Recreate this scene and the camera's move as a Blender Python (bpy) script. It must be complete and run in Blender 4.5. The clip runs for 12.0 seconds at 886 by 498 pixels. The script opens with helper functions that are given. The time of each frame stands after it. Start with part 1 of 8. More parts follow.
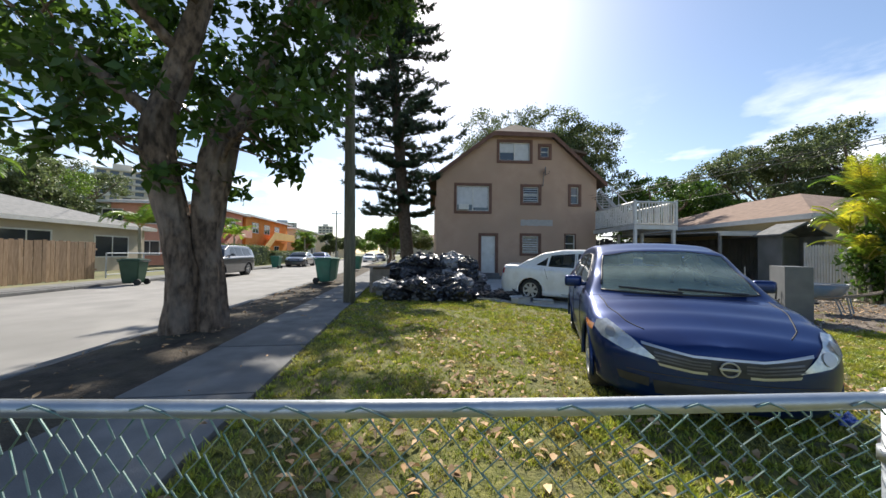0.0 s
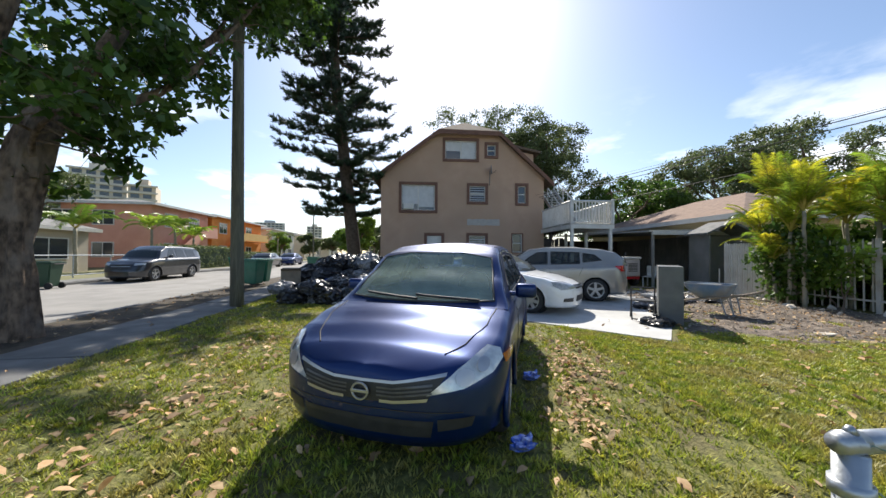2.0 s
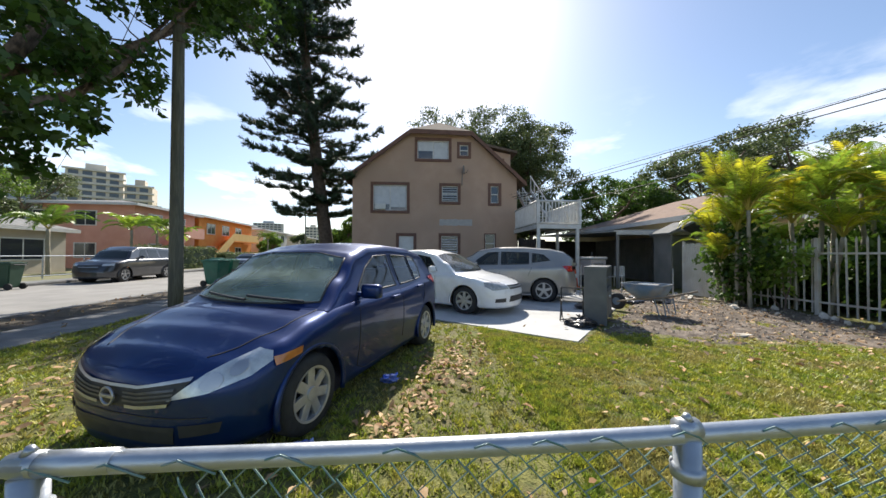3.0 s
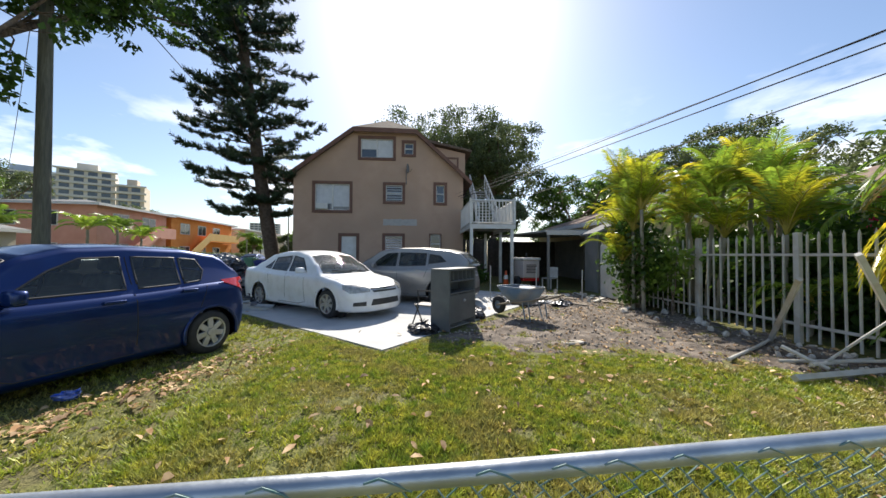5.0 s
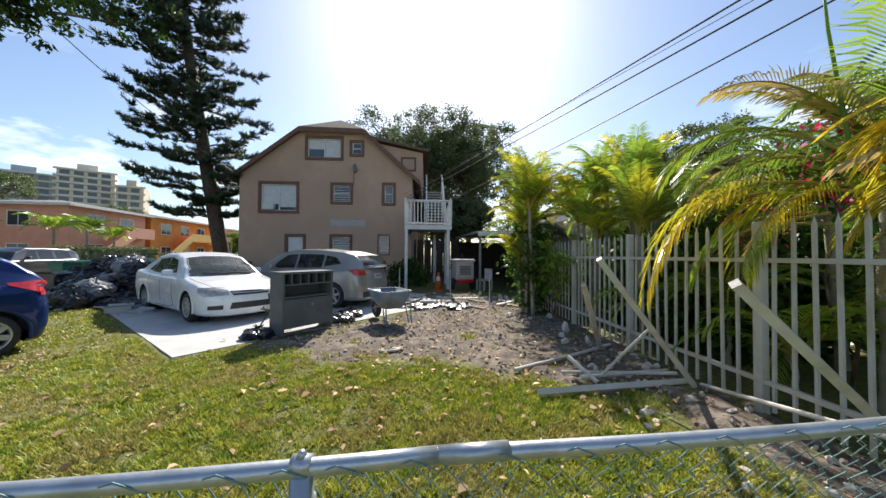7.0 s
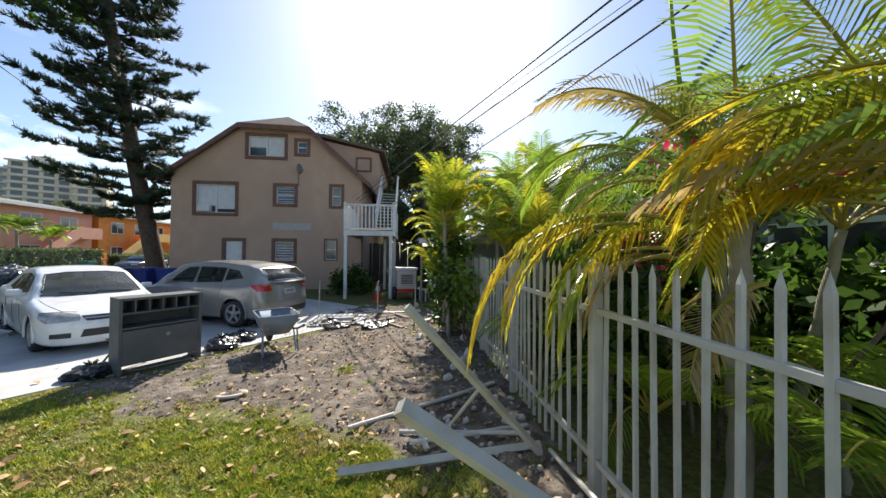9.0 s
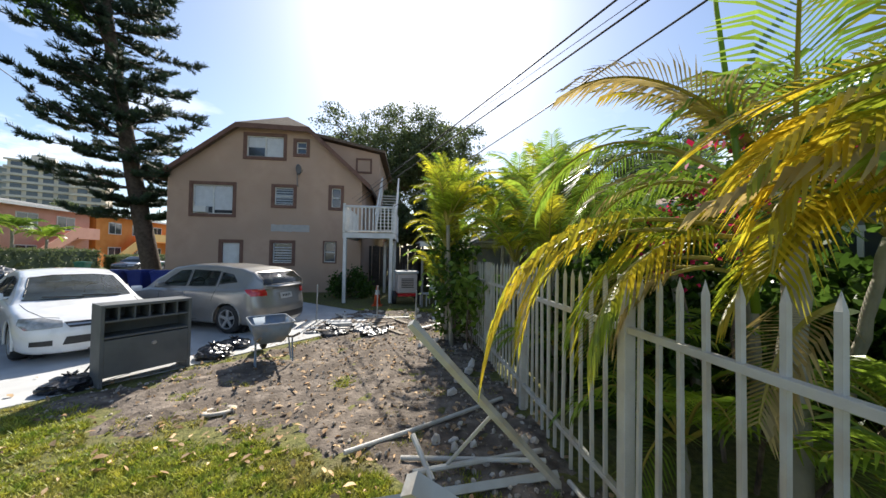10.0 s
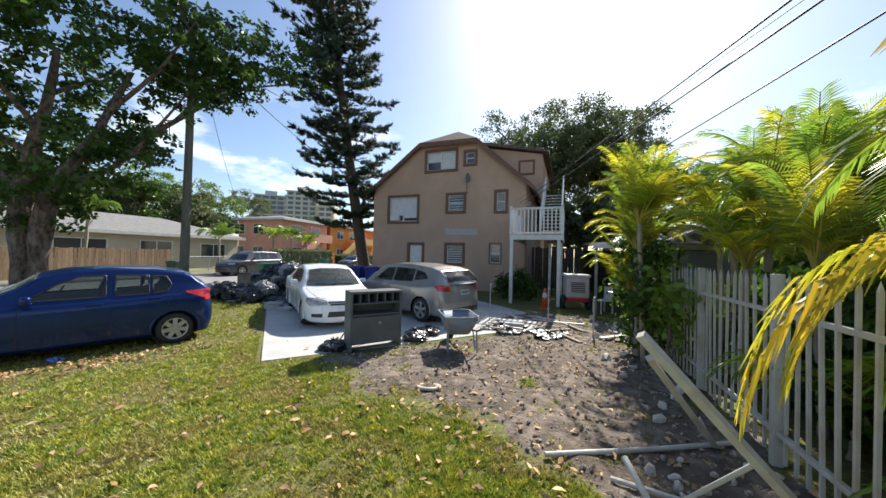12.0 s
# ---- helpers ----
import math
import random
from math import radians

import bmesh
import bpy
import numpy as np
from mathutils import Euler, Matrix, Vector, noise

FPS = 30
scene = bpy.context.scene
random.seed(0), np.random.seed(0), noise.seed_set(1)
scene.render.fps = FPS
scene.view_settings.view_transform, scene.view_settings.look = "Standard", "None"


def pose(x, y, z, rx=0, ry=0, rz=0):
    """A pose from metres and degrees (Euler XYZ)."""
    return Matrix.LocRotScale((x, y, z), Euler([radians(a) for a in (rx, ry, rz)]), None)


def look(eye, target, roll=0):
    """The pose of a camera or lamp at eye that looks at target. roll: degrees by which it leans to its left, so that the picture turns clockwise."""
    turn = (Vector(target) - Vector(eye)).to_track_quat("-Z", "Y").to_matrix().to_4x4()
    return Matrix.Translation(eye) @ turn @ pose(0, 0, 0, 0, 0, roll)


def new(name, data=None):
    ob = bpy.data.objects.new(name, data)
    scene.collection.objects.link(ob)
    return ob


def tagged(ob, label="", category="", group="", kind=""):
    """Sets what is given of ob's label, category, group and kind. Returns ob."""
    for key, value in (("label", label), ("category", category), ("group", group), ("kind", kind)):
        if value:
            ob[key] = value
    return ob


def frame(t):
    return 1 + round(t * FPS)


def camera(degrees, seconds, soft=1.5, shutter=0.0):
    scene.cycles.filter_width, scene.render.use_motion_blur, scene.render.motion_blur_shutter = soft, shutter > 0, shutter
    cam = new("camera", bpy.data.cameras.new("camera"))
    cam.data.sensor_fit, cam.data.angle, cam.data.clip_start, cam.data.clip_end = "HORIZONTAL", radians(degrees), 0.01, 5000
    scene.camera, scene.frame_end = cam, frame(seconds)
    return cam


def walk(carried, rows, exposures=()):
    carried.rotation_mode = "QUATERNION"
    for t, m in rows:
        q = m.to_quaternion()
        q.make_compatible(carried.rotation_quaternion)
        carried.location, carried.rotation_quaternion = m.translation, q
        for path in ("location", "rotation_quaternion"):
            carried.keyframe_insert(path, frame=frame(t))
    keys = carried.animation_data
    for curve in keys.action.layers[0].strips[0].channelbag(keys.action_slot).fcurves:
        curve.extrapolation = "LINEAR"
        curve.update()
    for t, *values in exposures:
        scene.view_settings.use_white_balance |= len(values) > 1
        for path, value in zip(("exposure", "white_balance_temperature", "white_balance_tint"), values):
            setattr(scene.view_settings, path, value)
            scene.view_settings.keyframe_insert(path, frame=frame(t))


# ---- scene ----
cam = camera(109.0, 12.0)
METRES, EYE, TILT, LEAN, TURN = 12.0, 1.25, 0.0, 0.0, -2.2
ROWS = [
    (0.0, 0.0, 0.0, 0.0, -0.01, 0.93, -0.62),
    (0.5, 0.0367, 0.0058, 0.0006, -1.05, 0.93, -0.49),
    (1.0, 0.0903, 0.0126, 0.0019, -1.26, 0.91, -0.37),
    (1.5, 0.1418, 0.0197, 0.0024, -1.39, 0.91, -0.35),
    (2.0, 0.2019, 0.0238, 0.0031, -1.42, 0.93, -0.32),
    (2.5, 0.2584, 0.0265, 0.0034, -1.43, 0.98, -0.3),
    (3.0, 0.3209, 0.0263, 0.0034, -1.43, 1.0, -0.26),
    (5.0, 0.556, 0.0482, 0.0061, -1.52, 1.04, -0.3),
    (5.5, 0.6114, 0.0528, 0.0067, -1.48, 1.04, -0.27),
    (6.0, 0.671, 0.0549, 0.0072, -1.34, 1.08, -0.28),
    (6.5, 0.7281, 0.0567, 0.0096, -1.15, 1.04, -0.29),
    (7.0, 0.7858, 0.0609, 0.0107, -0.98, 1.08, -0.36),
    (9.0, 0.9196, 0.1077, 0.041, -3.86, 0.85, -0.56),
    (9.5, 0.9242, 0.1239, 0.0451, -4.74, 1.13, -0.8),
    (10.0, 0.9157, 0.1307, 0.0449, -3.92, 1.23, -0.9),
    (10.5, 0.9076, 0.1327, 0.0452, 0.21, 1.16, -0.95),
    (11.0, 0.901, 0.1303, 0.0453, 7.13, 1.17, -1.09),
    (11.5, 0.8933, 0.1263, 0.0458, 14.73, 1.05, -1.29),
    (12.0, 0.8838, 0.1223, 0.0452, 23.72, 0.89, -1.48),
]
walk(cam, [(t, pose(0, 0, EYE, TILT, LEAN, TURN) @ pose(METRES * x, METRES * y, METRES * z, 90 + pitch, roll, yaw)) for t, x, y, z, yaw, pitch, roll in ROWS],
     exposures=[(0.0, 0.65), (7.0, 0.68), (9.0, 0.74), (12.0, 0.72)])

# ---- world, sun, exposure ----
SUN_AZ, SUN_EL = radians(3.0), radians(41.0)
world = bpy.data.worlds.new("sky_world")
scene.world = world
world.use_nodes = True
wn, wl = world.node_tree.nodes, world.node_tree.links
wn.clear()
w_out = wn.new("ShaderNodeOutputWorld")
w_bg = wn.new("ShaderNodeBackground")
w_sky = wn.new("ShaderNodeTexSky")
w_sky.sky_type = "NISHITA"
w_sky.sun_disc = False
w_sky.sun_elevation = SUN_EL
w_sky.sun_rotation = SUN_AZ
w_sky.air_density, w_sky.dust_density, w_sky.ozone_density = 1.0, 0.9, 2.6
w_bg.inputs["Strength"].default_value = 0.108
# broken fair-weather clouds low over the horizon
w_tc = wn.new("ShaderNodeTexCoord")
w_map = wn.new("ShaderNodeMapping")
w_map.inputs["Scale"].default_value = (2.2, 2.2, 6.5)
w_map.inputs["Location"].default_value = (0.35, 0.1, 0.2)
w_noise = wn.new("ShaderNodeTexNoise")
w_noise.inputs["Scale"].default_value = 1.6
w_noise.inputs["Detail"].default_value = 7.0
w_noise.inputs["Roughness"].default_value = 0.55
w_ramp = wn.new("ShaderNodeValToRGB")
w_ramp.color_ramp.elements[0].position = 0.54
w_ramp.color_ramp.elements[1].position = 0.66
w_sep = wn.new("ShaderNodeSeparateXYZ")
w_low = wn.new("ShaderNodeMapRange")
w_low.inputs["From Min"].default_value, w_low.inputs["From Max"].default_value = 0.42, 0.16
w_mul = wn.new("ShaderNodeMath")
w_mul.operation = "MULTIPLY"
w_mix = wn.new("ShaderNodeMixRGB")
w_mix.inputs["Color2"].default_value = (9.5, 9.6, 9.8, 1)
wl.new(w_tc.outputs["Generated"], w_map.inputs["Vector"])
wl.new(w_map.outputs["Vector"], w_noise.inputs["Vector"])
wl.new(w_noise.outputs["Fac"], w_ramp.inputs["Fac"])
wl.new(w_tc.outputs["Generated"], w_sep.inputs["Vector"])
wl.new(w_sep.outputs["Z"], w_low.inputs["Value"])
wl.new(w_ramp.outputs["Color"], w_mul.inputs[0])
wl.new(w_low.outputs["Result"], w_mul.inputs[1])
wl.new(w_mul.outputs["Value"], w_mix.inputs["Fac"])
wl.new(w_sky.outputs["Color"], w_mix.inputs["Color1"])
wl.new(w_mix.outputs["Color"], w_bg.inputs["Color"])
wl.new(w_bg.outputs["Background"], w_out.inputs["Surface"])

sun_data = bpy.data.lights.new("sun", "SUN")
sun_data.energy, sun_data.angle, sun_data.color = 5.0, radians(0.55), (1.0, 0.94, 0.84)
sun = new("sun", sun_data)
SUN_DIR = Vector((math.sin(SUN_AZ) * math.cos(SUN_EL), math.cos(SUN_AZ) * math.cos(SUN_EL), math.sin(SUN_EL)))
sun.matrix_world = look(SUN_DIR * 60, (0, 0, 0))


# ---- materials ----
def material(name, c1, c2=None, scale=6.0, rough=0.8, metal=0.0, bump=0.0, bump_scale=40.0, c3=None, c3_scale=1.2, c3_amount=0.5,
             vary=0.0, coat=0.0, spec=0.5, trans=0.0, island=False, stretch=(1, 1, 1)):
    """Two scales of colour noise, fine relief, and a shift of brightness from piece to piece."""
    m = bpy.data.materials.new(name)
    m.use_nodes = True
    n, l = m.node_tree.nodes, m.node_tree.links
    b = n["Principled BSDF"]
    b.inputs["Roughness"].default_value = rough
    b.inputs["Metallic"].default_value = metal
    b.inputs["Coat Weight"].default_value = coat
    b.inputs["Coat Roughness"].default_value = 0.04
    b.inputs["Specular IOR Level"].default_value = spec
    tc = n.new("ShaderNodeTexCoord")
    mp = n.new("ShaderNodeMapping")
    mp.inputs["Scale"].default_value = stretch
    geo = n.new("ShaderNodeNewGeometry")
    l.new(geo.outputs["Position"], mp.inputs["Vector"])
    vec = mp.outputs["Vector"]
    if c2 is None:
        c2 = tuple(v * 0.82 for v in c1)
    nz = n.new("ShaderNodeTexNoise")
    nz.inputs["Scale"].default_value, nz.inputs["Detail"].default_value = scale, 6.0
    l.new(vec, nz.inputs["Vector"])
    rp = n.new("ShaderNodeValToRGB")
    rp.color_ramp.elements[0].position, rp.color_ramp.elements[1].position = 0.35, 0.68
    rp.color_ramp.elements[0].color, rp.color_ramp.elements[1].color = (*c1, 1), (*c2, 1)
    l.new(nz.outputs["Fac"], rp.inputs["Fac"])
    col = rp.outputs["Color"]
    if c3 is not None:
        n3 = n.new("ShaderNodeTexNoise")
        n3.inputs["Scale"].default_value, n3.inputs["Detail"].default_value = c3_scale, 4.0
        l.new(vec, n3.inputs["Vector"])
        r3 = n.new("ShaderNodeValToRGB")
        r3.color_ramp.elements[0].position, r3.color_ramp.elements[1].position = 0.48, 0.62
        r3.color_ramp.elements[1].color = (c3_amount, c3_amount, c3_amount, 1)
        l.new(n3.outputs["Fac"], r3.inputs["Fac"])
        mx = n.new("ShaderNodeMixRGB")
        mx.inputs["Color2"].default_value = (*c3, 1)
        l.new(r3.outputs["Color"], mx.inputs["Fac"])
        l.new(col, mx.inputs["Color1"])
        col = mx.outputs["Color"]
    if vary:
        if island:
            rnd = geo.outputs["Random Per Island"]
        else:
            rnd = n.new("ShaderNodeObjectInfo").outputs["Random"]
        mr = n.new("ShaderNodeMapRange")
        mr.inputs["To Min"].default_value, mr.inputs["To Max"].default_value = 1 - vary, 1 + vary
        l.new(rnd, mr.inputs["Value"])
        hs = n.new("ShaderNodeHueSaturation")
        l.new(mr.outputs["Result"], hs.inputs["Value"])
        l.new(col, hs.inputs["Color"])
        col = hs.outputs["Color"]
    l.new(col, b.inputs["Base Color"])
    if bump:
        bz = n.new("ShaderNodeTexNoise")
        bz.inputs["Scale"].default_value, bz.inputs["Detail"].default_value = bump_scale, 5.0
        l.new(vec, bz.inputs["Vector"])
        bp = n.new("ShaderNodeBump")
        bp.inputs["Strength"].default_value, bp.inputs["Distance"].default_value = bump, 0.02
        l.new(bz.outputs["Fac"], bp.inputs["Height"])
        l.new(bp.outputs["Normal"], b.inputs["Normal"])
    if trans:
        tr = n.new("ShaderNodeBsdfTranslucent")
        l.new(col, tr.inputs["Color"])
        ms = n.new("ShaderNodeMixShader")
        ms.inputs["Fac"].default_value = trans
        out = n["Material Output"]
        l.new(b.outputs["BSDF"], ms.inputs[1])
        l.new(tr.outputs["BSDF"], ms.inputs[2])
        l.new(ms.outputs["Shader"], out.inputs["Surface"])
    return m


M_GROUND = material("dry_ground", (0.16, 0.17, 0.07), (0.22, 0.2, 0.11), 0.8, 0.95)
M_LAWN = material("lawn_soil", (0.085, 0.095, 0.022), (0.21, 0.2, 0.055), 16.0, 0.95, bump=1.0, bump_scale=45, c3=(0.13, 0.095, 0.055), c3_scale=2.2, c3_amount=0.5)
M_GRASS = material("grass_blades", (0.215, 0.3, 0.03), (0.52, 0.485, 0.07), 9.0, 0.5, vary=0.5, trans=0.35, island=True, c3=(0.42, 0.32, 0.13), c3_scale=1.6, c3_amount=0.55)
M_DIRT = material("turned_earth", (0.085, 0.065, 0.05), (0.27, 0.22, 0.175), 7.0, 0.97, bump=1.0, bump_scale=30, c3=(0.1, 0.075, 0.055), c3_scale=1.5, c3_amount=0.75)
M_STRIP = material("bare_verge_soil", (0.04, 0.03, 0.02), (0.1, 0.078, 0.055), 5.0, 0.97, bump=1.0, bump_scale=35, c3=(0.09, 0.075, 0.045), c3_scale=1.4, c3_amount=0.6)
M_CONC = material("grey_concrete", (0.15, 0.15, 0.147), (0.22, 0.217, 0.21), 3.0, 0.9, bump=0.25, bump_scale=120, c3=(0.11, 0.107, 0.102), c3_scale=0.9, c3_amount=0.5, vary=0.08)
M_DRIVE = material("pale_driveway_concrete", (0.46, 0.46, 0.45), (0.55, 0.55, 0.53), 2.5, 0.85, bump=0.2, bump_scale=110, c3=(0.36, 0.355, 0.34), c3_scale=0.8, c3_amount=0.4)
M_ROAD = material("worn_asphalt", (0.24, 0.23, 0.215), (0.31, 0.295, 0.275), 1.2, 0.9, bump=0.3, bump_scale=90, c3=(0.19, 0.185, 0.17), c3_scale=0.35, c3_amount=0.5)
M_STUCCO = material("tan_stucco", (0.49, 0.33, 0.235), (0.54, 0.37, 0.265), 2.0, 0.92, bump=0.35, bump_scale=90, c3=(0.4, 0.285, 0.205), c3_scale=0.5, c3_amount=0.45)
M_TRIM = material("brown_trim", (0.15, 0.075, 0.052), (0.2, 0.105, 0.075), 6.0, 0.75, bump=0.2)
M_SHINGLE = material("brown_shingle", (0.11, 0.08, 0.06), (0.19, 0.145, 0.11), 14.0, 0.95, spec=0.2, bump=0.6, bump_scale=25, vary=0.1)
M_WHITE = material("white_paint", (0.74, 0.73, 0.7), (0.66, 0.65, 0.61), 5.0, 0.6, bump=0.1, c3=(0.5, 0.47, 0.41), c3_scale=2.2, c3_amount=0.35)
M_OFFWHITE = material("aged_white_iron", (0.5, 0.48, 0.43), (0.58, 0.56, 0.51), 7.0, 0.55, bump=0.15, c3=(0.42, 0.34, 0.25), c3_scale=4.0, c3_amount=0.5)
M_GALV = material("galvanised_pipe", (0.42, 0.45, 0.48), (0.54, 0.56, 0.58), 9.0, 0.38, metal=0.75, bump=0.08, c3=(0.3, 0.32, 0.34), c3_scale=6, c3_amount=0.5)
M_WIRE = material("green_coated_wire", (0.1, 0.2, 0.17), (0.24, 0.3, 0.28), 30.0, 0.5, metal=0.2)
M_GLASS = material("window_glass", (0.045, 0.05, 0.06), (0.06, 0.065, 0.075), 0.7, 0.06, spec=0.8)
M_BLIND = material("pale_window_blind", (0.58, 0.59, 0.6), (0.68, 0.69, 0.7), 4.0, 0.7)
M_POLE = material("weathered_pole_wood", (0.13, 0.125, 0.09), (0.2, 0.19, 0.14), 8.0, 0.9, bump=0.6, bump_scale=20, stretch=(6, 6, 0.5), c3=(0.09, 0.085, 0.07), c3_scale=3, c3_amount=0.5)
M_BARK = material("rough_bark", (0.06, 0.042, 0.03), (0.24, 0.17, 0.12), 13.0, 0.95, bump=1.0, bump_scale=18, stretch=(1, 1, 0.5), c3=(0.3, 0.245, 0.2), c3_scale=4.0, c3_amount=0.45)
M_PINEBARK = material("dark_pine_bark", (0.07, 0.052, 0.04), (0.13, 0.1, 0.08), 8.0, 0.95, bump=0.8, bump_scale=16)
M_BLACK = material("black_rubber", (0.022, 0.022, 0.023), (0.035, 0.035, 0.036), 20, 0.75, bump=0.1)
M_FASCIA = material("white_fascia", (0.66, 0.65, 0.62), (0.58, 0.57, 0.54), 4, 0.6)
M_WIREBLACK = material("black_cable", (0.015, 0.015, 0.016), None, 5, 0.6)


# ---- building helpers ----
def bm_new():
    return bmesh.new()


def link_mesh(name, bm, mat, smooth=False):
    me = bpy.data.meshes.new(name)
    bm.normal_update()
    bm.to_mesh(me)
    bm.free()
    for mm in (mat if isinstance(mat, (list, tuple)) else [mat]):
        me.materials.append(mm)
    if smooth:
        for p in me.polygons:
            p.use_smooth = True
    return me


def part(name, bm, mat, parent=None, label="", smooth=False):
    ob = new(name, link_mesh(name, bm, mat, smooth))
    if parent is not None:
        ob.parent = parent
    if label:
        tagged(ob, label)
    return ob


def thing(name, label, category, at=(0, 0, 0), rz=0.0, group="", kind=""):
    e = new(name)
    e.empty_display_size = 0.2
    e.matrix_world = pose(at[0], at[1], at[2], 0, 0, rz)
    return tagged(e, label, category, group, kind)


def box(bm, lo, hi, bevel=0.0, m=None):
    c = [(a + b) / 2 for a, b in zip(lo, hi)]
    s = [max(abs(b - a), 1e-4) for a, b in zip(lo, hi)]
    mt = Matrix.Translation(c) @ Matrix.Diagonal((*s, 1))
    if m is not None:
        mt = m @ mt
    r = bmesh.ops.create_cube(bm, size=1.0, matrix=mt)
    if bevel:
        ed = list({e for v in r["verts"] for e in v.link_edges})
        bmesh.ops.bevel(bm, geom=ed, offset=bevel, segments=2, affect="EDGES", profile=0.6)
    return bm


def tube(bm, pts, radii, seg=10, caps=True):
    """A round bar swept along pts."""
    pts = [Vector(p) for p in pts]
    if not isinstance(radii, (list, tuple)):
        radii = [radii] * len(pts)
    rings, up = [], None
    for i, p in enumerate(pts):
        d = (pts[min(i + 1, len(pts) - 1)] - pts[max(i - 1, 0)]).normalized()
        if up is None:
            up = Vector((0, 0, 1)) if abs(d.z) < 0.9 else Vector((1, 0, 0))
        a = d.cross(up).normalized()
        b = a.cross(d).normalized()
        up = b
        rings.append([bm.verts.new(p + (a * math.cos(t) + b * math.sin(t)) * radii[i]) for t in (2 * math.pi * k / seg for k in range(seg))])
    for r0, r1 in zip(rings, rings[1:]):
        for k in range(seg):
            bm.faces.new((r0[k], r0[(k + 1) % seg], r1[(k + 1) % seg], r1[k]))
    if caps:
        bm.faces.new(rings[0][::-1])
        bm.faces.new(rings[-1])
    return bm


def prism(bm, pts, depth):
    """A flat outline pushed along a vector."""
    d = Vector(depth)
    a = [bm.verts.new(p) for p in pts]
    b = [bm.verts.new(Vector(p) + d) for p in pts]
    bm.faces.new(a)
    bm.faces.new(b[::-1])
    k = len(pts)
    for i in range(k):
        bm.faces.new((a[i], b[i], b[(i + 1) % k], a[(i + 1) % k]))
    bmesh.ops.recalc_face_normals(bm, faces=bm.faces[:])
    return bm


def fbm(x, y, s=1.0, z=0.0):
    return noise.fractal(Vector((x * s, y * s, z)), 1.0, 2.0, 4)


STREET = Matrix.Rotation(radians(5.0), 4, "Z")


def st(a, b, z=0.0):
    """A place in street terms: a across (to the house side), b along."""
    return STREET @ Vector((a, b, z))


RNG = random.Random(7)
ROAD_Z = -0.12

# ---- ground, road, pavement ----
bm = bm_new()
bmesh.ops.create_grid(bm, x_segments=24, y_segments=24, size=1500, matrix=Matrix.Translation((0, 600, -0.16)))
ground = tagged(part("ground", bm, M_GROUND), "dry grassy ground reaching the horizon", "ground", kind="structure")

bm = bm_new()
for i in range(60):
    b0, b1 = -40 + i * 6, -34 + i * 6
    for a0, a1 in ((-11.3, -9.2), (-9.2, -6.2), (-6.2, -4.0)):
        bm.faces.new([bm.verts.new(st(a, b, ROAD_Z)) for a, b in ((a0, b0), (a1, b0), (a1, b1), (a0, b1))])
bmesh.ops.remove_doubles(bm, verts=bm.verts[:], dist=0.001)
road = tagged(part("road", bm, M_ROAD), "worn pale grey asphalt street", "road", kind="structure")


def slab(bm, a0, a1, b0, b1, z0, z1):
    return box(bm, (a0, b0, z0), (a1, b1, z1), m=STREET)


# raised verge on the house side: soil strip between kerb and pavement, with lumps
bm = bm_new()
NA, NB = 14, 150
grid = []
for i in range(NA + 1):
    row = []
    for j in range(NB + 1):
        a, b = -3.86 + 1.46 * i / NA, -12 + 0.34 * j
        p = st(a, b)
        edge = min(i, NA - i) / 3.0
        z = -0.03 + 0.05 * max(-0.6, fbm(p.x, p.y, 1.7)) * min(1, edge) + 0.03 * math.exp(-((a + 3.2) ** 2 + (b - 4.9) ** 2) / 0.7)
        row.append(bm.verts.new((p.x, p.y, z)))
    grid.append(row)
for i in range(NA):
    for j in range(NB):
        bm.faces.new((grid[i][j], grid[i + 1][j], grid[i + 1][j + 1], grid[i][j + 1]))
tagged(part("soil_verge", bm, M_STRIP, smooth=True), "bare brown soil strip between kerb and pavement", "soil", kind="structure")

far_bm = bm_new()
slab(far_bm, -60, -11.5, -30, 300, -0.2, -0.005)
tagged(part("far_ground", far_bm, M_GROUND), "grassy plots across the street", "ground", kind="structure")

# lawn with gentle unevenness
bm = bm_new()
NX, NY = 110, 120
grid = []
for i in range(NX + 1):
    row = []
    for j in range(NY + 1):
        y = -6 + 44 * j / NY
        x0 = -1.27 - 0.0875 * y
        x = x0 + (30 - x0) * i / NX
        z = 0.018 * fbm(x, y, 0.8) if i else -0.02
        row.append(bm.verts.new((x, y, z)))
    grid.append(row)
for i in range(NX):
    for j in range(NY):
        bm.faces.new((grid[i][j], grid[i + 1][j], grid[i + 1][j + 1], grid[i][j + 1]))
lawn = tagged(part("lawn", bm, M_LAWN, smooth=True), "sunlit front lawn with patchy grass and dry leaves", "lawn", kind="structure")

# driveway slab, set askew to the house, and the stretch that joins it to the street
DV = Vector((-0.765, 0.644, 0))
DN = Vector((0.644, 0.765, 0))
DC = Vector((6.15, 4.72, 0))
bm = bm_new()
q = [DC, DC + DN * 7.2, DC + DN * 7.2 + DV * 9.5, DC + DV * 9.8]
prism(bm, [(p.x, p.y, 0.016) for p in q], (0, 0, -0.12))
drive = tagged(part("driveway", bm, M_DRIVE), "pale concrete driveway slab", "driveway", kind="structure")

# ---- tan three-storey house ----
HY, HX0, HX1, HBACK = 16.42, 0.27, 8.76, 29.0


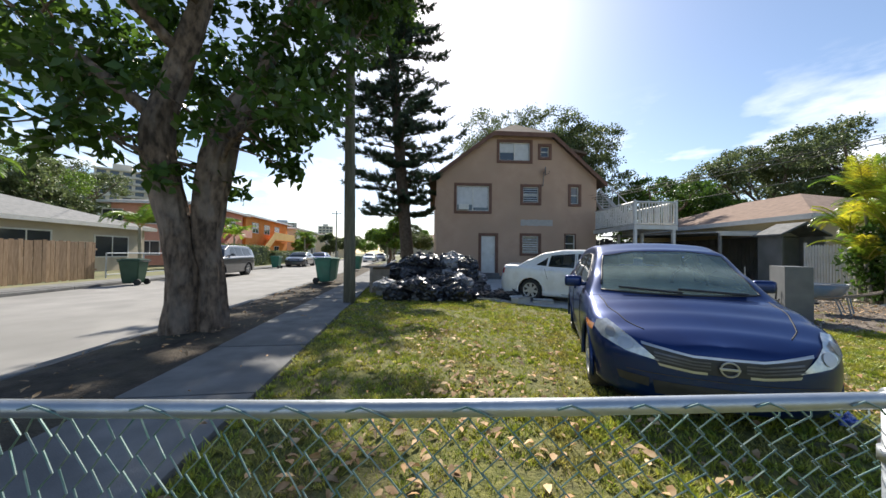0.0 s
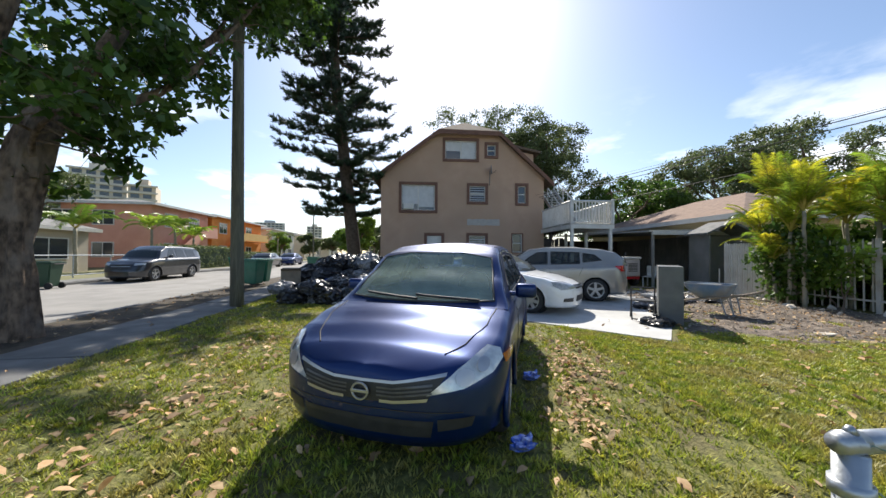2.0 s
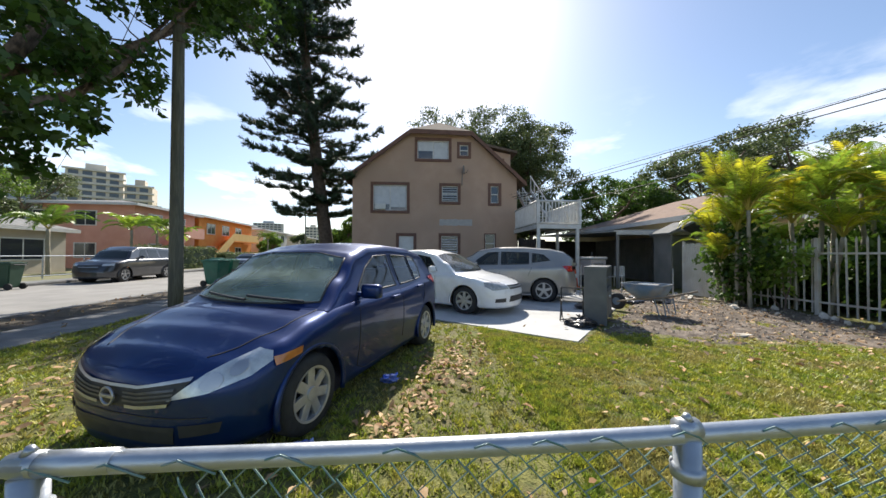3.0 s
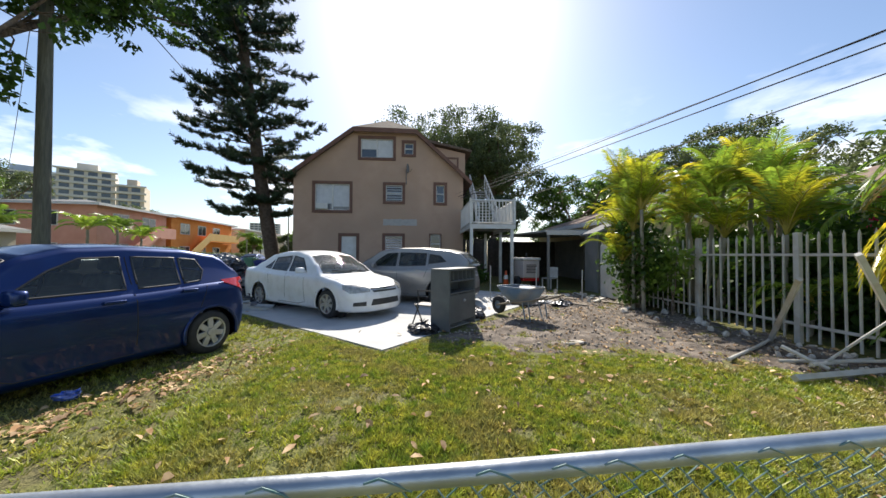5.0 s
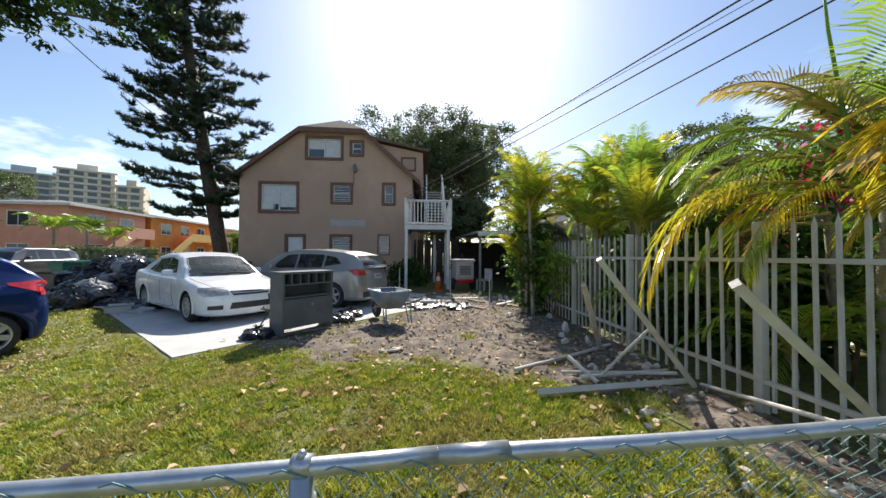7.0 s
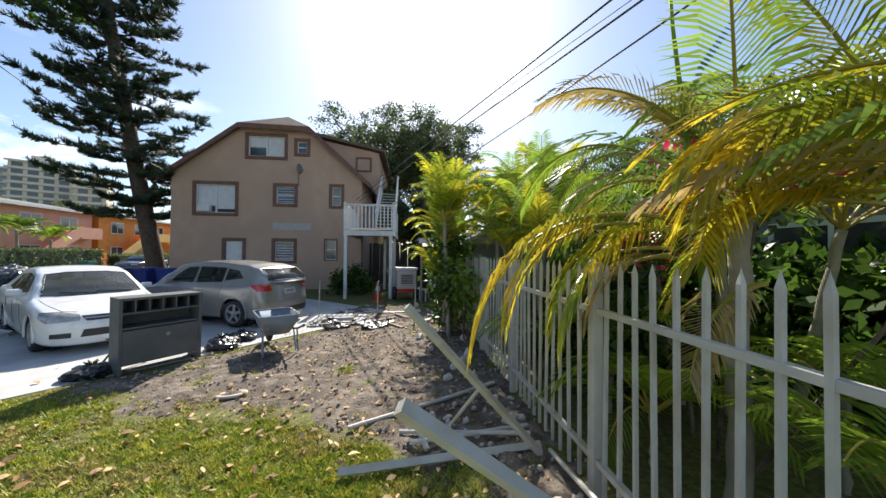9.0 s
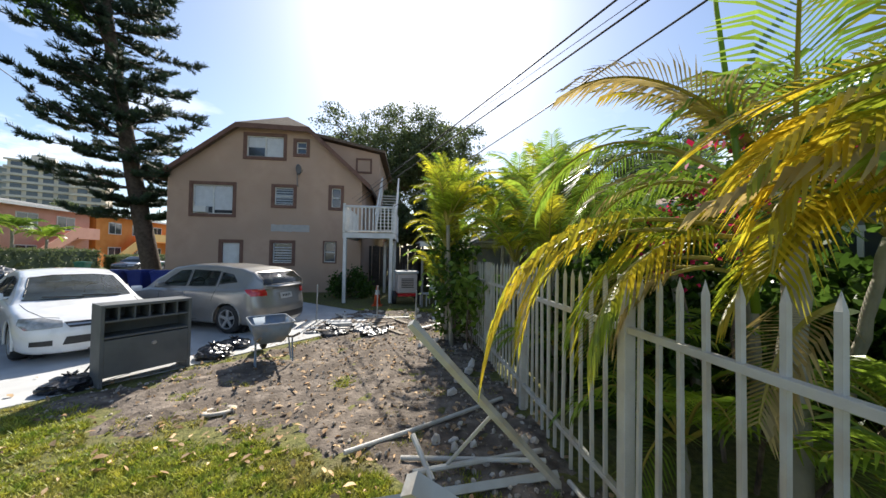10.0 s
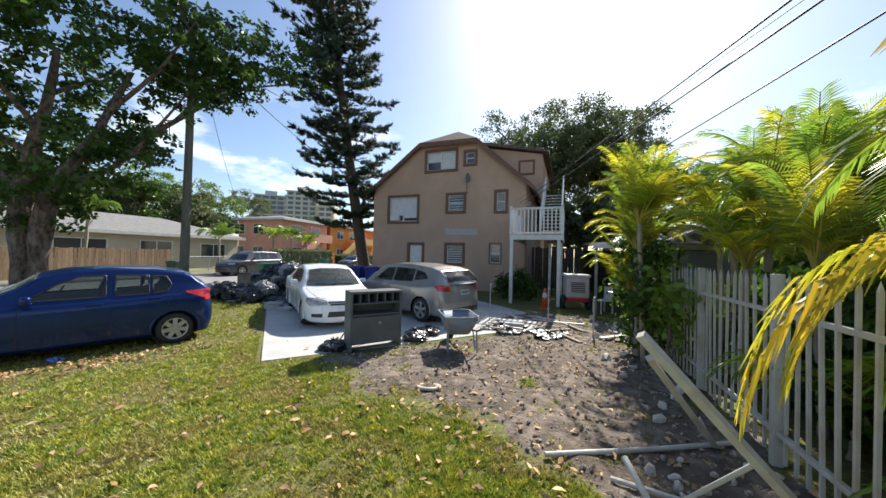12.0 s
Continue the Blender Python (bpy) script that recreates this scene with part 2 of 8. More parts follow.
def wall_with_holes(name, x0, x1, outline_top, holes, y, thick, mat, parent):
    """A gable wall in the xz plane, made of strips, with openings that go right through."""
    xs = sorted({x0, x1, *[v for h in holes for v in (h[0], h[2])], *[p[0] for p in outline_top if x0 < p[0] < x1]})

    def top(x):
        for (ax, az), (bx, bz) in zip(outline_top, outline_top[1:]):
            if ax <= x <= bx:
                return az + (bz - az) * (x - ax) / (bx - ax)
        return outline_top[-1][1]
    bm = bm_new()
    for a, b in zip(xs, xs[1:]):
        mid = (a + b) / 2
        cuts = sorted((h[1], h[3]) for h in holes if h[0] <= mid <= h[2])
        z = 0.0
        spans = []
        for c0, c1 in cuts:
            spans.append((z, c0, False))
            z = c1
        spans.append((z, None, True))
        for z0, z1, last in spans:
            pts = [(a, y, z0), (b, y, z0), (b, y, top(b) if last else z1), (a, y, top(a) if last else z1)]
            prism(bm, pts, (0, thick, 0))
    bmesh.ops.remove_doubles(bm, verts=bm.verts[:], dist=0.001)
    return part(name, bm, mat, parent)


house = thing("house", "three-storey tan stucco house with clipped gable and brown trim", "house")
WIN = {"A": (1.32, 3.53, 3.02, 4.85), "T": (3.55, 6.22, 5.17, 7.18), "t": (5.74, 6.43, 6.19, 7.0), "B": (4.82, 4.02, 5.65, 4.84),
       "C": (7.37, 3.98, 7.79, 4.88), "D": (4.8, 1.35, 5.65, 2.25), "E": (7.08, 1.4, 7.6, 2.35), "door": (2.58, 0.3, 3.42, 2.28)}
GABLE = [(HX0, 5.36), (3.25, 7.55), (6.3, 7.5), (HX1, 5.3)]
wall_with_holes("front_wall", HX0, HX1, GABLE, [WIN[k] for k in WIN], HY, 0.25, M_STUCCO, house)
bm = bm_new()
box(bm, (HX0, HY + 0.252, 0), (HX0 + 0.25, HBACK, 5.36))
part("side_wall", bm, M_STUCCO, house)
bm = bm_new()
box(bm, (HX1 - 0.25, HY + 0.252, 0), (HX1, HBACK, 5.3))
part("side_wall", bm, M_STUCCO, house)
bm = bm_new()
prism(bm, [(HX0 + 0.252, HBACK - 0.25, 0), (HX1 - 0.252, HBACK - 0.25, 0), (HX1 - 0.252, HBACK - 0.25, 5.3), (4.75, HBACK - 0.25, 8.3), (HX0 + 0.252, HBACK - 0.25, 5.36)], (0, 0.25, 0))
part("back_wall", bm, M_STUCCO, house)
# added sheet behind the windows; indoor dimness is put into its dark colour
bm = bm_new()
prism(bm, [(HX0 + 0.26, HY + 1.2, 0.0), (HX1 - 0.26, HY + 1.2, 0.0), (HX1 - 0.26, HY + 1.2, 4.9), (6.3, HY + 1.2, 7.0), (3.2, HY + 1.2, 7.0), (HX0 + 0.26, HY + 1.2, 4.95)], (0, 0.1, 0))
part("interior_shade_sheet", bm, material("painted_interior_shade", (0.06, 0.055, 0.05), None, 3, 0.9), house)
# roof: two slopes, clipped at the front
RX, RZ, RY0 = 4.75, 8.62, HY + 1.5
EL, ER, FO = (-0.1, 5.02), (9.18, 4.92), HY - 0.3
bm = bm_new()
TK = 0.14


def roof_plate(bm, pts, t=TK):
    prism(bm, pts, (0, 0, t))


roof_plate(bm, [(EL[0], FO, EL[1]), (3.2, FO, 7.52), (RX, RY0, RZ), (RX, HBACK + 0.3, RZ), (EL[0], HBACK + 0.3, EL[1])])
roof_plate(bm, [(ER[0], FO, ER[1]), (ER[0], HBACK + 0.3, ER[1]), (RX, HBACK + 0.3, RZ), (RX, RY0, RZ), (6.35, FO, 7.48)])
roof_plate(bm, [(3.2, FO, 7.52), (6.35, FO, 7.48), (RX, RY0, RZ)])
roof = part("roof", bm, M_SHINGLE, house)
# barge boards along the gable
bm = bm_new()
for (ax, az), (bx, bz) in (((EL[0], EL[1]), (3.2, 7.52)), ((3.2, 7.52), (6.35, 7.48)), ((6.35, 7.48), (ER[0], ER[1]))):
    prism(bm, [(ax, FO - 0.03, az - 0.1), (bx, FO - 0.03, bz - 0.1), (bx, FO - 0.03, bz + 0.13), (ax, FO - 0.03, az + 0.13)], (0, 0.028, 0))
part("barge_board", bm, M_TRIM, house)
# shed dormer on the east slope
bm = bm_new()
DY = 19.4
prism(bm, [(6.2, DY, 7.3), (9.25, DY, 4.9), (9.25, DY, 7.52), (6.2, DY, 8.12)], (0, 0.2, 0))
box(bm, (9.05, DY + 0.202, 4.9), (9.25, 26.5, 7.5))
dormer = part("dormer", bm, M_STUCCO, house)
bm = bm_new()
prism(bm, [(5.0, DY - 0.3, 8.45), (9.6, DY - 0.3, 7.52), (9.6, DY - 0.3, 7.66), (5.0, DY - 0.3, 8.62)], (0, 7.6, 0))
part("dormer_roof", bm, M_SHINGLE, house)


def window(parent, x0, z0, x1, z1, y, style="plain", trim=0.14):
    """Brown surround, white frame, panes and what shows behind them; all set in the opening."""
    w = part("window", box(bm_new(), (x0, y + 0.1, z0), (x1, y + 0.13, z1)), M_GLASS, parent)
    b = bm_new()
    for lo, hi in (((x0 - trim, y - 0.04, z0 - trim), (x0, y + 0.02, z1 + trim)), ((x1, y - 0.04, z0 - trim), (x1 + trim, y + 0.02, z1 + trim)),
                   ((x0, y - 0.04, z1), (x1, y + 0.02, z1 + trim)), ((x0, y - 0.055, z0 - trim), (x1, y + 0.02, z0))):
        box(b, lo, hi, 0.008)
    part("surround", b, M_TRIM, w)
    b = bm_new()
    f = 0.04
    for lo, hi in (((x0, y + 0.05, z0), (x0 + f, y + 0.1, z1)), ((x1 - f, y + 0.05, z0), (x1, y + 0.1, z1)),
                   ((x0 + f, y + 0.05, z1 - f), (x1 - f, y + 0.1, z1)), ((x0 + f, y + 0.05, z0), (x1 - f, y + 0.1, z0 + f))):
        box(b, lo, hi)
    if style == "double":
        box(b, ((x0 + x1) / 2 - 0.03, y + 0.045, z0 + f), ((x0 + x1) / 2 + 0.03, y + 0.1, z1 - f))
    else:
        box(b, (x0 + f, y + 0.045, (z0 + z1) / 2 - 0.025), (x1 - f, y + 0.1, (z0 + z1) / 2 + 0.025))
    part("window_frame", b, M_WHITE, w)
    return w


def blinds(parent, x0, z0, x1, z1, y, step=0.1):
    k = int((z1 - z0) / step)
    b = bm_new()
    for i in range(k):
        z = z0 + step * (i + 0.5)
        box(b, (x0, -0.035, -0.006), (x1, 0.035, 0.006), m=Matrix.Translation((0, y, z)) @ Matrix.Rotation(radians(35), 4, "X"))
    return part("blind", b, M_BLIND, parent)


wa = window(house, *WIN["A"], HY, "double")
part("curtain", box(bm_new(), (1.37, HY + 0.092, 3.86), (2.14, HY + 0.098, 4.8)), M_BLIND, wa, "pale drawn blind")
part("curtain", box(bm_new(), (2.2, HY + 0.092, 3.72), (2.97, HY + 0.098, 4.8)), M_BLIND, wa, "pale drawn curtain")
ac = part("window_air_conditioner", box(bm_new(), (1.42, HY - 0.12, 3.58), (1.95, HY + 0.095, 3.86), 0.015), M_WHITE, wa, "white window air conditioner")
wt = window(house, *WIN["T"], HY, "double")
part("curtain", box(bm_new(), (3.6, HY + 0.092, 6.66), (4.33, HY + 0.098, 7.13)), M_BLIND, wt, "pale blind pulled half way down")
part("curtain", box(bm_new(), (4.4, HY + 0.092, 6.27), (5.12, HY + 0.098, 7.13)), M_BLIND, wt, "pale blind pulled right down")
window(house, *WIN["t"], HY)
wb = window(house, *WIN["B"], HY)
blinds(wb, 4.86, 4.06, 5.61, 4.8, HY + 0.04, 0.12)
wc = window(house, *WIN["C"], HY)
wd = window(house, *WIN["D"], HY)
blinds(wd, 4.84, 1.39, 5.61, 2.2, HY + 0.04, 0.12)
we = window(house, *WIN["E"], HY, trim=0.05)
window(house, 8.05, 6.5, 8.75, 7.15, DY, trim=0.1)
x0, z0, x1, z1 = WIN["door"]
dr = part("front_door", box(bm_new(), (x0 + 0.05, HY + 0.06, z0), (x1 - 0.05, HY + 0.1, z1 - 0.05), 0.006), M_WHITE, house, "plain white panel door")
b = bm_new()
box(b, (x0 - 0.1, HY - 0.03, z0), (x0 + 0.05, HY + 0.1, z1 + 0.1), 0.008)
box(b, (x1 - 0.05, HY - 0.03, z0), (x1 + 0.1, HY + 0.1, z1 + 0.1), 0.008)
box(b, (x0 + 0.05, HY - 0.03, z1 - 0.05), (x1 - 0.05, HY + 0.1, z1 + 0.1), 0.008)
part("door_frame", b, M_TRIM, dr)
b = bm_new()
bmesh.ops.create_uvsphere(b, u_segments=10, v_segments=8, radius=0.035, matrix=Matrix.Translation((x1 - 0.14, HY + 0.03, 1.25)))
part("knob", b, M_GALV, dr)
b = bm_new()
box(b, (x0 - 0.2, HY - 0.7, 0), (x1 + 0.2, HY - 0.002, 0.16), 0.01)
box(b, (x0 - 0.1, HY - 0.35, 0.16), (x1 + 0.1, HY - 0.002, 0.3), 0.01)
part("doorstep", b, M_CONC, house)
# unpainted repair patch and old awning line above the lower window
b = bm_new()
ring = [(4.7 + 1.7 * u, 2.95 + (0.16 + 0.05 * noise.noise(Vector((u * 9, 3, 0)))) * s) for u, s in [(i / 12, 1) for i in range(13)] + [(i / 12, -1) for i in range(12, -1, -1)]]
prism(b, [(x, HY - 0.012, z) for x, z in ring], (0, 0.01, 0))
part("plaster_patch", b, material("grey_plaster", (0.42, 0.4, 0.38), (0.5, 0.47, 0.43), 5, 0.95, bump=0.4), house, "rough grey unpainted plaster patch")

# ---- cars ----
from mathutils.bvhtree import BVHTree

M_BLUEPAINT = material("dusty_blue_car_paint", (0.0008, 0.018, 0.105), (0.001, 0.026, 0.135), 3, 0.38, metal=0.6, coat=0.45, c3=(0.006, 0.035, 0.13), c3_scale=9, c3_amount=0.15)
M_WHITEPAINT = material("white_car_paint", (0.84, 0.85, 0.86), (0.8, 0.81, 0.82), 3, 0.35, coat=0.8, c3=(0.55, 0.54, 0.5), c3_scale=5, c3_amount=0.25)
M_GREYPAINT = material("grey_car_paint", (0.3, 0.29, 0.275), (0.34, 0.33, 0.315), 3, 0.35, metal=0.5, coat=0.8, c3=(0.36, 0.33, 0.29), c3_scale=4, c3_amount=0.4)
M_DARKPAINT = material("charcoal_car_paint", (0.035, 0.038, 0.045), (0.05, 0.053, 0.06), 3, 0.3, metal=0.4, coat=1.0)
M_SILVERPAINT = material("silver_car_paint", (0.42, 0.43, 0.45), None, 3, 0.3, metal=0.5, coat=1.0)
def glass_material(name, tint, dust_sheen, haze=(0.62, 0.66, 0.62), rough=0.02):
    """A thin clear pane: see-through and tinted, mirror-like at a slant, with a dusty film that also paints in sky
    sheen.
    """
    m = bpy.data.materials.new(name)
    m.use_nodes = True
    n, l = m.node_tree.nodes, m.node_tree.links
    n.remove(n["Principled BSDF"])
    clear, gloss, film = n.new("ShaderNodeBsdfTransparent"), n.new("ShaderNodeBsdfGlossy"), n.new("ShaderNodeBsdfDiffuse")
    clear.inputs["Color"].default_value = (*tint, 1)
    gloss.inputs["Roughness"].default_value = rough
    film.inputs["Color"].default_value = (*haze, 1)
    fr = n.new("ShaderNodeFresnel")
    fr.inputs["IOR"].default_value = 1.55
    geo, nz, rp = n.new("ShaderNodeNewGeometry"), n.new("ShaderNodeTexNoise"), n.new("ShaderNodeMapRange")
    nz.inputs["Scale"].default_value, nz.inputs["Detail"].default_value = 7.0, 6.0
    l.new(geo.outputs["Position"], nz.inputs["Vector"])
    l.new(nz.outputs["Fac"], rp.inputs["Value"])
    rp.inputs["From Min"].default_value, rp.inputs["From Max"].default_value = 0.3, 0.75
    rp.inputs["To Min"].default_value, rp.inputs["To Max"].default_value = dust_sheen * 0.75, dust_sheen * 1.25
    m1, m2 = n.new("ShaderNodeMixShader"), n.new("ShaderNodeMixShader")
    l.new(fr.outputs["Fac"], m1.inputs["Fac"])
    l.new(clear.outputs["BSDF"], m1.inputs[1])
    l.new(gloss.outputs["BSDF"], m1.inputs[2])
    l.new(rp.outputs["Result"], m2.inputs["Fac"])
    l.new(m1.outputs["Shader"], m2.inputs[1])
    l.new(film.outputs["BSDF"], m2.inputs[2])
    l.new(m2.outputs["Shader"], n["Material Output"].inputs["Surface"])
    return m


M_CARGLASS = material("dark_car_glass", (0.022, 0.028, 0.028), (0.035, 0.043, 0.043), 1.5, 0.05, spec=0.6)
M_SIDEGLASS = glass_material("tinted_side_glass", (0.4, 0.44, 0.43), 0.025)
# strong pale green film: sky reflection and lit cabin painted in over the dirt
M_SCREEN = glass_material("pale_green_windscreen_glass", (0.74, 0.88, 0.8), 0.26, (0.55, 0.7, 0.62))
M_SCREENCLEAN = glass_material("clean_windscreen_glass", (0.74, 0.86, 0.79), 0.1)
M_CABIN = material("grey_cabin_cloth", (0.3, 0.3, 0.29), (0.4, 0.4, 0.385), 9, 0.7)
M_SEAT = material("pale_grey_seat_cloth", (0.34, 0.34, 0.32), (0.44, 0.44, 0.42), 12, 0.9)
M_LAMP = material("clear_headlamp", (0.5, 0.52, 0.53), (0.72, 0.73, 0.73), 22, 0.12, metal=0.35, coat=1.0)
M_LAMPGREY = material("hazed_headlamp", (0.34, 0.33, 0.3), (0.55, 0.53, 0.48), 16, 0.12, metal=0.3, coat=1.0)
M_AMBER = material("amber_lens", (0.6, 0.2, 0.04), None, 20, 0.2, coat=1.0)
M_TAIL = material("red_tail_lens", (0.45, 0.012, 0.016), (0.6, 0.03, 0.03), 25, 0.15, coat=1.0)
M_CHROME = material("chrome", (0.5, 0.5, 0.52), (0.44, 0.44, 0.46), 8, 0.3, metal=0.7)
M_ALLOY = material("alloy_rim", (0.5, 0.5, 0.5), (0.4, 0.4, 0.4), 12, 0.35, metal=0.5)
M_PLASTIC = material("black_plastic", (0.025, 0.025, 0.027), (0.04, 0.04, 0.042), 12, 0.5)
M_PLATE = material("plate_white", (0.6, 0.6, 0.58), None, 12, 0.5)


def inside(poly, x, y):
    c = False
    j = len(poly) - 1
    for i in range(len(poly)):
        (xi, yi), (xj, yj) = poly[i], poly[j]
        if (yi > y) != (yj > y) and x < (xj - xi) * (y - yi) / (yj - yi) + xi:
            c = not c
        j = i
    return c


def interp(tab, u):
    for (a, za), (b, zb) in zip(tab, tab[1:]):
        if u <= b:
            f = max(0.0, min(1.0, (u - a) / (b - a)))
            f = f * f * (3 - 2 * f) * 0.5 + f * 0.5
            return za + (zb - za) * f
    return tab[-1][1]


class Car:
    """A car built from lofts. Local x runs forward, z up, the origin lies on the ground half way between the axles."""

    def __init__(self, name, label, at, heading, L, W, base, front_over, wheel_r, sill, belt, roof, paint, category="car", spokes=5, size=1.0):
        self.root = thing(name, label, category, at, heading)
        self.root.matrix_world = self.root.matrix_world @ Matrix.Scale(size, 4)
        self.L, self.W, self.base, self.r, self.sill = L, W, base, wheel_r, sill
        self.x0 = base / 2 + front_over
        self.belt, self.roof, self.paint = belt, roof, paint
        self.axles = (base / 2, -base / 2)
        self.body()
        self.cabin()
        self.wheels(spokes)

    def half_width(self, u):
        w = self.W / 2
        f0, r0 = 0.17, 0.13
        if u < f0:
            return w * max(0.0, 1 - ((f0 - u) / f0) ** 3.2) ** 0.42
        if u > 1 - r0:
            return w * max(0.0, 1 - ((u - 1 + r0) / r0) ** 3.6) ** 0.38
        return w

    def body(self):
        n = 110
        us = []
        for i in range(n + 1):
            t = i / n
            us.append(t - 0.09 * math.sin(2 * math.pi * t))
        bm = bm_new()
        rows = []
        for u in us:
            w, zt = max(self.half_width(u), 0.0005), interp(self.belt, u)
            sec = []
            for k in range(9):
                y = 0.9 * k / 8
                sec.append((y * w, zt + 0.045 * (1 - (y / 0.9) ** 2)))
            sec += [(0.95 * w, zt - 0.016), (0.982 * w, zt - 0.06)]
            zl = self.sill
            for k in range(15):
                f = k / 14
                z = zt - 0.11 + (zl + 0.05 - zt + 0.11) * f
                sec.append(((1.0 - 0.035 * max(0, f - 0.55) / 0.45 + 0.006 * math.sin(f * 6)) * w, z))
            sec += [(0.9 * w, zl), (0.5 * w, zl), (0.0, zl)]
            row = []
            for y, z in sec:
                x = self.x0 - u * self.L
                lean = max(0.0, z - 0.5)
                if u < 0.17:
                    x -= (1 - u / 0.17) * 0.42 * lean ** 1.15
                    x -= (1 - u / 0.17) * 0.25 * max(0.0, 0.3 - z)
                if u > 0.87:
                    x += ((u - 0.87) / 0.13) * (0.28 * max(0.0, z - 0.62) + 0.3 * max(0.0, 0.35 - z))
                row.append((x, y, z))
            rows.append(row)
        m = len(rows[0])

        def side(sg):
            vs = [[bm.verts.new((x, y * sg, z)) for x, y, z in row] for row in rows]
            for i in range(n):
                for j in range(m - 1):
                    c = [sum(rows[a][b][k] for a, b in ((i, j), (i + 1, j), (i, j + 1), (i + 1, j + 1))) / 4 for k in range(3)]
                    if c[1] > 0.55 * self.W / 2 and any(math.hypot(c[0] - ax, c[2] - self.r) < self.r + 0.055 for ax in self.axles):
                        continue
                    f = (vs[i][j], vs[i][j + 1], vs[i + 1][j + 1], vs[i + 1][j])
                    bm.faces.new(f if sg < 0 else f[::-1])
        side(1)
        side(-1)
        bmesh.ops.remove_doubles(bm, verts=bm.verts[:], dist=0.0015)
        bmesh.ops.recalc_face_normals(bm, faces=bm.faces[:])
        self.bvh = BVHTree.FromBMesh(bm)
        self.shell = part("body", bm, self.paint, self.root, smooth=True)
        # wheel arch lips and the dark wells behind the wheels
        for ax in self.axles:
            for sg in (1, -1):
                b = bm_new()
                pts = []
                for k in range(25):
                    a = math.pi * (k / 24) * 1.16 - 0.25
                    pts.append((ax + (self.r + 0.062) * math.cos(a), sg * (self.W / 2 - 0.012), self.r + (self.r + 0.062) * math.sin(a)))
                tube(b, pts, 0.022, 6)
                part("wheel_arch", b, self.paint, self.root, smooth=True)
                b = bm_new()
                bmesh.ops.create_cone(b, cap_ends=True, segments=28, radius1=self.r + 0.07, radius2=self.r + 0.07, depth=0.12,
                                      matrix=Matrix.Translation((ax, sg * (self.W / 2 - 0.3), self.r + 0.01)) @ Matrix.Rotation(math.pi / 2, 4, "X"))
                part("wheel_well", b, M_BLACK, self.root)

    def cabin(self):
        u0, u1 = self.roof[0][0], self.roof[-1][0]
        n = 130
        bm = bm_new()
        vr = []
        for i in range(n + 1):
            u = u0 + (u1 - u0) * i / n
            zt, zr = interp(self.belt, u) - 0.03, 0.0
            zr = max(interp(self.roof, u), zt + 0.004)
            h = zr - zt
            wb = min(self.half_width(u), self.W / 2) * 0.955
            hm = max(z for _, z in self.roof) - zt
            wr = wb * (1 - 0.24 * min(1.0, h / hm))
            sec = []
            for k in range(25):
                y = 0.88 * k / 24
                sec.append((y * wr, zr + min(0.035, h * 0.2) * (1 - (y / 0.88) ** 2)))
            sec += [(0.955 * wr, zr - 0.012 * min(1, h * 4)), (wr, zr - min(0.05, h * 0.3))]
            for k in range(1, 25):
                f = k / 24
                sec.append((wr + (wb - wr) * (f ** 1.25), zr - min(0.05, h * 0.3) + (zt - zr + min(0.05, h * 0.3)) * f))
            x = self.x0 - u * self.L
            fr = max(0.0, 1 - (u - u0) / (0.45 * (u1 - u0)))
            bk = max(0.0, 1 - (u1 - u) / (0.3 * (u1 - u0)))
            vr.append([(x + (0.13 * fr - 0.08 * bk) * (1 - (y / wb) ** 2), y, z) for y, z in sec])
        m = len(vr[0])
        for sg in (1, -1):
            vs = [[bm.verts.new((x, y * sg, z)) for x, y, z in row] for row in vr]
            for i in range(n):
                for j in range(m - 1):
                    f = (vs[i][j], vs[i][j + 1], vs[i + 1][j + 1], vs[i + 1][j])
                    bm.faces.new(f if sg < 0 else f[::-1])
        bmesh.ops.remove_doubles(bm, verts=bm.verts[:], dist=0.0015)
        bmesh.ops.recalc_face_normals(bm, faces=bm.faces[:])
        self.cbvh = BVHTree.FromBMesh(bm)
        self.cab_bm = bm

    def glaze(self, front, rear, sides, clear=True, screen=M_SCREEN):
        """Cut the window openings out of the cabin, then set the panes, their rubber seals and the seats behind them."""
        sides = [[(self.X(u), z) for u, z in poly] for poly in sides]
        jobs = [("windscreen", front, "front"), ("rear_window", rear, "rear")] + [("side_window", p, w) for p in sides for w in ("left", "right")]
        if clear:
            bm = self.cab_bm
            bm.normal_update()
            gone = []
            for f in bm.faces:
                c, nn = f.calc_center_median(), f.normal
                if (nn.x > 0.2 and inside(front, c.y, c.z)) or (nn.x < -0.2 and inside(rear, c.y, c.z)) or (abs(nn.y) > 0.45 and any(inside(p, c.x, c.z) for p in sides)):
                    gone.append(f)
            bmesh.ops.delete(bm, geom=gone, context="FACES")
        part("cabin", self.cab_bm, self.paint, self.root, smooth=True)
        for name, poly, way in jobs:
            mat = (screen if way == "front" else M_SIDEGLASS) if clear else M_CARGLASS
            pane = self.patch(name, poly, way, mat, 0.005, on=(self.cbvh,))
            if clear:
                self.trace("seal", list(poly) + [poly[0]], way, M_PLASTIC, 0.011, pane, (self.cbvh,))
        if not clear:
            return
        u0, u1 = self.roof[0][0], self.roof[-1][0]
        w, xa, xb = self.W / 2, self.X(u0 + 0.02), self.X(u1 - 0.05)
        self.patch("cabin_floor", [(xa, -0.8 * w), (xa, 0.8 * w), (xb, 0.8 * w), (xb, -0.8 * w)], "top", M_CABIN, 0.012, on=(self.bvh,), label="dark grey parcel shelf and dashboard")
        top = max(z for _, z in self.roof) - 0.1
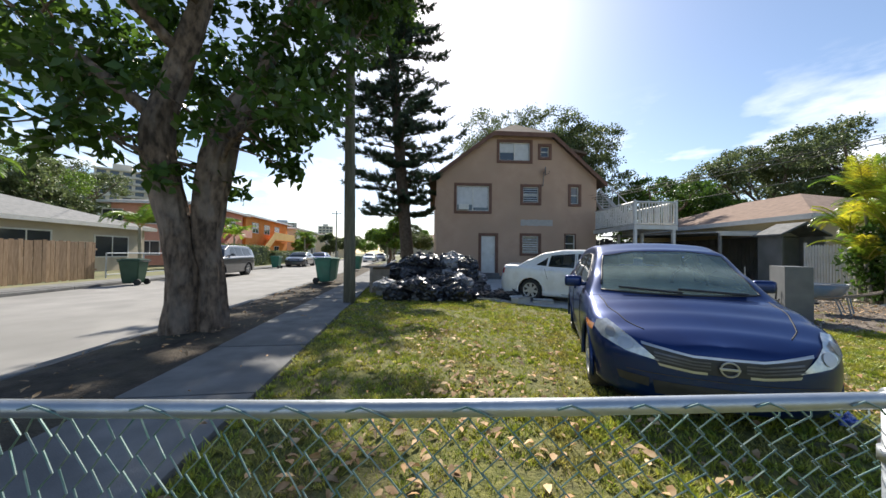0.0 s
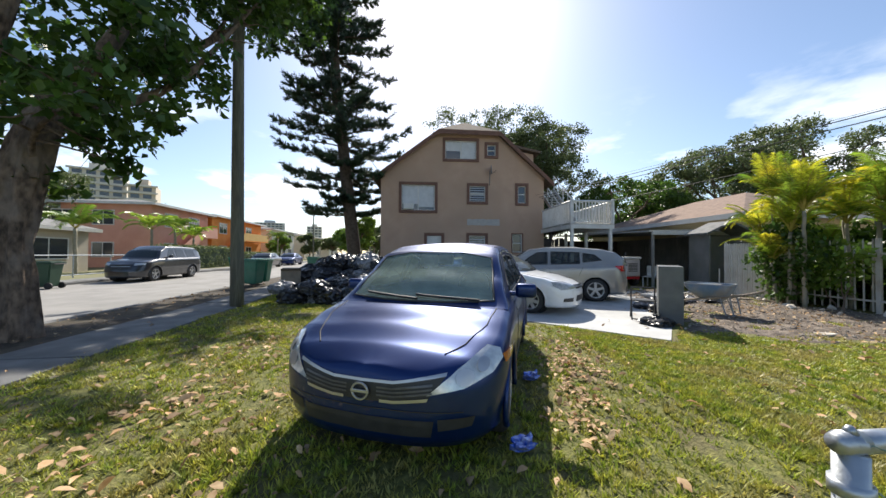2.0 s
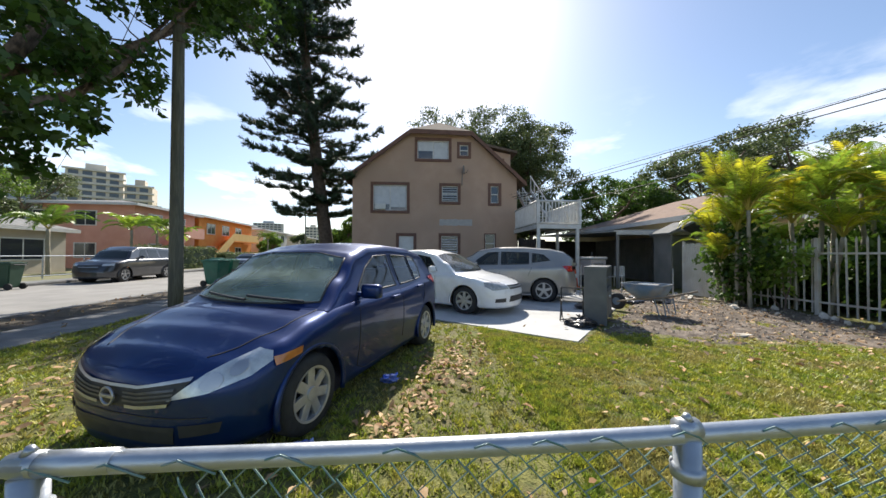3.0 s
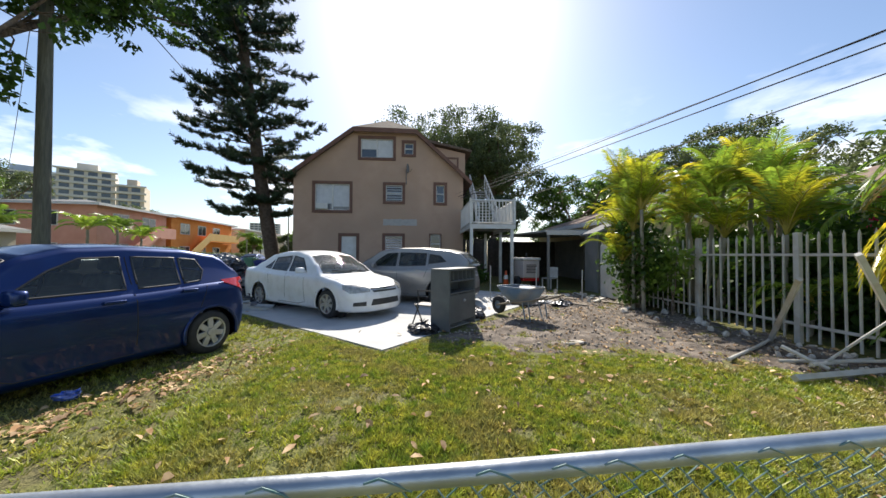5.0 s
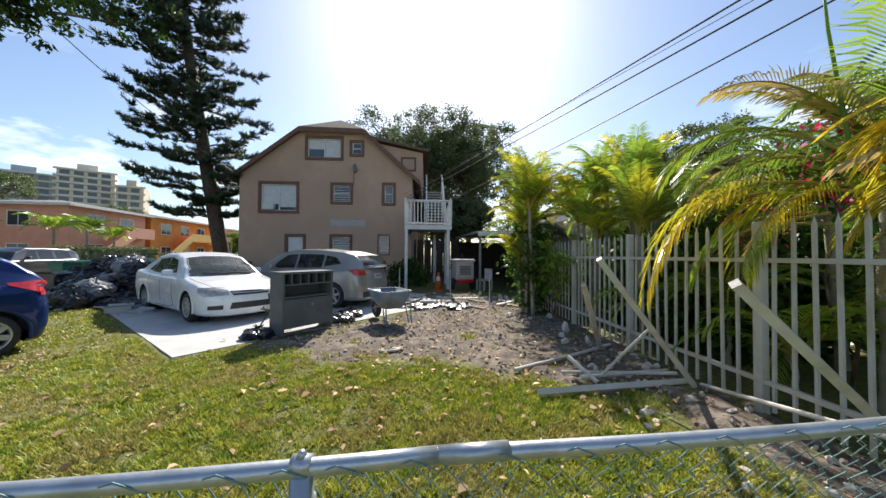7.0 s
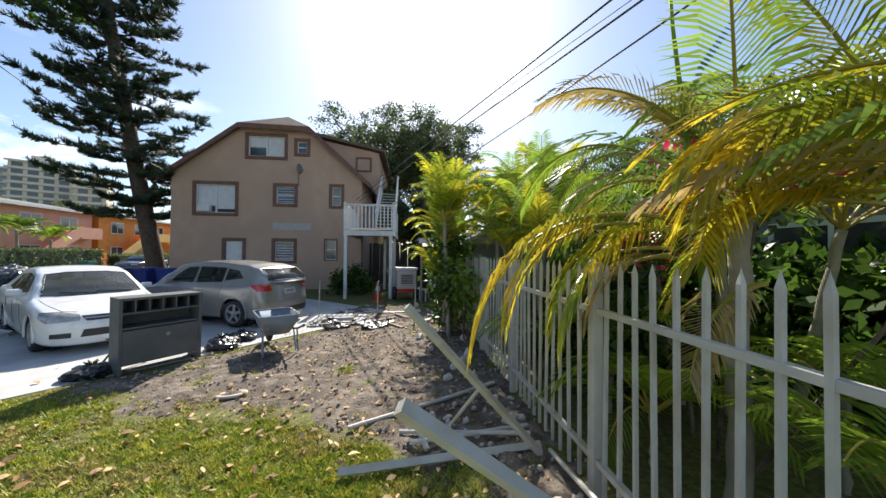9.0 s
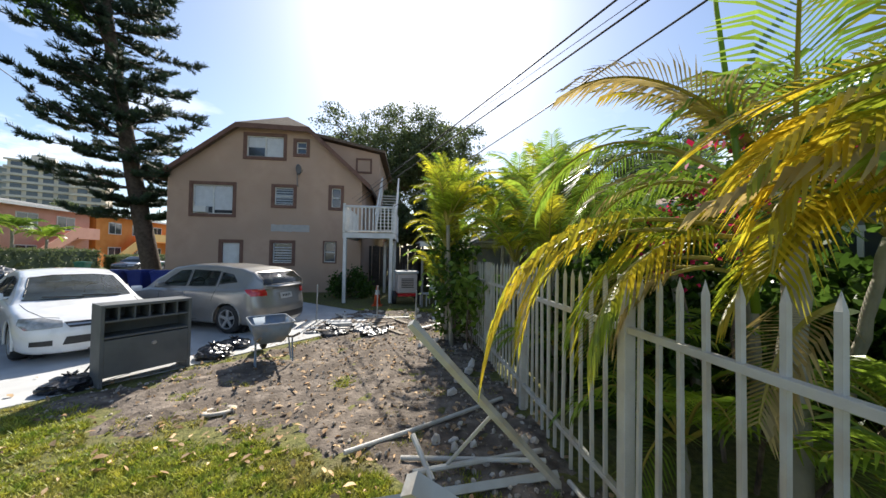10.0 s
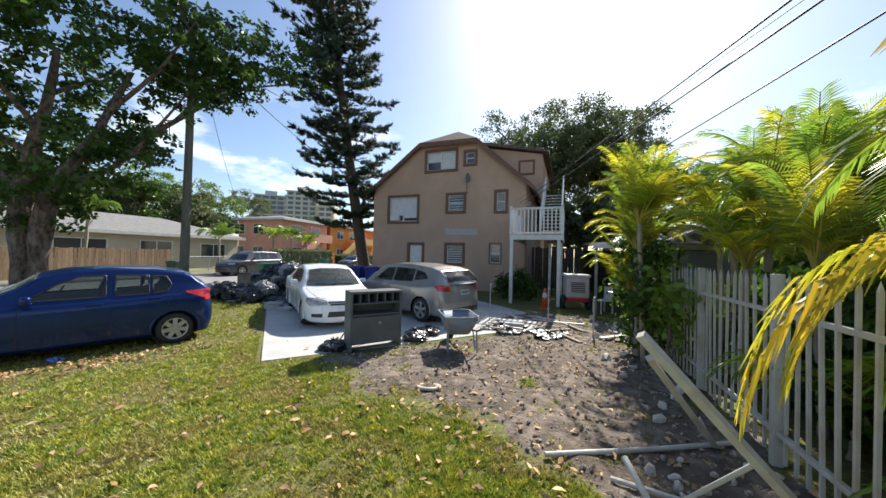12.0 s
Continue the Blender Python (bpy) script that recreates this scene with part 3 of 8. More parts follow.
        xs = self.X(u0 + 0.46 * (u1 - u0))
        zb = interp(self.belt, 0.5)
        for x, ys in ((xs, (0.36, -0.36)), (xs - 0.85, (0.38, 0.0, -0.38))):
            for y in ys:
                b = bm_new()
                tilt = Matrix.Translation((x, y, zb)) @ Matrix.Rotation(radians(-14), 4, "Y")
                box(b, (-0.07, -0.23, -0.25), (0.07, 0.23, 0.2), 0.04, m=tilt)
                seat = part("seat", b, M_SEAT, self.root, smooth=True)
                b = bm_new()
                box(b, (-0.05, -0.12, 0.24), (0.05, 0.12, min(0.42, top - zb)), 0.035, m=tilt)
                part("headrest", b, M_SEAT, seat, smooth=True)
        b = bm_new()
        cx, cz = xs + 0.52, zb + 0.06
        tube(b, [(cx - 0.07 * math.sin(a), 0.36 + 0.17 * math.cos(a), cz + 0.16 * math.sin(a)) for a in (2 * math.pi * k / 24 for k in range(25))], 0.013, 6)
        part("steering_wheel", b, M_PLASTIC, self.root, smooth=True)

    def trace(self, name, pts, way, mat, r, parent=None, on=None):
        """A thin bead laid along the bodywork."""
        o_d = {"front": ((6, 0, 0), (-1, 0, 0)), "rear": ((-6, 0, 0), (1, 0, 0)), "left": ((0, 4, 0), (0, -1, 0)), "right": ((0, -4, 0), (0, 1, 0)), "top": ((0, 0, 4), (0, 0, -1))}[way]
        out = []
        for (a0, z0), (a1, z1) in zip(pts, pts[1:]):
            for k in range(7):
                a, z = a0 + (a1 - a0) * k / 7, z0 + (z1 - z0) * k / 7
                o = Vector(o_d[0]) + (Vector((0, a, z)) if way in ("front", "rear") else Vector((a, z, 0)) if way == "top" else Vector((a, 0, z)))
                hits = [h for h in (t.ray_cast(o, Vector(o_d[1])) for t in (on or (self.bvh,))) if h[0] is not None]
                if hits:
                    out.append(min(hits, key=lambda h: h[3])[0])
        if len(out) > 2:
            part(name, tube(bm_new(), out, r, 5), mat, parent or self.root, smooth=True)

    def patch(self, name, poly, way, mat, lift=0.008, label="", parent=None, cuts=4, on=None):
        """A panel that follows the bodywork: an outline seen from the front, rear or a side, laid on the shell and raised a little."""
        bm = bm_new()
        f = bm.faces.new([bm.verts.new((p[0], p[1], 0)) for p in poly])
        bmesh.ops.triangulate(bm, faces=[f])
        for _ in range(cuts):
            long = [e for e in bm.edges if e.calc_length() > 0.07]
            if not long:
                break
            bmesh.ops.subdivide_edges(bm, edges=long, cuts=1)
            bmesh.ops.triangulate(bm, faces=bm.faces[:])
        trees = on or (self.bvh, self.cbvh)
        for v in bm.verts:
            a, z = v.co.x, v.co.y
            if way == "front":
                o, d = Vector((6, a, z)), Vector((-1, 0, 0))
            elif way == "rear":
                o, d = Vector((-6, a, z)), Vector((1, 0, 0))
            elif way == "left":
                o, d = Vector((a, 4, z)), Vector((0, -1, 0))
            elif way == "right":
                o, d = Vector((a, -4, z)), Vector((0, 1, 0))
            else:
                o, d = Vector((a, z, 4)), Vector((0, 0, -1))
            best = None
            for t in trees:
                hit = t.ray_cast(o, d)
                if hit[0] is not None and (best is None or hit[3] < best[3]):
                    best = hit
            if best is None:
                v.co = o + d * (6 if abs(d.x) > 0 else 4)
                v.tag = True
            else:
                nn = best[1] if best[1].dot(d) < 0 else -best[1]
                v.co = best[0] + nn * lift
        bad = [v for v in bm.verts if v.tag]
        if bad:
            bmesh.ops.delete(bm, geom=bad, context="VERTS")
        bmesh.ops.recalc_face_normals(bm, faces=bm.faces[:])
        bm.normal_update()
        if sum(f.normal.dot(d) * f.calc_area() for f in bm.faces) > 0:
            bmesh.ops.reverse_faces(bm, faces=bm.faces[:])
        ob = part(name, bm, mat, parent or self.root, label, smooth=True)
        return ob

    def seam(self, pts, side_name):
        """A dark panel gap along a side."""
        sg = 1 if side_name == "left" else -1
        out = []
        for (a0, z0), (a1, z1) in zip(pts, pts[1:]):
            for k in range(8):
                a, z = a0 + (a1 - a0) * k / 8, z0 + (z1 - z0) * k / 8
                for t in (self.bvh, self.cbvh):
                    h = t.ray_cast(Vector((a, 4 * sg, z)), Vector((0, -sg, 0)))
                    if h[0] is not None:
                        out.append(h[0])
                        break
        if len(out) > 2:
            b = bm_new()
            tube(b, out, 0.005, 5)
            part("panel_gap", b, M_BLACK, self.root)

    def wheels(self, spokes):
        tw, r = 0.2, self.r
        first = None
        for ax in self.axles:
            for sg in (1, -1):
                e = new("wheel")
                e.parent = self.root
                e.empty_display_size = 0.1
                e.matrix_basis = Matrix.Translation((ax, sg * (self.W / 2 - 0.125), r)) @ Matrix.Rotation(0 if sg < 0 else math.pi, 4, "Z")
                if first is None:
                    b = bm_new()
                    prof = [(-tw / 2, r * 0.66), (-tw / 2, r * 0.9), (-tw / 2 + 0.03, r * 0.985), (-0.03, r), (0.03, r), (tw / 2 - 0.03, r * 0.985), (tw / 2, r * 0.9), (tw / 2, r * 0.66)]
                    self.revolve(b, prof, 36)
                    t1 = part("tyre", b, M_BLACK, e, smooth=True)
                    b = bm_new()
                    self.revolve(b, [(tw / 2 - 0.01, r * 0.66), (-tw / 2 + 0.01, r * 0.66), (-tw / 2 - 0.004, r * 0.68), (-tw / 2 + 0.0, r * 0.62), (-tw / 2 + 0.05, r * 0.6)], 36)
                    for k in range(spokes):
                        a = 2 * math.pi * k / spokes
                        mm = Matrix.Rotation(a, 4, "Y")
                        box(b, (-0.036, -tw / 2 + 0.012, 0.03), (0.036, -tw / 2 + 0.04, r * 0.63), 0.008, m=mm)
                    bmesh.ops.create_cone(b, cap_ends=True, segments=18, radius1=r * 0.2, radius2=r * 0.16, depth=0.03,
                                          matrix=Matrix.Translation((0, -tw / 2 + 0.015, 0)) @ Matrix.Rotation(math.pi / 2, 4, "X"))
                    t2 = part("rim", b, M_ALLOY, e)
                    b = bm_new()
                    bmesh.ops.create_cone(b, cap_ends=True, segments=24, radius1=r * 0.6, radius2=r * 0.6, depth=0.02,
                                          matrix=Matrix.Translation((0, 0.0, 0)) @ Matrix.Rotation(math.pi / 2, 4, "X"))
                    t3 = part("brake_disc", b, M_PLASTIC, e)
                    first = (t1, t2, t3)
                else:
                    for t in first:
                        c = new(t.name.split(".")[0], t.data)
                        c.parent = e

    @staticmethod
    def revolve(b, prof, seg):
        rings = [[b.verts.new((rr * math.cos(2 * math.pi * k / seg), y, rr * math.sin(2 * math.pi * k / seg))) for k in range(seg)] for y, rr in prof]
        for r0, r1 in zip(rings, rings[1:]):
            for k in range(seg):
                b.faces.new((r0[k], r0[(k + 1) % seg], r1[(k + 1) % seg], r1[k]))
        bmesh.ops.recalc_face_normals(b, faces=b.faces[:])

    def mirror_pair(self, x, z, size=(0.1, 0.2, 0.13)):
        for sg in (1, -1):
            b = bm_new()
            y = sg * (self.W / 2 + 0.07)
            box(b, (x - size[0] / 2, y - size[1] / 2, z - size[2] / 2), (x + size[0] / 2, y + size[1] / 2, z + size[2] / 2), 0.035)
            box(b, (x - 0.03, y - sg * 0.2, z - 0.05), (x + 0.03, y - sg * 0.05, z - 0.01), 0.01)
            part("wing_mirror", b, self.paint, self.root, smooth=True)

    def X(self, u):
        return self.x0 - u * self.L

    def handles(self, spots):
        for u, z in spots:
            for sg in (1, -1):
                b = bm_new()
                box(b, (self.X(u) - 0.09, sg * (self.W / 2 + 0.002) - 0.014, z - 0.016), (self.X(u) + 0.09, sg * (self.W / 2 + 0.002) + 0.018, z + 0.016), 0.008)
                part("door_handle", b, self.paint, self.root, smooth=True)

    def wipers(self, u, z):
        for y0, y1 in ((0.55, 0.0), (0.02, -0.5)):
            b = bm_new()
            pts = []
            for k in range(7):
                y = y0 + (y1 - y0) * k / 6
                h = self.cbvh.ray_cast(Vector((6, y, z + 0.03 * k / 6)), Vector((-1, 0, 0)))
                if h[0] is not None:
                    pts.append(h[0] + Vector((0.025, 0, 0.008)))
            if len(pts) > 2:
                tube(b, pts, 0.011, 6)
                part("wiper", b, M_PLASTIC, self.root)

    def bars(self, name, x_side, y0, y1, z, way):
        """A number plate with its lettering as plain bars."""
        p = self.patch(name, [(y0, z - 0.07), (y1, z - 0.07), (y1, z + 0.07), (y0, z + 0.07)], way, M_PLATE, 0.014)
        k = (y1 - y0) / 7
        for i in range(1, 6):
            self.patch("plate_bar", [(y0 + k * (i + 0.2), z - 0.03), (y0 + k * (i + 0.75), z - 0.03), (y0 + k * (i + 0.75), z + 0.03), (y0 + k * (i + 0.2), z + 0.03)], way, M_PLASTIC, 0.018, parent=p)


# blue hatchback on the lawn
M_SLAT = material("dark_grey_grille_slat", (0.09, 0.09, 0.1), (0.13, 0.13, 0.14), 14, 0.35, metal=0.3)
vs = Car("hatchback_car", "dusty dark blue five-door hatchback parked on the lawn", (2.735, 3.904, 0), -110.5, 3.74, 1.66, 2.36, 0.72, 0.285, 0.16,
         [(0, 0.57), (0.05, 0.65), (0.12, 0.735), (0.2, 0.815), (0.27, 0.865), (0.36, 0.885), (0.6, 0.9), (0.85, 0.95), (1, 0.94)],
         [(0.245, 0.85), (0.33, 1.07), (0.415, 1.3), (0.49, 1.375), (0.6, 1.395), (0.75, 1.375), (0.855, 1.31), (0.875, 1.27), (0.92, 1.12), (0.97, 0.95)], M_BLUEPAINT, "car", 7)
vs.glaze([(-0.66, 0.9), (-0.3, 0.885), (0.3, 0.885), (0.66, 0.9), (0.57, 1.25), (0.28, 1.3), (-0.28, 1.3), (-0.57, 1.25)],
         [(-0.56, 1.0), (0.56, 1.0), (0.5, 1.24), (-0.5, 1.24)],
         [[(0.36, 0.92), (0.583, 0.935), (0.583, 1.28), (0.5, 1.265), (0.44, 1.15)], [(0.612, 0.935), (0.725, 0.95), (0.725, 1.265), (0.612, 1.28)], [(0.738, 0.955), (0.79, 0.975), (0.808, 1.1), (0.79, 1.24), (0.738, 1.262)]])
for sg in (1, -1):
    side_name = "left" if sg > 0 else "right"
    vs.patch("headlight", [(sg * 0.4, 0.475), (sg * 0.6, 0.51), (sg * 0.745, 0.575), (sg * 0.79, 0.635), (sg * 0.77, 0.685), (sg * 0.7, 0.7), (sg * 0.56, 0.605)], "front", M_LAMP, 0.012, "clear wraparound headlight")
    vs.patch("lamp_bezel", [(sg * (0.6 + 0.05 * math.cos(k * 0.628)), 0.565 + 0.045 * math.sin(k * 0.628)) for k in range(10)][::sg], "front", M_CHROME, 0.018)
    vs.patch("lamp_bezel", [(sg * (0.69 + 0.032 * math.cos(k * 0.628)), 0.62 + 0.036 * math.sin(k * 0.628)) for k in range(10)][::sg], "front", M_CHROME, 0.018)
    vs.patch("turn_signal", [(vs.X(0.1), 0.6), (vs.X(0.15), 0.63), (vs.X(0.155), 0.67), (vs.X(0.1), 0.65)], side_name, M_AMBER, 0.014)
    vs.patch("tail_light", [(vs.X(0.93), 0.83), (vs.X(0.99), 0.79), (vs.X(0.99), 0.93), (vs.X(0.95), 0.985), (vs.X(0.86), 0.965), (vs.X(0.865), 0.93)], side_name, M_TAIL, 0.012)
    vs.patch("tail_light", [(sg * 0.56, 0.78), (sg * 0.78, 0.78), (sg * 0.78, 0.95), (sg * 0.62, 0.95)], "rear", M_TAIL, 0.012)
    vs.patch("fog_recess", [(sg * 0.46, 0.27), (sg * 0.64, 0.29), (sg * 0.66, 0.35), (sg * 0.46, 0.34)], "front", M_PLASTIC, 0.006)
    # shut lines of the bonnet, and the door, sill and fuel-flap gaps
    vs.trace("panel_gap", [(vs.X(0.245), sg * 0.69), (vs.X(0.16), sg * 0.66), (vs.X(0.09), sg * 0.56), (vs.X(0.05), sg * 0.44)], "top", M_BLACK, 0.005)
    vs.seam([(vs.X(0.35), 0.86), (vs.X(0.345), 0.3), (vs.X(0.38), 0.24), (vs.X(0.63), 0.24)], side_name)
    vs.seam([(vs.X(0.597), 1.28), (vs.X(0.6), 0.88), (vs.X(0.605), 0.25)], side_name)
    vs.seam([(vs.X(0.8), 1.25), (vs.X(0.805), 0.9), (vs.X(0.775), 0.6)], side_name)
gr = vs.patch("grille", [(-0.4, 0.445), (-0.2, 0.42), (0.2, 0.42), (0.4, 0.445), (0.5, 0.575), (0.2, 0.525), (-0.2, 0.525), (-0.5, 0.575)], "front", M_PLASTIC, 0.006)
vs.patch("grille_trim", [(-0.5, 0.575), (-0.2, 0.525), (0.2, 0.525), (0.5, 0.575), (0.505, 0.592), (0.2, 0.541), (-0.2, 0.541), (-0.505, 0.592)], "front", M_CHROME, 0.012, parent=gr)
for sg in (1, -1):
    vs.patch("grille_bar", [(sg * 0.12, 0.418), (sg * 0.2, 0.418), (sg * 0.4, 0.443), (sg * 0.41, 0.462), (sg * 0.2, 0.436), (sg * 0.12, 0.436)], "front", M_CHROME, 0.013, parent=gr)
    for z in (0.452, 0.474, 0.496):
        vs.patch("grille_slat", [(sg * 0.1, z), (sg * 0.2, z), (sg * 0.43, z + 0.03), (sg * 0.43, z + 0.041), (sg * 0.2, z + 0.011), (sg * 0.1, z + 0.011)], "front", M_SLAT, 0.012, parent=gr)
b = bm_new()
hit = vs.bvh.ray_cast(Vector((6, 0.0, 0.475)), Vector((-1, 0, 0)))
cen = hit[0] + Vector((0.022, 0, 0))
tube(b, [cen + Vector((0, 0.052 * math.cos(2 * math.pi * k / 20), 0.048 * math.sin(2 * math.pi * k / 20))) for k in range(21)], 0.007, 6)
box(b, cen + Vector((-0.006, -0.06, -0.009)), cen + Vector((0.006, 0.06, 0.009)), 0.003)
part("grille_badge", b, M_CHROME, vs.root, "plain chrome ring badge")
vs.patch("air_intake", [(-0.42, 0.23), (0.42, 0.23), (0.44, 0.33), (-0.44, 0.33)], "front", M_PLASTIC, 0.005)
vs.patch("bumper_gap", [(-0.6, 0.375), (0.6, 0.375), (0.6, 0.381), (-0.6, 0.381)], "front", M_PLASTIC, 0.004)
vs.mirror_pair(vs.X(0.37), 0.95, (0.1, 0.19, 0.13))
vs.wipers(0.25, 0.9)
vs.handles([(0.55, 0.82), (0.745, 0.87)])

# white saloon on the driveway
ac2 = Car("saloon_car", "white four-door saloon parked on the concrete driveway", (4.188, 8.314, 0.016), -36.1, 4.8, 1.8, 2.74, 0.98, 0.315, 0.17,
          [(0, 0.64), (0.06, 0.73), (0.16, 0.84), (0.28, 0.93), (0.4, 0.945), (0.7, 0.97), (0.84, 1.02), (0.98, 1.03), (1, 1.0)],
          [(0.255, 0.91), (0.34, 1.18), (0.42, 1.39), (0.5, 1.47), (0.6, 1.47), (0.7, 1.4), (0.79, 1.2), (0.86, 1.01)], M_WHITEPAINT, "car", 7, 0.93)
ac2.glaze([(-0.72, 0.97), (-0.3, 0.955), (0.3, 0.955), (0.72, 0.97), (0.58, 1.35), (0.28, 1.39), (-0.28, 1.39), (-0.58, 1.35)],
          [(-0.62, 1.08), (0.62, 1.08), (0.52, 1.36), (-0.52, 1.36)],
          [[(0.365, 0.985), (0.51, 0.995), (0.51, 1.36), (0.43, 1.3)], [(0.53, 0.995), (0.67, 1.015), (0.66, 1.31), (0.53, 1.36)], [(0.685, 1.03), (0.74, 1.05), (0.69, 1.2), (0.68, 1.25)]], screen=M_SCREENCLEAN)
for sg in (1, -1):
    side_name = "left" if sg > 0 else "right"
    ac2.patch("headlight", [(sg * 0.44, 0.6), (sg * 0.8, 0.575), (sg * 0.865, 0.66), (sg * 0.84, 0.745), (sg * 0.62, 0.745), (sg * 0.43, 0.69)], "front", M_LAMPGREY, 0.012, "clear headlight")
    ac2.patch("tail_light", [(sg * 0.5, 0.78), (sg * 0.84, 0.78), (sg * 0.84, 0.94), (sg * 0.55, 0.92)], "rear", M_TAIL, 0.012)
    ac2.patch("tail_light", [(ac2.X(0.94), 0.8), (ac2.X(0.985), 0.79), (ac2.X(0.98), 0.94), (ac2.X(0.95), 0.94)], side_name, M_TAIL, 0.012)
    ac2.patch("fog_recess", [(sg * 0.54, 0.31), (sg * 0.76, 0.31), (sg * 0.76, 0.39), (sg * 0.54, 0.4)], "front", M_PLASTIC, 0.008)
    ac2.trace("panel_gap", [(ac2.X(0.25), sg * 0.76), (ac2.X(0.15), sg * 0.72), (ac2.X(0.08), sg * 0.6), (ac2.X(0.05), sg * 0.42)], "top", M_BLACK, 0.005)
    ac2.seam([(ac2.X(0.37), 0.93), (ac2.X(0.365), 0.3), (ac2.X(0.42), 0.25), (ac2.X(0.62), 0.25)], side_name)
    ac2.seam([(ac2.X(0.52), 1.36), (ac2.X(0.522), 0.93), (ac2.X(0.53), 0.26)], side_name)
    ac2.seam([(ac2.X(0.68), 1.25), (ac2.X(0.69), 0.93), (ac2.X(0.67), 0.62)], side_name)
gr = ac2.patch("grille", [(-0.36, 0.585), (0.36, 0.585), (0.42, 0.675), (-0.42, 0.675)], "front", M_PLASTIC, 0.008)
ac2.patch("grille_bar", [(-0.38, 0.62), (0.38, 0.62), (0.39, 0.645), (-0.39, 0.645)], "front", M_CHROME, 0.014, parent=gr)
ac2.patch("air_intake", [(-0.44, 0.31), (0.44, 0.31), (0.4, 0.44), (-0.4, 0.44)], "front", M_PLASTIC, 0.007)
ac2.mirror_pair(ac2.X(0.375), 1.03)
ac2.wipers(0.3, 0.98)
ac2.handles([(0.49, 0.86), (0.66, 0.88)])

# grey crossover behind it
rg = Car("crossover_car", "dusty grey crossover parked by the house", (6.229, 9.697, 0.016), 159.7, 4.6, 1.8, 2.69, 0.95, 0.34, 0.22,
         [(0, 0.72), (0.06, 0.82), (0.15, 0.93), (0.25, 1.0), (0.4, 1.01), (0.7, 1.05), (0.9, 1.1), (1, 1.08)],
         [(0.21, 0.98), (0.3, 1.28), (0.39, 1.53), (0.5, 1.6), (0.65, 1.6), (0.82, 1.54), (0.9, 1.46), (0.95, 1.3), (0.99, 1.1)], M_GREYPAINT, "car", 5, 0.925)
rg.glaze([(-0.7, 1.06), (0.7, 1.06), (0.56, 1.48), (-0.56, 1.48)], [(-0.66, 1.16), (0.66, 1.16), (0.6, 1.44), (-0.6, 1.44)],
         [[(0.33, 1.07), (0.5, 1.08), (0.5, 1.46), (0.43, 1.44), (0.37, 1.26)], [(0.52, 1.08), (0.7, 1.11), (0.7, 1.45), (0.52, 1.47)], [(0.72, 1.15), (0.83, 1.22), (0.79, 1.38), (0.72, 1.43)]])
for sg in (1, -1):
    rg.patch("tail_light", [(sg * 0.56, 0.9), (sg * 0.86, 0.9), (sg * 0.86, 1.06), (sg * 0.66, 1.08), (sg * 0.56, 1.0)], "rear", M_TAIL, 0.014)
    rg.patch("tail_light", [(rg.X(0.93), 0.93), (rg.X(0.985), 0.91), (rg.X(0.975), 1.07), (rg.X(0.9), 1.05)], "left" if sg > 0 else "right", M_TAIL, 0.014)
    rg.patch("headlight", [(sg * 0.45, 0.66), (sg * 0.8, 0.7), (sg * 0.84, 0.83), (sg * 0.55, 0.78)], "front", M_LAMP, 0.012)
rg.patch("grille", [(-0.38, 0.6), (0.38, 0.6), (0.42, 0.76), (-0.42, 0.76)], "front", M_PLASTIC, 0.006)
rg.patch("rear_bumper_trim", [(-0.7, 0.3), (0.7, 0.3), (0.7, 0.46), (-0.7, 0.46)], "rear", M_PLASTIC, 0.006)
rg.bars("number_plate", 0, -0.2, 0.2, 0.86, "rear")
rg.mirror_pair(rg.X(0.36), 1.1)
rg.handles([(0.48, 0.93), (0.66, 0.96)])
for sd in ("left", "right"):
    rg.seam([(rg.X(0.33), 1.0), (rg.X(0.335), 0.36), (rg.X(0.4), 0.3), (rg.X(0.62), 0.3)], sd)
    rg.seam([(rg.X(0.508), 1.47), (rg.X(0.512), 1.03), (rg.X(0.52), 0.31)], sd)
    rg.seam([(rg.X(0.71), 1.45), (rg.X(0.72), 1.05), (rg.X(0.69), 0.72)], sd)


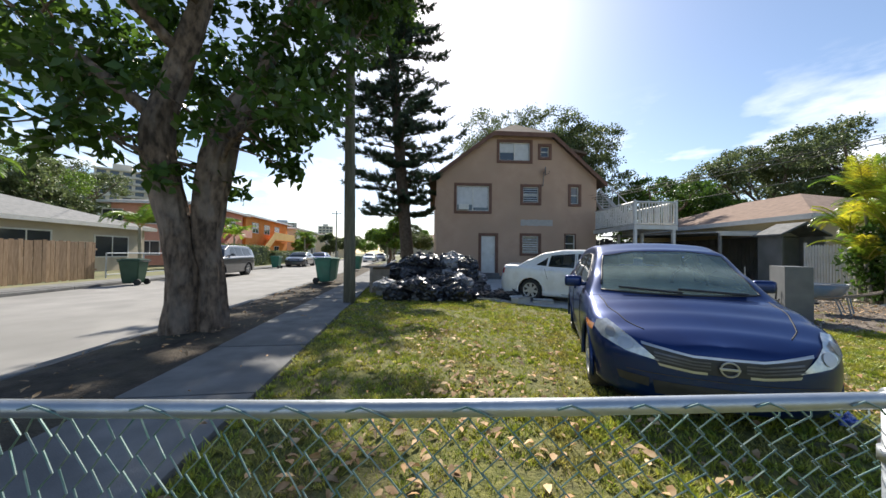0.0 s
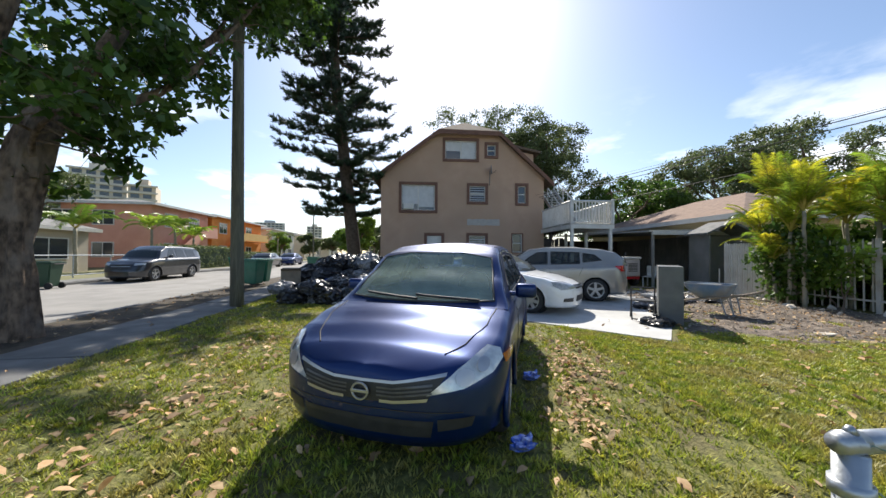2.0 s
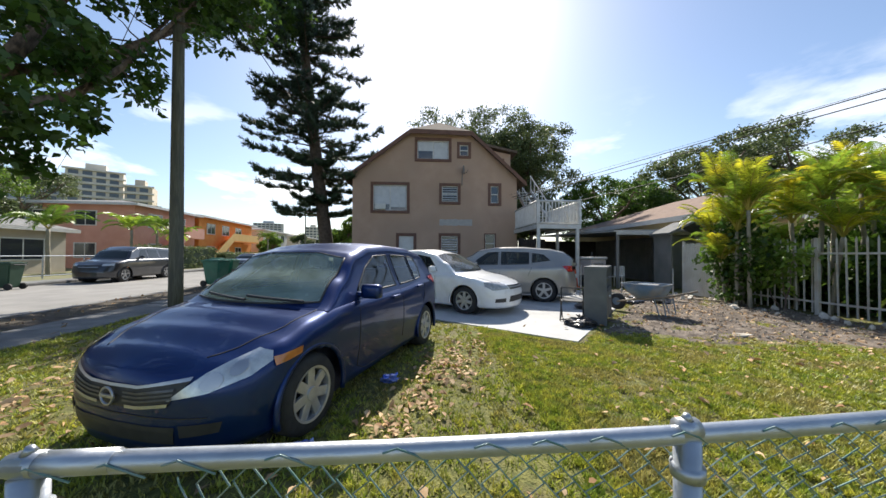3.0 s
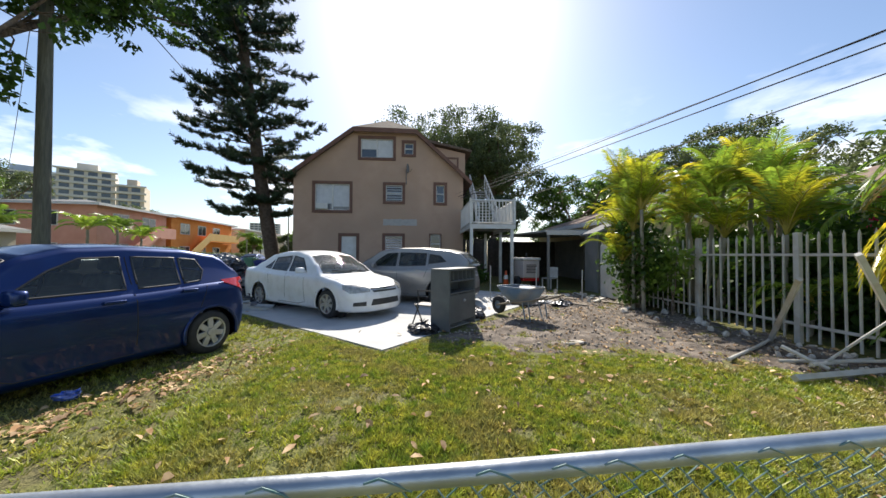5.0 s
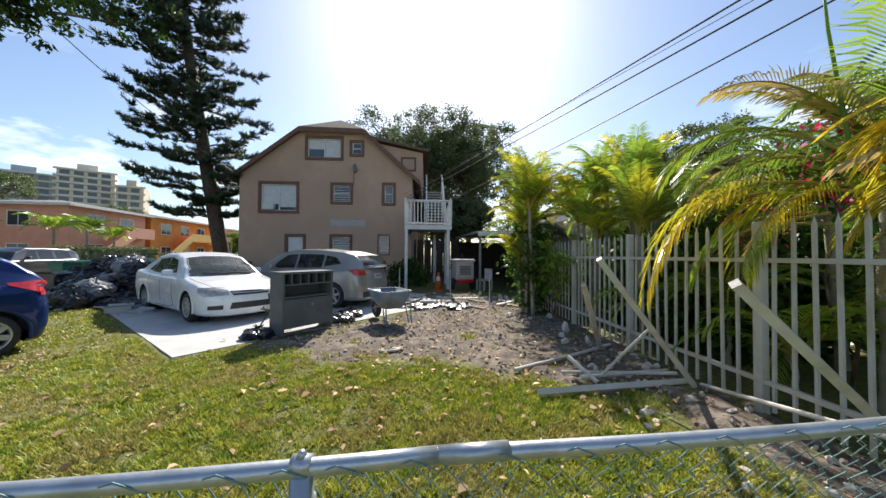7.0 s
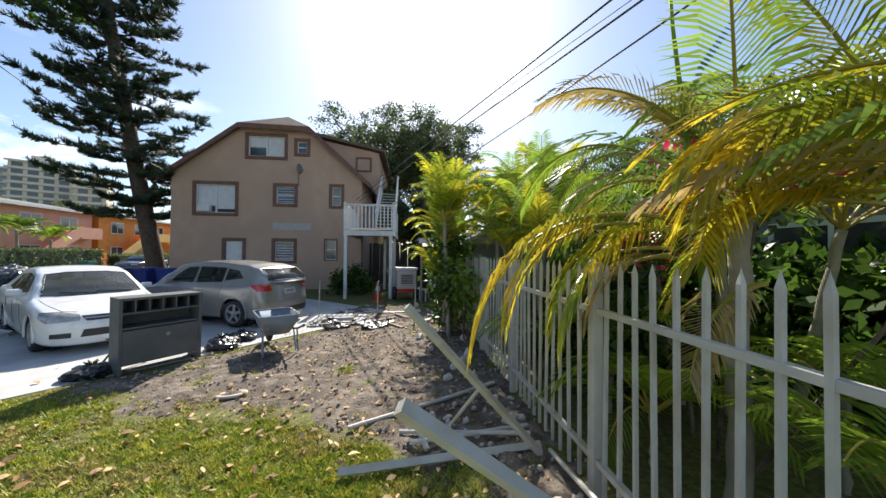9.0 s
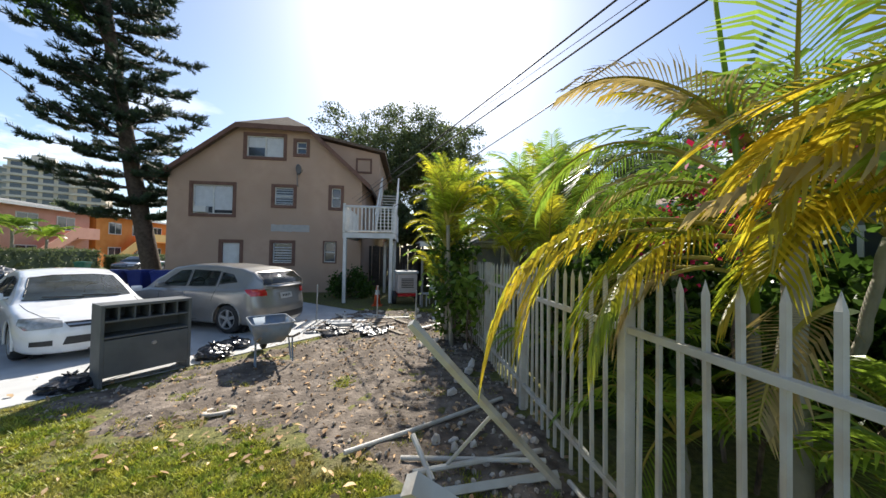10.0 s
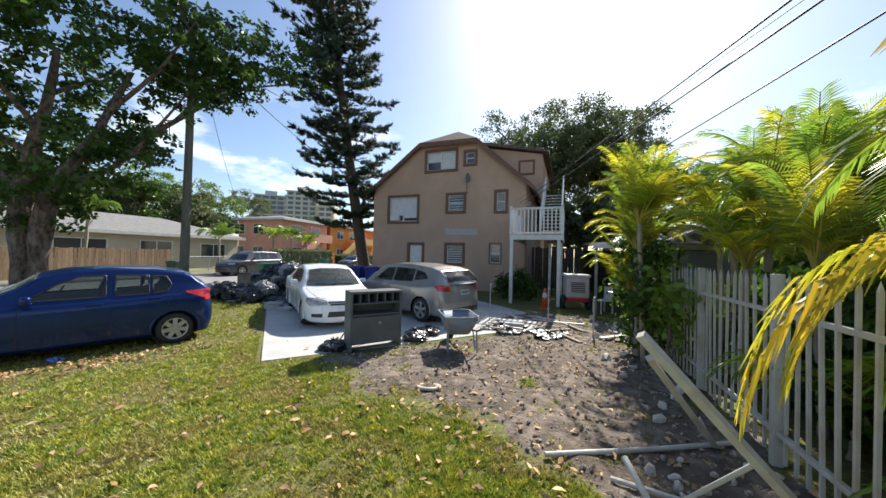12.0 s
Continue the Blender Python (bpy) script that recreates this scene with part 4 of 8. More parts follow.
def street_car(name, label, at, heading, paint, tall):
    h = 0.28 if tall else 0.0
    c = Car(name, label, at, heading, 4.9 if tall else 4.5, 1.85, 2.85, 0.95, 0.36 if tall else 0.32, 0.22,
            [(0, 0.66 + h * 0.5), (0.06, 0.8 + h * 0.6), (0.25, 0.93 + h * 0.6), (0.6, 0.96 + h * 0.6), (1, 0.98 + h * 0.6)],
            [(0.24, 0.9 + h * 0.6), (0.33, 1.25 + h), (0.42, 1.44 + h), (0.6, 1.46 + h), (0.86, 1.42 + h), (0.93, 1.25 + h), (0.985, 0.98 + h * 0.6)] if tall else
            [(0.26, 0.91), (0.35, 1.2), (0.43, 1.38), (0.6, 1.42), (0.72, 1.34), (0.84, 0.99)], paint, "car", 5)
    zb = 1.0 + h * 0.6
    c.glaze([(-0.7, zb), (0.7, zb), (0.58, 1.34 + h), (-0.58, 1.34 + h)], [(-0.65, zb + 0.04), (0.65, zb + 0.04), (0.55, 1.3 + h), (-0.55, 1.3 + h)],
            [[(0.37, zb), (0.5, zb), (0.5, 1.33 + h), (0.43, 1.3 + h)], [(0.52, zb), (0.66, zb), (0.66, 1.3 + h), (0.52, 1.33 + h)]] + ([[(0.69, zb), (0.85, zb + 0.04), (0.84, 1.28 + h), (0.69, 1.31 + h)]] if tall else []), False)
    for sg in (1, -1):
        c.patch("headlight", [(sg * 0.5, 0.62 + h * 0.6), (sg * 0.84, 0.64 + h * 0.6), (sg * 0.84, 0.75 + h * 0.6), (sg * 0.5, 0.72 + h * 0.6)], "front", M_LAMP, 0.012)
        c.patch("tail_light", [(sg * 0.6, 0.75 + h * 0.6), (sg * 0.86, 0.75 + h * 0.6), (sg * 0.86, 0.92 + h * 0.6), (sg * 0.6, 0.92 + h * 0.6)], "rear", M_TAIL, 0.012)
    c.patch("grille", [(-0.42, 0.5 + h * 0.4), (0.42, 0.5 + h * 0.4), (0.44, 0.7 + h * 0.5), (-0.44, 0.7 + h * 0.5)], "front", M_PLASTIC, 0.006)
    c.patch("grille_bar", [(-0.4, 0.6 + h * 0.45), (0.4, 0.6 + h * 0.45), (0.4, 0.63 + h * 0.45), (-0.4, 0.63 + h * 0.45)], "front", M_CHROME, 0.014)
    c.mirror_pair(c.X(0.38), zb + 0.05)
    return c


p = st(-10.15, 19.0)
street_car("sport_utility_car", "dark charcoal sport utility car parked at the far kerb", (p.x, p.y, ROAD_Z), -85, M_DARKPAINT, True)
p = st(-10.2, 33.5)
street_car("parked_car", "dark saloon parked at the far kerb", (p.x, p.y, ROAD_Z), -85, M_DARKPAINT, False)
p = st(-10.2, 41)
street_car("parked_car", "blue saloon parked at the far kerb", (p.x, p.y, ROAD_Z), -85, M_BLUEPAINT, False)
p = st(-5.3, 52)
street_car("parked_car", "white saloon parked far down the street", (p.x, p.y, ROAD_Z), -85, M_WHITEPAINT, False)
p = st(-4.2, 62)
street_car("parked_car", "silver saloon parked far down the street", (p.x, p.y, ROAD_Z), -85, M_SILVERPAINT, False)

# ---- fences ----
def rail_y(x):
    if x < 1.3:
        return 0.575 - 0.03 * x if x < 0 else 0.575 + 0.012 * x
    if x < 3.2:
        return 0.59 + 0.141 * (x - 1.3) / 1.9
    return 0.66 + 0.012 * x + 0.0032 * x * x


RAIL_Z = 0.928


def rail_z(x):
    return RAIL_Z + 0.05 if x < 2 else RAIL_Z + 0.017


def mesh_sag(x):
    tab = ((1.3, 0.05), (1.7, 0.02), (2.1, -0.03), (2.45, -0.2), (3.2, -0.26), (3.45, 0.017))
    if not 1.3 < x < 3.45:
        return rail_z(x) - RAIL_Z
    for (a, za), (c, zc) in zip(tab, tab[1:]):
        if x <= c:
            return za + (zc - za) * (x - a) / (c - a)
    return 0.0


cf = thing("chain_link_fence", "galvanised chain-link fence with green wire and a missing rail", "fence")
for x in (-2.3, 0.92, 3.22, 4.39, 5.9, 9.2, 11.35):
    b = bm_new()
    zt = rail_z(x)
    tube(b, [(x, rail_y(x), -0.1), (x, rail_y(x), zt - 0.018)], 0.024, 14)
    tube(b, [(x - 0.02, rail_y(x), zt), (x + 0.02, rail_y(x), zt)], 0.0205, 14)
    tube(b, [(x, rail_y(x), zt + 0.017), (x, rail_y(x), zt + 0.03)], [0.012, 0.005], 10)
    po = part("post", b, M_GALV, cf, smooth=True)
    for zz in (0.25, 0.55, 0.85):
        part("band", tube(bm_new(), [(x, rail_y(x), zz), (x, rail_y(x), zz + 0.025)], 0.03, 14), M_GALV, po, smooth=True)
for x0, x1 in ((-3.6, 1.235), (3.19, 5.2), (5.2, 7.9), (7.9, 9.48), (9.48, 11.4)):
    b = bm_new()
    k = 10
    pts = []
    for i in range(k + 1):
        x = x0 + (x1 - x0) * i / k
        sag = -0.012 * math.sin(math.pi * i / k)
        pts.append((x, rail_y(x), rail_z(x) + sag))
    tube(b, pts, 0.0158 if x1 < 2 else 0.0182, 14)
    rl = part("top_rail", b, M_GALV, cf, smooth=True)
    b = bm_new()
    tube(b, [(x0 + 0.02, rail_y(x0), rail_z(x0)), (x0 + 0.16, rail_y(x0 + 0.16), rail_z(x0) - 0.001)], 0.0198, 14)
    part("sleeve", b, M_GALV, rl, smooth=True)
# woven wire: zigzag strands, each hooked round its neighbour
b = bm_new()
PITCH, ROW = 0.062, 0.033
x = -3.4
strand = 0
while x < 11.3:
    sagz = mesh_sag(x)
    pts = []
    for k in range(0, 27):
        z = 0.03 + ROW * k + sagz * (k / 26.0)
        sx = PITCH / 2 * (1.06 if (k + strand) % 2 else 0.0)
        wob = 0.006 * math.sin(x * 13 + k)
        pts.append((x + sx, rail_y(x) + 0.028 + (0.006 if (k % 2) == (strand % 2) else -0.006) + wob, z))
    pts.append((pts[-1][0] + (0.007 if (26 + strand) % 2 else -0.007), pts[-1][1] + 0.006, pts[-1][2] + 0.008))
    tube(b, pts, 0.002, 4, caps=False)
    x += PITCH / 2
    strand += 1
wm = part("wire_mesh", b, M_WIRE, cf, "green plastic-coated woven wire")
tagged(wm, kind="stuff")
b = bm_new()
for i in range(98):
    x = -3.2 + i * 0.149 + 0.04 * math.sin(i * 5)
    if 1.3 < x < 3.15 or x > 11.2:
        continue
    zr = rail_z(x)
    tube(b, [(x - 0.035, rail_y(x) - 0.0185, zr - 0.004), (x - 0.01, rail_y(x) - 0.0195, zr + 0.004), (x + 0.02, rail_y(x) - 0.0185, zr - 0.008), (x + 0.045, rail_y(x) - 0.01, zr - 0.026)], 0.002, 5)
tagged(part("tie_wire", b, M_WIRE, cf), kind="stuff")

FX = 12.4
iron = thing("iron_fence", "off-white welded iron picket fence with rust marks", "fence")


def picket_mesh():
    b = bm_new()
    w = 0.0115
    z0, z1, z2 = 0.06, 1.63, 1.7
    ring0 = [b.verts.new((sx * w, sy * w, z0)) for sx, sy in ((-1, -1), (1, -1), (1, 1), (-1, 1))]
    ring1 = [b.verts.new((sx * w, sy * w, z1)) for sx, sy in ((-1, -1), (1, -1), (1, 1), (-1, 1))]
    tip = b.verts.new((0, 0, z2))
    for k in range(4):
        b.faces.new((ring0[k], ring0[(k + 1) % 4], ring1[(k + 1) % 4], ring1[k]))
        b.faces.new((ring1[k], ring1[(k + 1) % 4], tip))
    b.faces.new(ring0[::-1])
    return link_mesh("picket", b, M_OFFWHITE)


PICKET = picket_mesh()
posts_y = (-0.55, 1.22, 3.0, 4.78, 6.5, 8.25)
yy = -0.5
while yy < 8.2:
    if min(abs(yy - py) for py in posts_y) > 0.06:
        o = new("picket", PICKET)
        o.parent = iron
        o.matrix_basis = pose(FX + 0.012 * math.sin(yy * 3), yy, 0, 0, 0.6 * math.sin(yy * 7), 3 * math.sin(yy * 5))
    yy += 0.148
for py in posts_y:
    b = bm_new()
    box(b, (FX - 0.037, py - 0.037, -0.1), (FX + 0.037, py + 0.037, 1.69), 0.006)
    part("post", b, M_OFFWHITE, iron)
for z in (0.3, 1.35):
    for y0, y1 in zip(posts_y, posts_y[1:]):
        b = bm_new()
        box(b, (FX - 0.022, y0 + 0.038, z - 0.02), (FX + 0.022, y1 - 0.038, z + 0.02), 0.004)
        part("rail", b, M_OFFWHITE, iron)
# white slatted panel at the far end of the iron fence
scr = thing("fence_panel", "white-painted slatted fence panel at the iron fence's end", "fence")
for i in range(22):
    y = 8.34 + i * 0.075
    zt = 1.62 + 0.012 * math.sin(i * 2.0)
    b = bm_new()
    prism(b, [(12.3, y, 0.06), (12.3, y + 0.052, 0.06), (12.3, y + 0.052, zt), (12.3, y + 0.026, zt + 0.06), (12.3, y, zt)], (0.022, 0, 0))
    part("slat", b, M_WHITE, scr)
for z in (0.3, 1.35):
    part("rail", box(bm_new(), (12.324, 8.34, z - 0.03), (12.35, 9.97, z + 0.03), 0.004), M_WHITE, scr)
for y in (8.33, 9.98):
    part("post", box(bm_new(), (12.352, y - 0.03, 0), (12.41, y + 0.03, 1.75), 0.005), M_OFFWHITE, scr)

# ---- utility poles and cables ----


def utility_pole(at, h, r, lean=(0, 0), label="weathered grey wooden utility pole"):
    e = thing("utility_pole", label, "utility pole", at)
    b = bm_new()
    k = 9
    tube(b, [(lean[0] * i / k, lean[1] * i / k, h * i / k - 0.3 * (i == 0)) for i in range(k + 1)], [r * (1 - 0.35 * i / k) for i in range(k + 1)], 18)
    part("shaft", b, M_POLE, e, smooth=True)
    b = bm_new()
    box(b, (lean[0] - 0.9, lean[1] - 0.05, h - 0.6), (lean[0] + 0.9, lean[1] + 0.05, h - 0.48), 0.01)
    part("crossarm", b, M_POLE, e)
    for i in range(3):
        b = bm_new()
        tube(b, [(lean[0] - 0.7 + 0.7 * i, lean[1], h - 0.48), (lean[0] - 0.7 + 0.7 * i, lean[1], h - 0.3)], [0.05, 0.03], 10)
        part("insulator", b, M_PLASTIC, e)
    return e


utility_pole((-2.06, 8.17, 0), 10.5, 0.15, (-0.15, 0.1))
p = st(-12.2, 60)
utility_pole((p.x, p.y, 0), 9.0, 0.14, label="distant wooden utility pole with a lamp arm")
p = st(-3.2, 75)
utility_pole((p.x, p.y, 0), 9.0, 0.14, label="distant wooden utility pole beside the pavement")


def cable(label, a, b_, sag, r=0.012):
    bm = bm_new()
    a, b_ = Vector(a), Vector(b_)
    pts = []
    for i in range(25):
        t = i / 24
        q = a.lerp(b_, t)
        q.z -= sag * 4 * t * (1 - t)
        pts.append(q)
    tube(bm, pts, r, 5)
    return tagged(part("overhead_cable", bm, M_WIREBLACK), label, "cable", "overhead cables")


cable("black service cable from the pole to the house", (-2.15, 8.2, 9.4), (0.4, 16.3, 5.2), 0.5, 0.014)
cable("black service cable from the pole to the house", (-2.15, 8.2, 9.8), (-22, 24, 7.0), 0.6, 0.012)

# ---- pavement and kerbs ----
pav = thing("pavement", "grey concrete slab pavement with open joints", "pavement", kind="structure")
sm = link_mesh("paving_slab", box(bm_new(), (0.012, 0.012, -0.1), (1.138, 1.488, 0.012), 0.008), M_CONC)
for i in range(-6, 46):
    o = new("paving_slab", sm)
    o.parent = pav
    t = RNG.uniform(-0.35, 0.35)
    o.matrix_basis = STREET @ pose(-2.42, i * 1.5, 0.0 + RNG.uniform(-0.006, 0.006), t, RNG.uniform(-0.3, 0.3), 0)
kb = thing("kerb", "worn concrete kerb stones along the street", "kerb", kind="structure")
km = link_mesh("kerb_stone", box(bm_new(), (0, 0.008, -0.2), (0.16, 2.492, 0.0), 0.02), M_CONC)
for i in range(-8, 40):
    o = new("kerb_stone", km)
    o.parent = kb
    o.matrix_basis = STREET @ pose(-4.02, i * 2.5, -0.015)
    o = new("kerb_stone", km)
    o.parent = kb
    o.matrix_basis = STREET @ pose(-11.45, i * 2.5, -0.01)
fp = thing("far_pavement", "grey concrete slab pavement across the street", "pavement", kind="structure")
for i in range(-6, 60):
    o = new("paving_slab", sm)
    o.parent = fp
    o.matrix_basis = STREET @ pose(-12.55, i * 1.5, 0.0)

# ---- balcony and outside stair on the house ----
bal = thing("balcony", "white-painted timber balcony on tall posts beside the house", "balcony")
BX0, BX1, BY0, BY1, BZ = 8.6, 10.5, 13.05, 16.9, 2.6
b = bm_new()
for i in range(26):
    y = BY0 + i * (BY1 - BY0) / 26
    box(b, (BX0, y + 0.004, BZ - 0.03), (BX1, y + (BY1 - BY0) / 26 - 0.004, BZ))
part("deck", b, M_OFFWHITE, bal)
b = bm_new()
box(b, (BX0, BY0, BZ - 0.2), (BX1, BY0 + 0.05, BZ - 0.032))
box(b, (BX0, BY0 + 0.052, BZ - 0.2), (BX0 + 0.05, BY1, BZ - 0.032))
box(b, (BX1 - 0.05, BY0 + 0.052, BZ - 0.2), (BX1, BY1, BZ - 0.032))
part("rim_joist", b, M_WHITE, bal)
for x, y in ((8.68, 13.12), (10.36, 13.12), (10.4, 15.2), (9.9, 16.3)):
    part("post", box(bm_new(), (x - 0.06, y - 0.06, 0), (x + 0.06, y + 0.06, BZ - 0.2), 0.01), M_WHITE, bal)
bl_m = link_mesh("baluster", box(bm_new(), (-0.022, -0.022, 0.06), (0.022, 0.022, 0.96), 0.004), M_WHITE)


def balusters(x0, y0, x1, y1, z0, z1, n):
    for i in range(n):
        f = (i + 0.5) / n
        o = new("baluster", bl_m)
        o.parent = bal
        o.matrix_basis = Matrix.Translation((x0 + (x1 - x0) * f, y0 + (y1 - y0) * f, z0 + (z1 - z0) * f))
    for dz, hh in ((0.06, 0.03), (0.96, 0.045)):
        b = bm_new()
        tube(b, [(x0, y0, z0 + dz), (x1, y1, z1 + dz)], hh, 4)
        part("handrail", b, M_WHITE, bal)


balusters(BX0 + 0.05, BY0 + 0.04, BX1 - 0.05, BY0 + 0.04, BZ, BZ, 13)
balusters(BX0 + 0.04, BY0 + 0.1, BX0 + 0.04, 16.3, BZ, BZ, 22)
balusters(BX1 - 0.04, BY0 + 0.1, BX1 - 0.04, BY1, BZ, BZ, 26)
for x, y in ((BX0 + 0.04, BY0 + 0.04), (BX1 - 0.04, BY0 + 0.04)):
    part("newel", box(bm_new(), (x - 0.045, y - 0.045, BZ), (x + 0.045, y + 0.045, BZ + 1.06), 0.008), M_WHITE, bal)
stair = thing("outside_stair", "steep white timber stair climbing to the attic door", "stair")
for i in range(13):
    b = bm_new()
    box(b, (9.5, 15.9 + i * 0.24, BZ + 0.19 * (i + 1) - 0.04), (10.35, 15.9 + i * 0.24 + 0.27, BZ + 0.19 * (i + 1)), 0.006)
    part("tread", b, M_OFFWHITE, stair)
for x in (9.46, 10.36):
    b = bm_new()
    prism(b, [(x, 15.8, BZ + 0.02), (x, 19.0, BZ + 2.5), (x, 19.0, BZ + 2.75), (x, 15.8, BZ + 0.3)], (0.04, 0, 0))
    part("stringer", b, M_WHITE, stair)
    b = bm_new()
    tube(b, [(x + 0.02, 15.8, BZ + 1.05), (x + 0.02, 19.0, BZ + 3.5)], 0.04, 4)
    for i in range(6):
        y = 15.85 + i * 0.62
        tube(b, [(x + 0.02, y, BZ + 0.2 + 0.77 * (y - 15.8)), (x + 0.02, y, BZ + 1.05 + 0.77 * (y - 15.8))], 0.028, 4)
    part("stair_rail", b, M_WHITE, stair)
# satellite dish on the gable
M_DISH = material("weathered_grey_dish", (0.16, 0.165, 0.17), (0.22, 0.225, 0.23), 6, 0.6)
sd = thing("satellite_dish", "small grey satellite dish on a bent arm", "satellite dish", (5.85, HY, 5.35))
b = bm_new()
tube(b, [(0, 0, -0.45), (0, -0.12, -0.4), (0, -0.16, 0.0), (0, -0.2, 0.25)], 0.022, 8)
part("arm", b, M_DISH, sd)
b = bm_new()
n_ = 16
cv = [[b.verts.new((0.27 * r_ * math.cos(2 * math.pi * k / n_), -0.3 - 0.05 * (1 - r_ * r_) * -1, 0.3 + 0.3 * r_ * math.sin(2 * math.pi * k / n_))) for k in range(n_)] for r_ in (0.05, 0.4, 0.75, 1.0)]
for r0, r1 in zip(cv, cv[1:]):
    for k in range(n_):
        b.faces.new((r0[k], r0[(k + 1) % n_], r1[(k + 1) % n_], r1[k]))
b.faces.new(cv[0])
DISH = Matrix.Translation((0, -0.2, 0.3)) @ Matrix.Rotation(radians(74), 4, "Z") @ Matrix.Scale(0.8, 4) @ Matrix.Translation((0, 0.2, -0.3))
dd = part("reflector", b, M_DISH, sd, smooth=True)
dd.matrix_basis = DISH
dd.modifiers.new("thickness", "SOLIDIFY").thickness = 0.012
b = bm_new()
tube(b, [(0, -0.25, 0.02), (0, -0.5, 0.12), (0, -0.58, 0.28)], 0.014, 6)
part("feed_horn", b, M_PLASTIC, sd).matrix_basis = DISH

# ---- neighbouring houses to the east ----
M_YELLOW = material("yellow_stucco", (0.56, 0.46, 0.26), (0.62, 0.52, 0.31), 2.0, 0.92, bump=0.3)
M_GREYWALL = material("grey_wall", (0.2, 0.2, 0.19), (0.27, 0.26, 0.25), 2.0, 0.92, bump=0.3)
M_REDROOF = material("worn_brown_roof", (0.2, 0.135, 0.1), (0.29, 0.2, 0.15), 4.0, 0.95, bump=0.5, bump_scale=18)
M_GREYROOF = material("grey_roof", (0.17, 0.17, 0.165), (0.25, 0.245, 0.235), 5.0, 0.95, bump=0.5, bump_scale=18)


def low_house(name, label, x0, y0, x1, y1, eave, ridge, wall_mat, roof_mat, at=Matrix.Identity(4), along="y", over=0.45, wins=()):
    e = tagged(new(name), label, "house")
    e.matrix_world = at
    t = 0.2
    for lo, hi in (((x0, y0, 0), (x1, y0 + t, eave)), ((x0, y1 - t, 0), (x1, y1, eave)), ((x0, y0 + t, 0), (x0 + t, y1 - t, eave)), ((x1 - t, y0 + t, 0), (x1, y1 - t, eave))):
        part("wall", box(bm_new(), lo, hi), wall_mat, e)
    b = bm_new()
    X0, X1, Y0, Y1 = x0 - over, x1 + over, y0 - over, y1 + over
    if along == "y":
        m_ = (x0 + x1) / 2
        h_ = (X1 - X0) / 2
        ra, rb = (m_, Y0 + h_ * 0.9, ridge), (m_, Y1 - h_ * 0.9, ridge)
        faces = [[(X0, Y0, eave), ra, rb, (X0, Y1, eave)], [(X1, Y0, eave), (X1, Y1, eave), rb, ra], [(X0, Y0, eave), (X1, Y0, eave), ra], [(X0, Y1, eave), rb, (X1, Y1, eave)]]
    else:
        m_ = (y0 + y1) / 2
        h_ = (Y1 - Y0) / 2
        ra, rb = (X0 + h_ * 0.9, m_, ridge), (X1 - h_ * 0.9, m_, ridge)
        faces = [[(X0, Y0, eave), (X1, Y0, eave), rb, ra], [(X0, Y1, eave), ra, rb, (X1, Y1, eave)], [(X0, Y0, eave), ra, (X0, Y1, eave)], [(X1, Y0, eave), (X1, Y1, eave), rb]]
    for f in faces:
        prism(b, f, (0, 0, 0.1))
    part("roof", b, roof_mat, e)
    b = bm_new()
    for lo, hi in (((X0, Y0 - 0.03, eave - 0.12), (X1, Y0, eave + 0.1)), ((X0, Y1, eave - 0.12), (X1, Y1 + 0.03, eave + 0.1)), ((X0 - 0.03, Y0, eave - 0.12), (X0, Y1, eave + 0.1)), ((X1, Y0, eave - 0.12), (X1 + 0.03, Y1, eave + 0.1))):
        box(b, lo, hi)
    part("fascia", b, M_FASCIA, e)
    for ax, u0, z0, u1, z1 in wins:
        if ax in ("x0", "x1"):
            xx = x0 if ax == "x0" else x1
            s = -1 if ax == "x0" else 1
            w_ = part("window", box(bm_new(), (xx + s * 0.02 - 0.015, u0, z0), (xx + s * 0.02 + 0.015, u1, z1)), M_GLASS, e)
            b = bm_new()
            for lo, hi in (((xx - 0.05, u0 - 0.08, z0 - 0.08), (xx + 0.05, u0, z1 + 0.08)), ((xx - 0.05, u1, z0 - 0.08), (xx + 0.05, u1 + 0.08, z1 + 0.08)), ((xx - 0.05, u0, z1), (xx + 0.05, u1, z1 + 0.08)),
                           ((xx - 0.07, u0, z0 - 0.08), (xx + 0.07, u1, z0)), ((xx - 0.05, (u0 + u1) / 2 - 0.03, z0), (xx + 0.05, (u0 + u1) / 2 + 0.03, z1))):
                box(b, lo, hi)
        else:
            yy_ = y0 if ax == "y0" else y1
            s = -1 if ax == "y0" else 1
            w_ = part("window", box(bm_new(), (u0, yy_ + s * 0.02 - 0.015, z0), (u1, yy_ + s * 0.02 + 0.015, z1)), M_GLASS, e)
            b = bm_new()
            for lo, hi in (((u0 - 0.08, yy_ - 0.05, z0 - 0.08), (u0, yy_ + 0.05, z1 + 0.08)), ((u1, yy_ - 0.05, z0 - 0.08), (u1 + 0.08, yy_ + 0.05, z1 + 0.08)), ((u0, yy_ - 0.05, z1), (u1, yy_ + 0.05, z1 + 0.08)),
                           ((u0, yy_ - 0.07, z0 - 0.08), (u1, yy_ + 0.07, z0)), (((u0 + u1) / 2 - 0.03, yy_ - 0.05, z0), ((u0 + u1) / 2 + 0.03, yy_ + 0.05, z1))):
                box(b, lo, hi)
        part("window_frame", b, M_WHITE, w_)
    return e


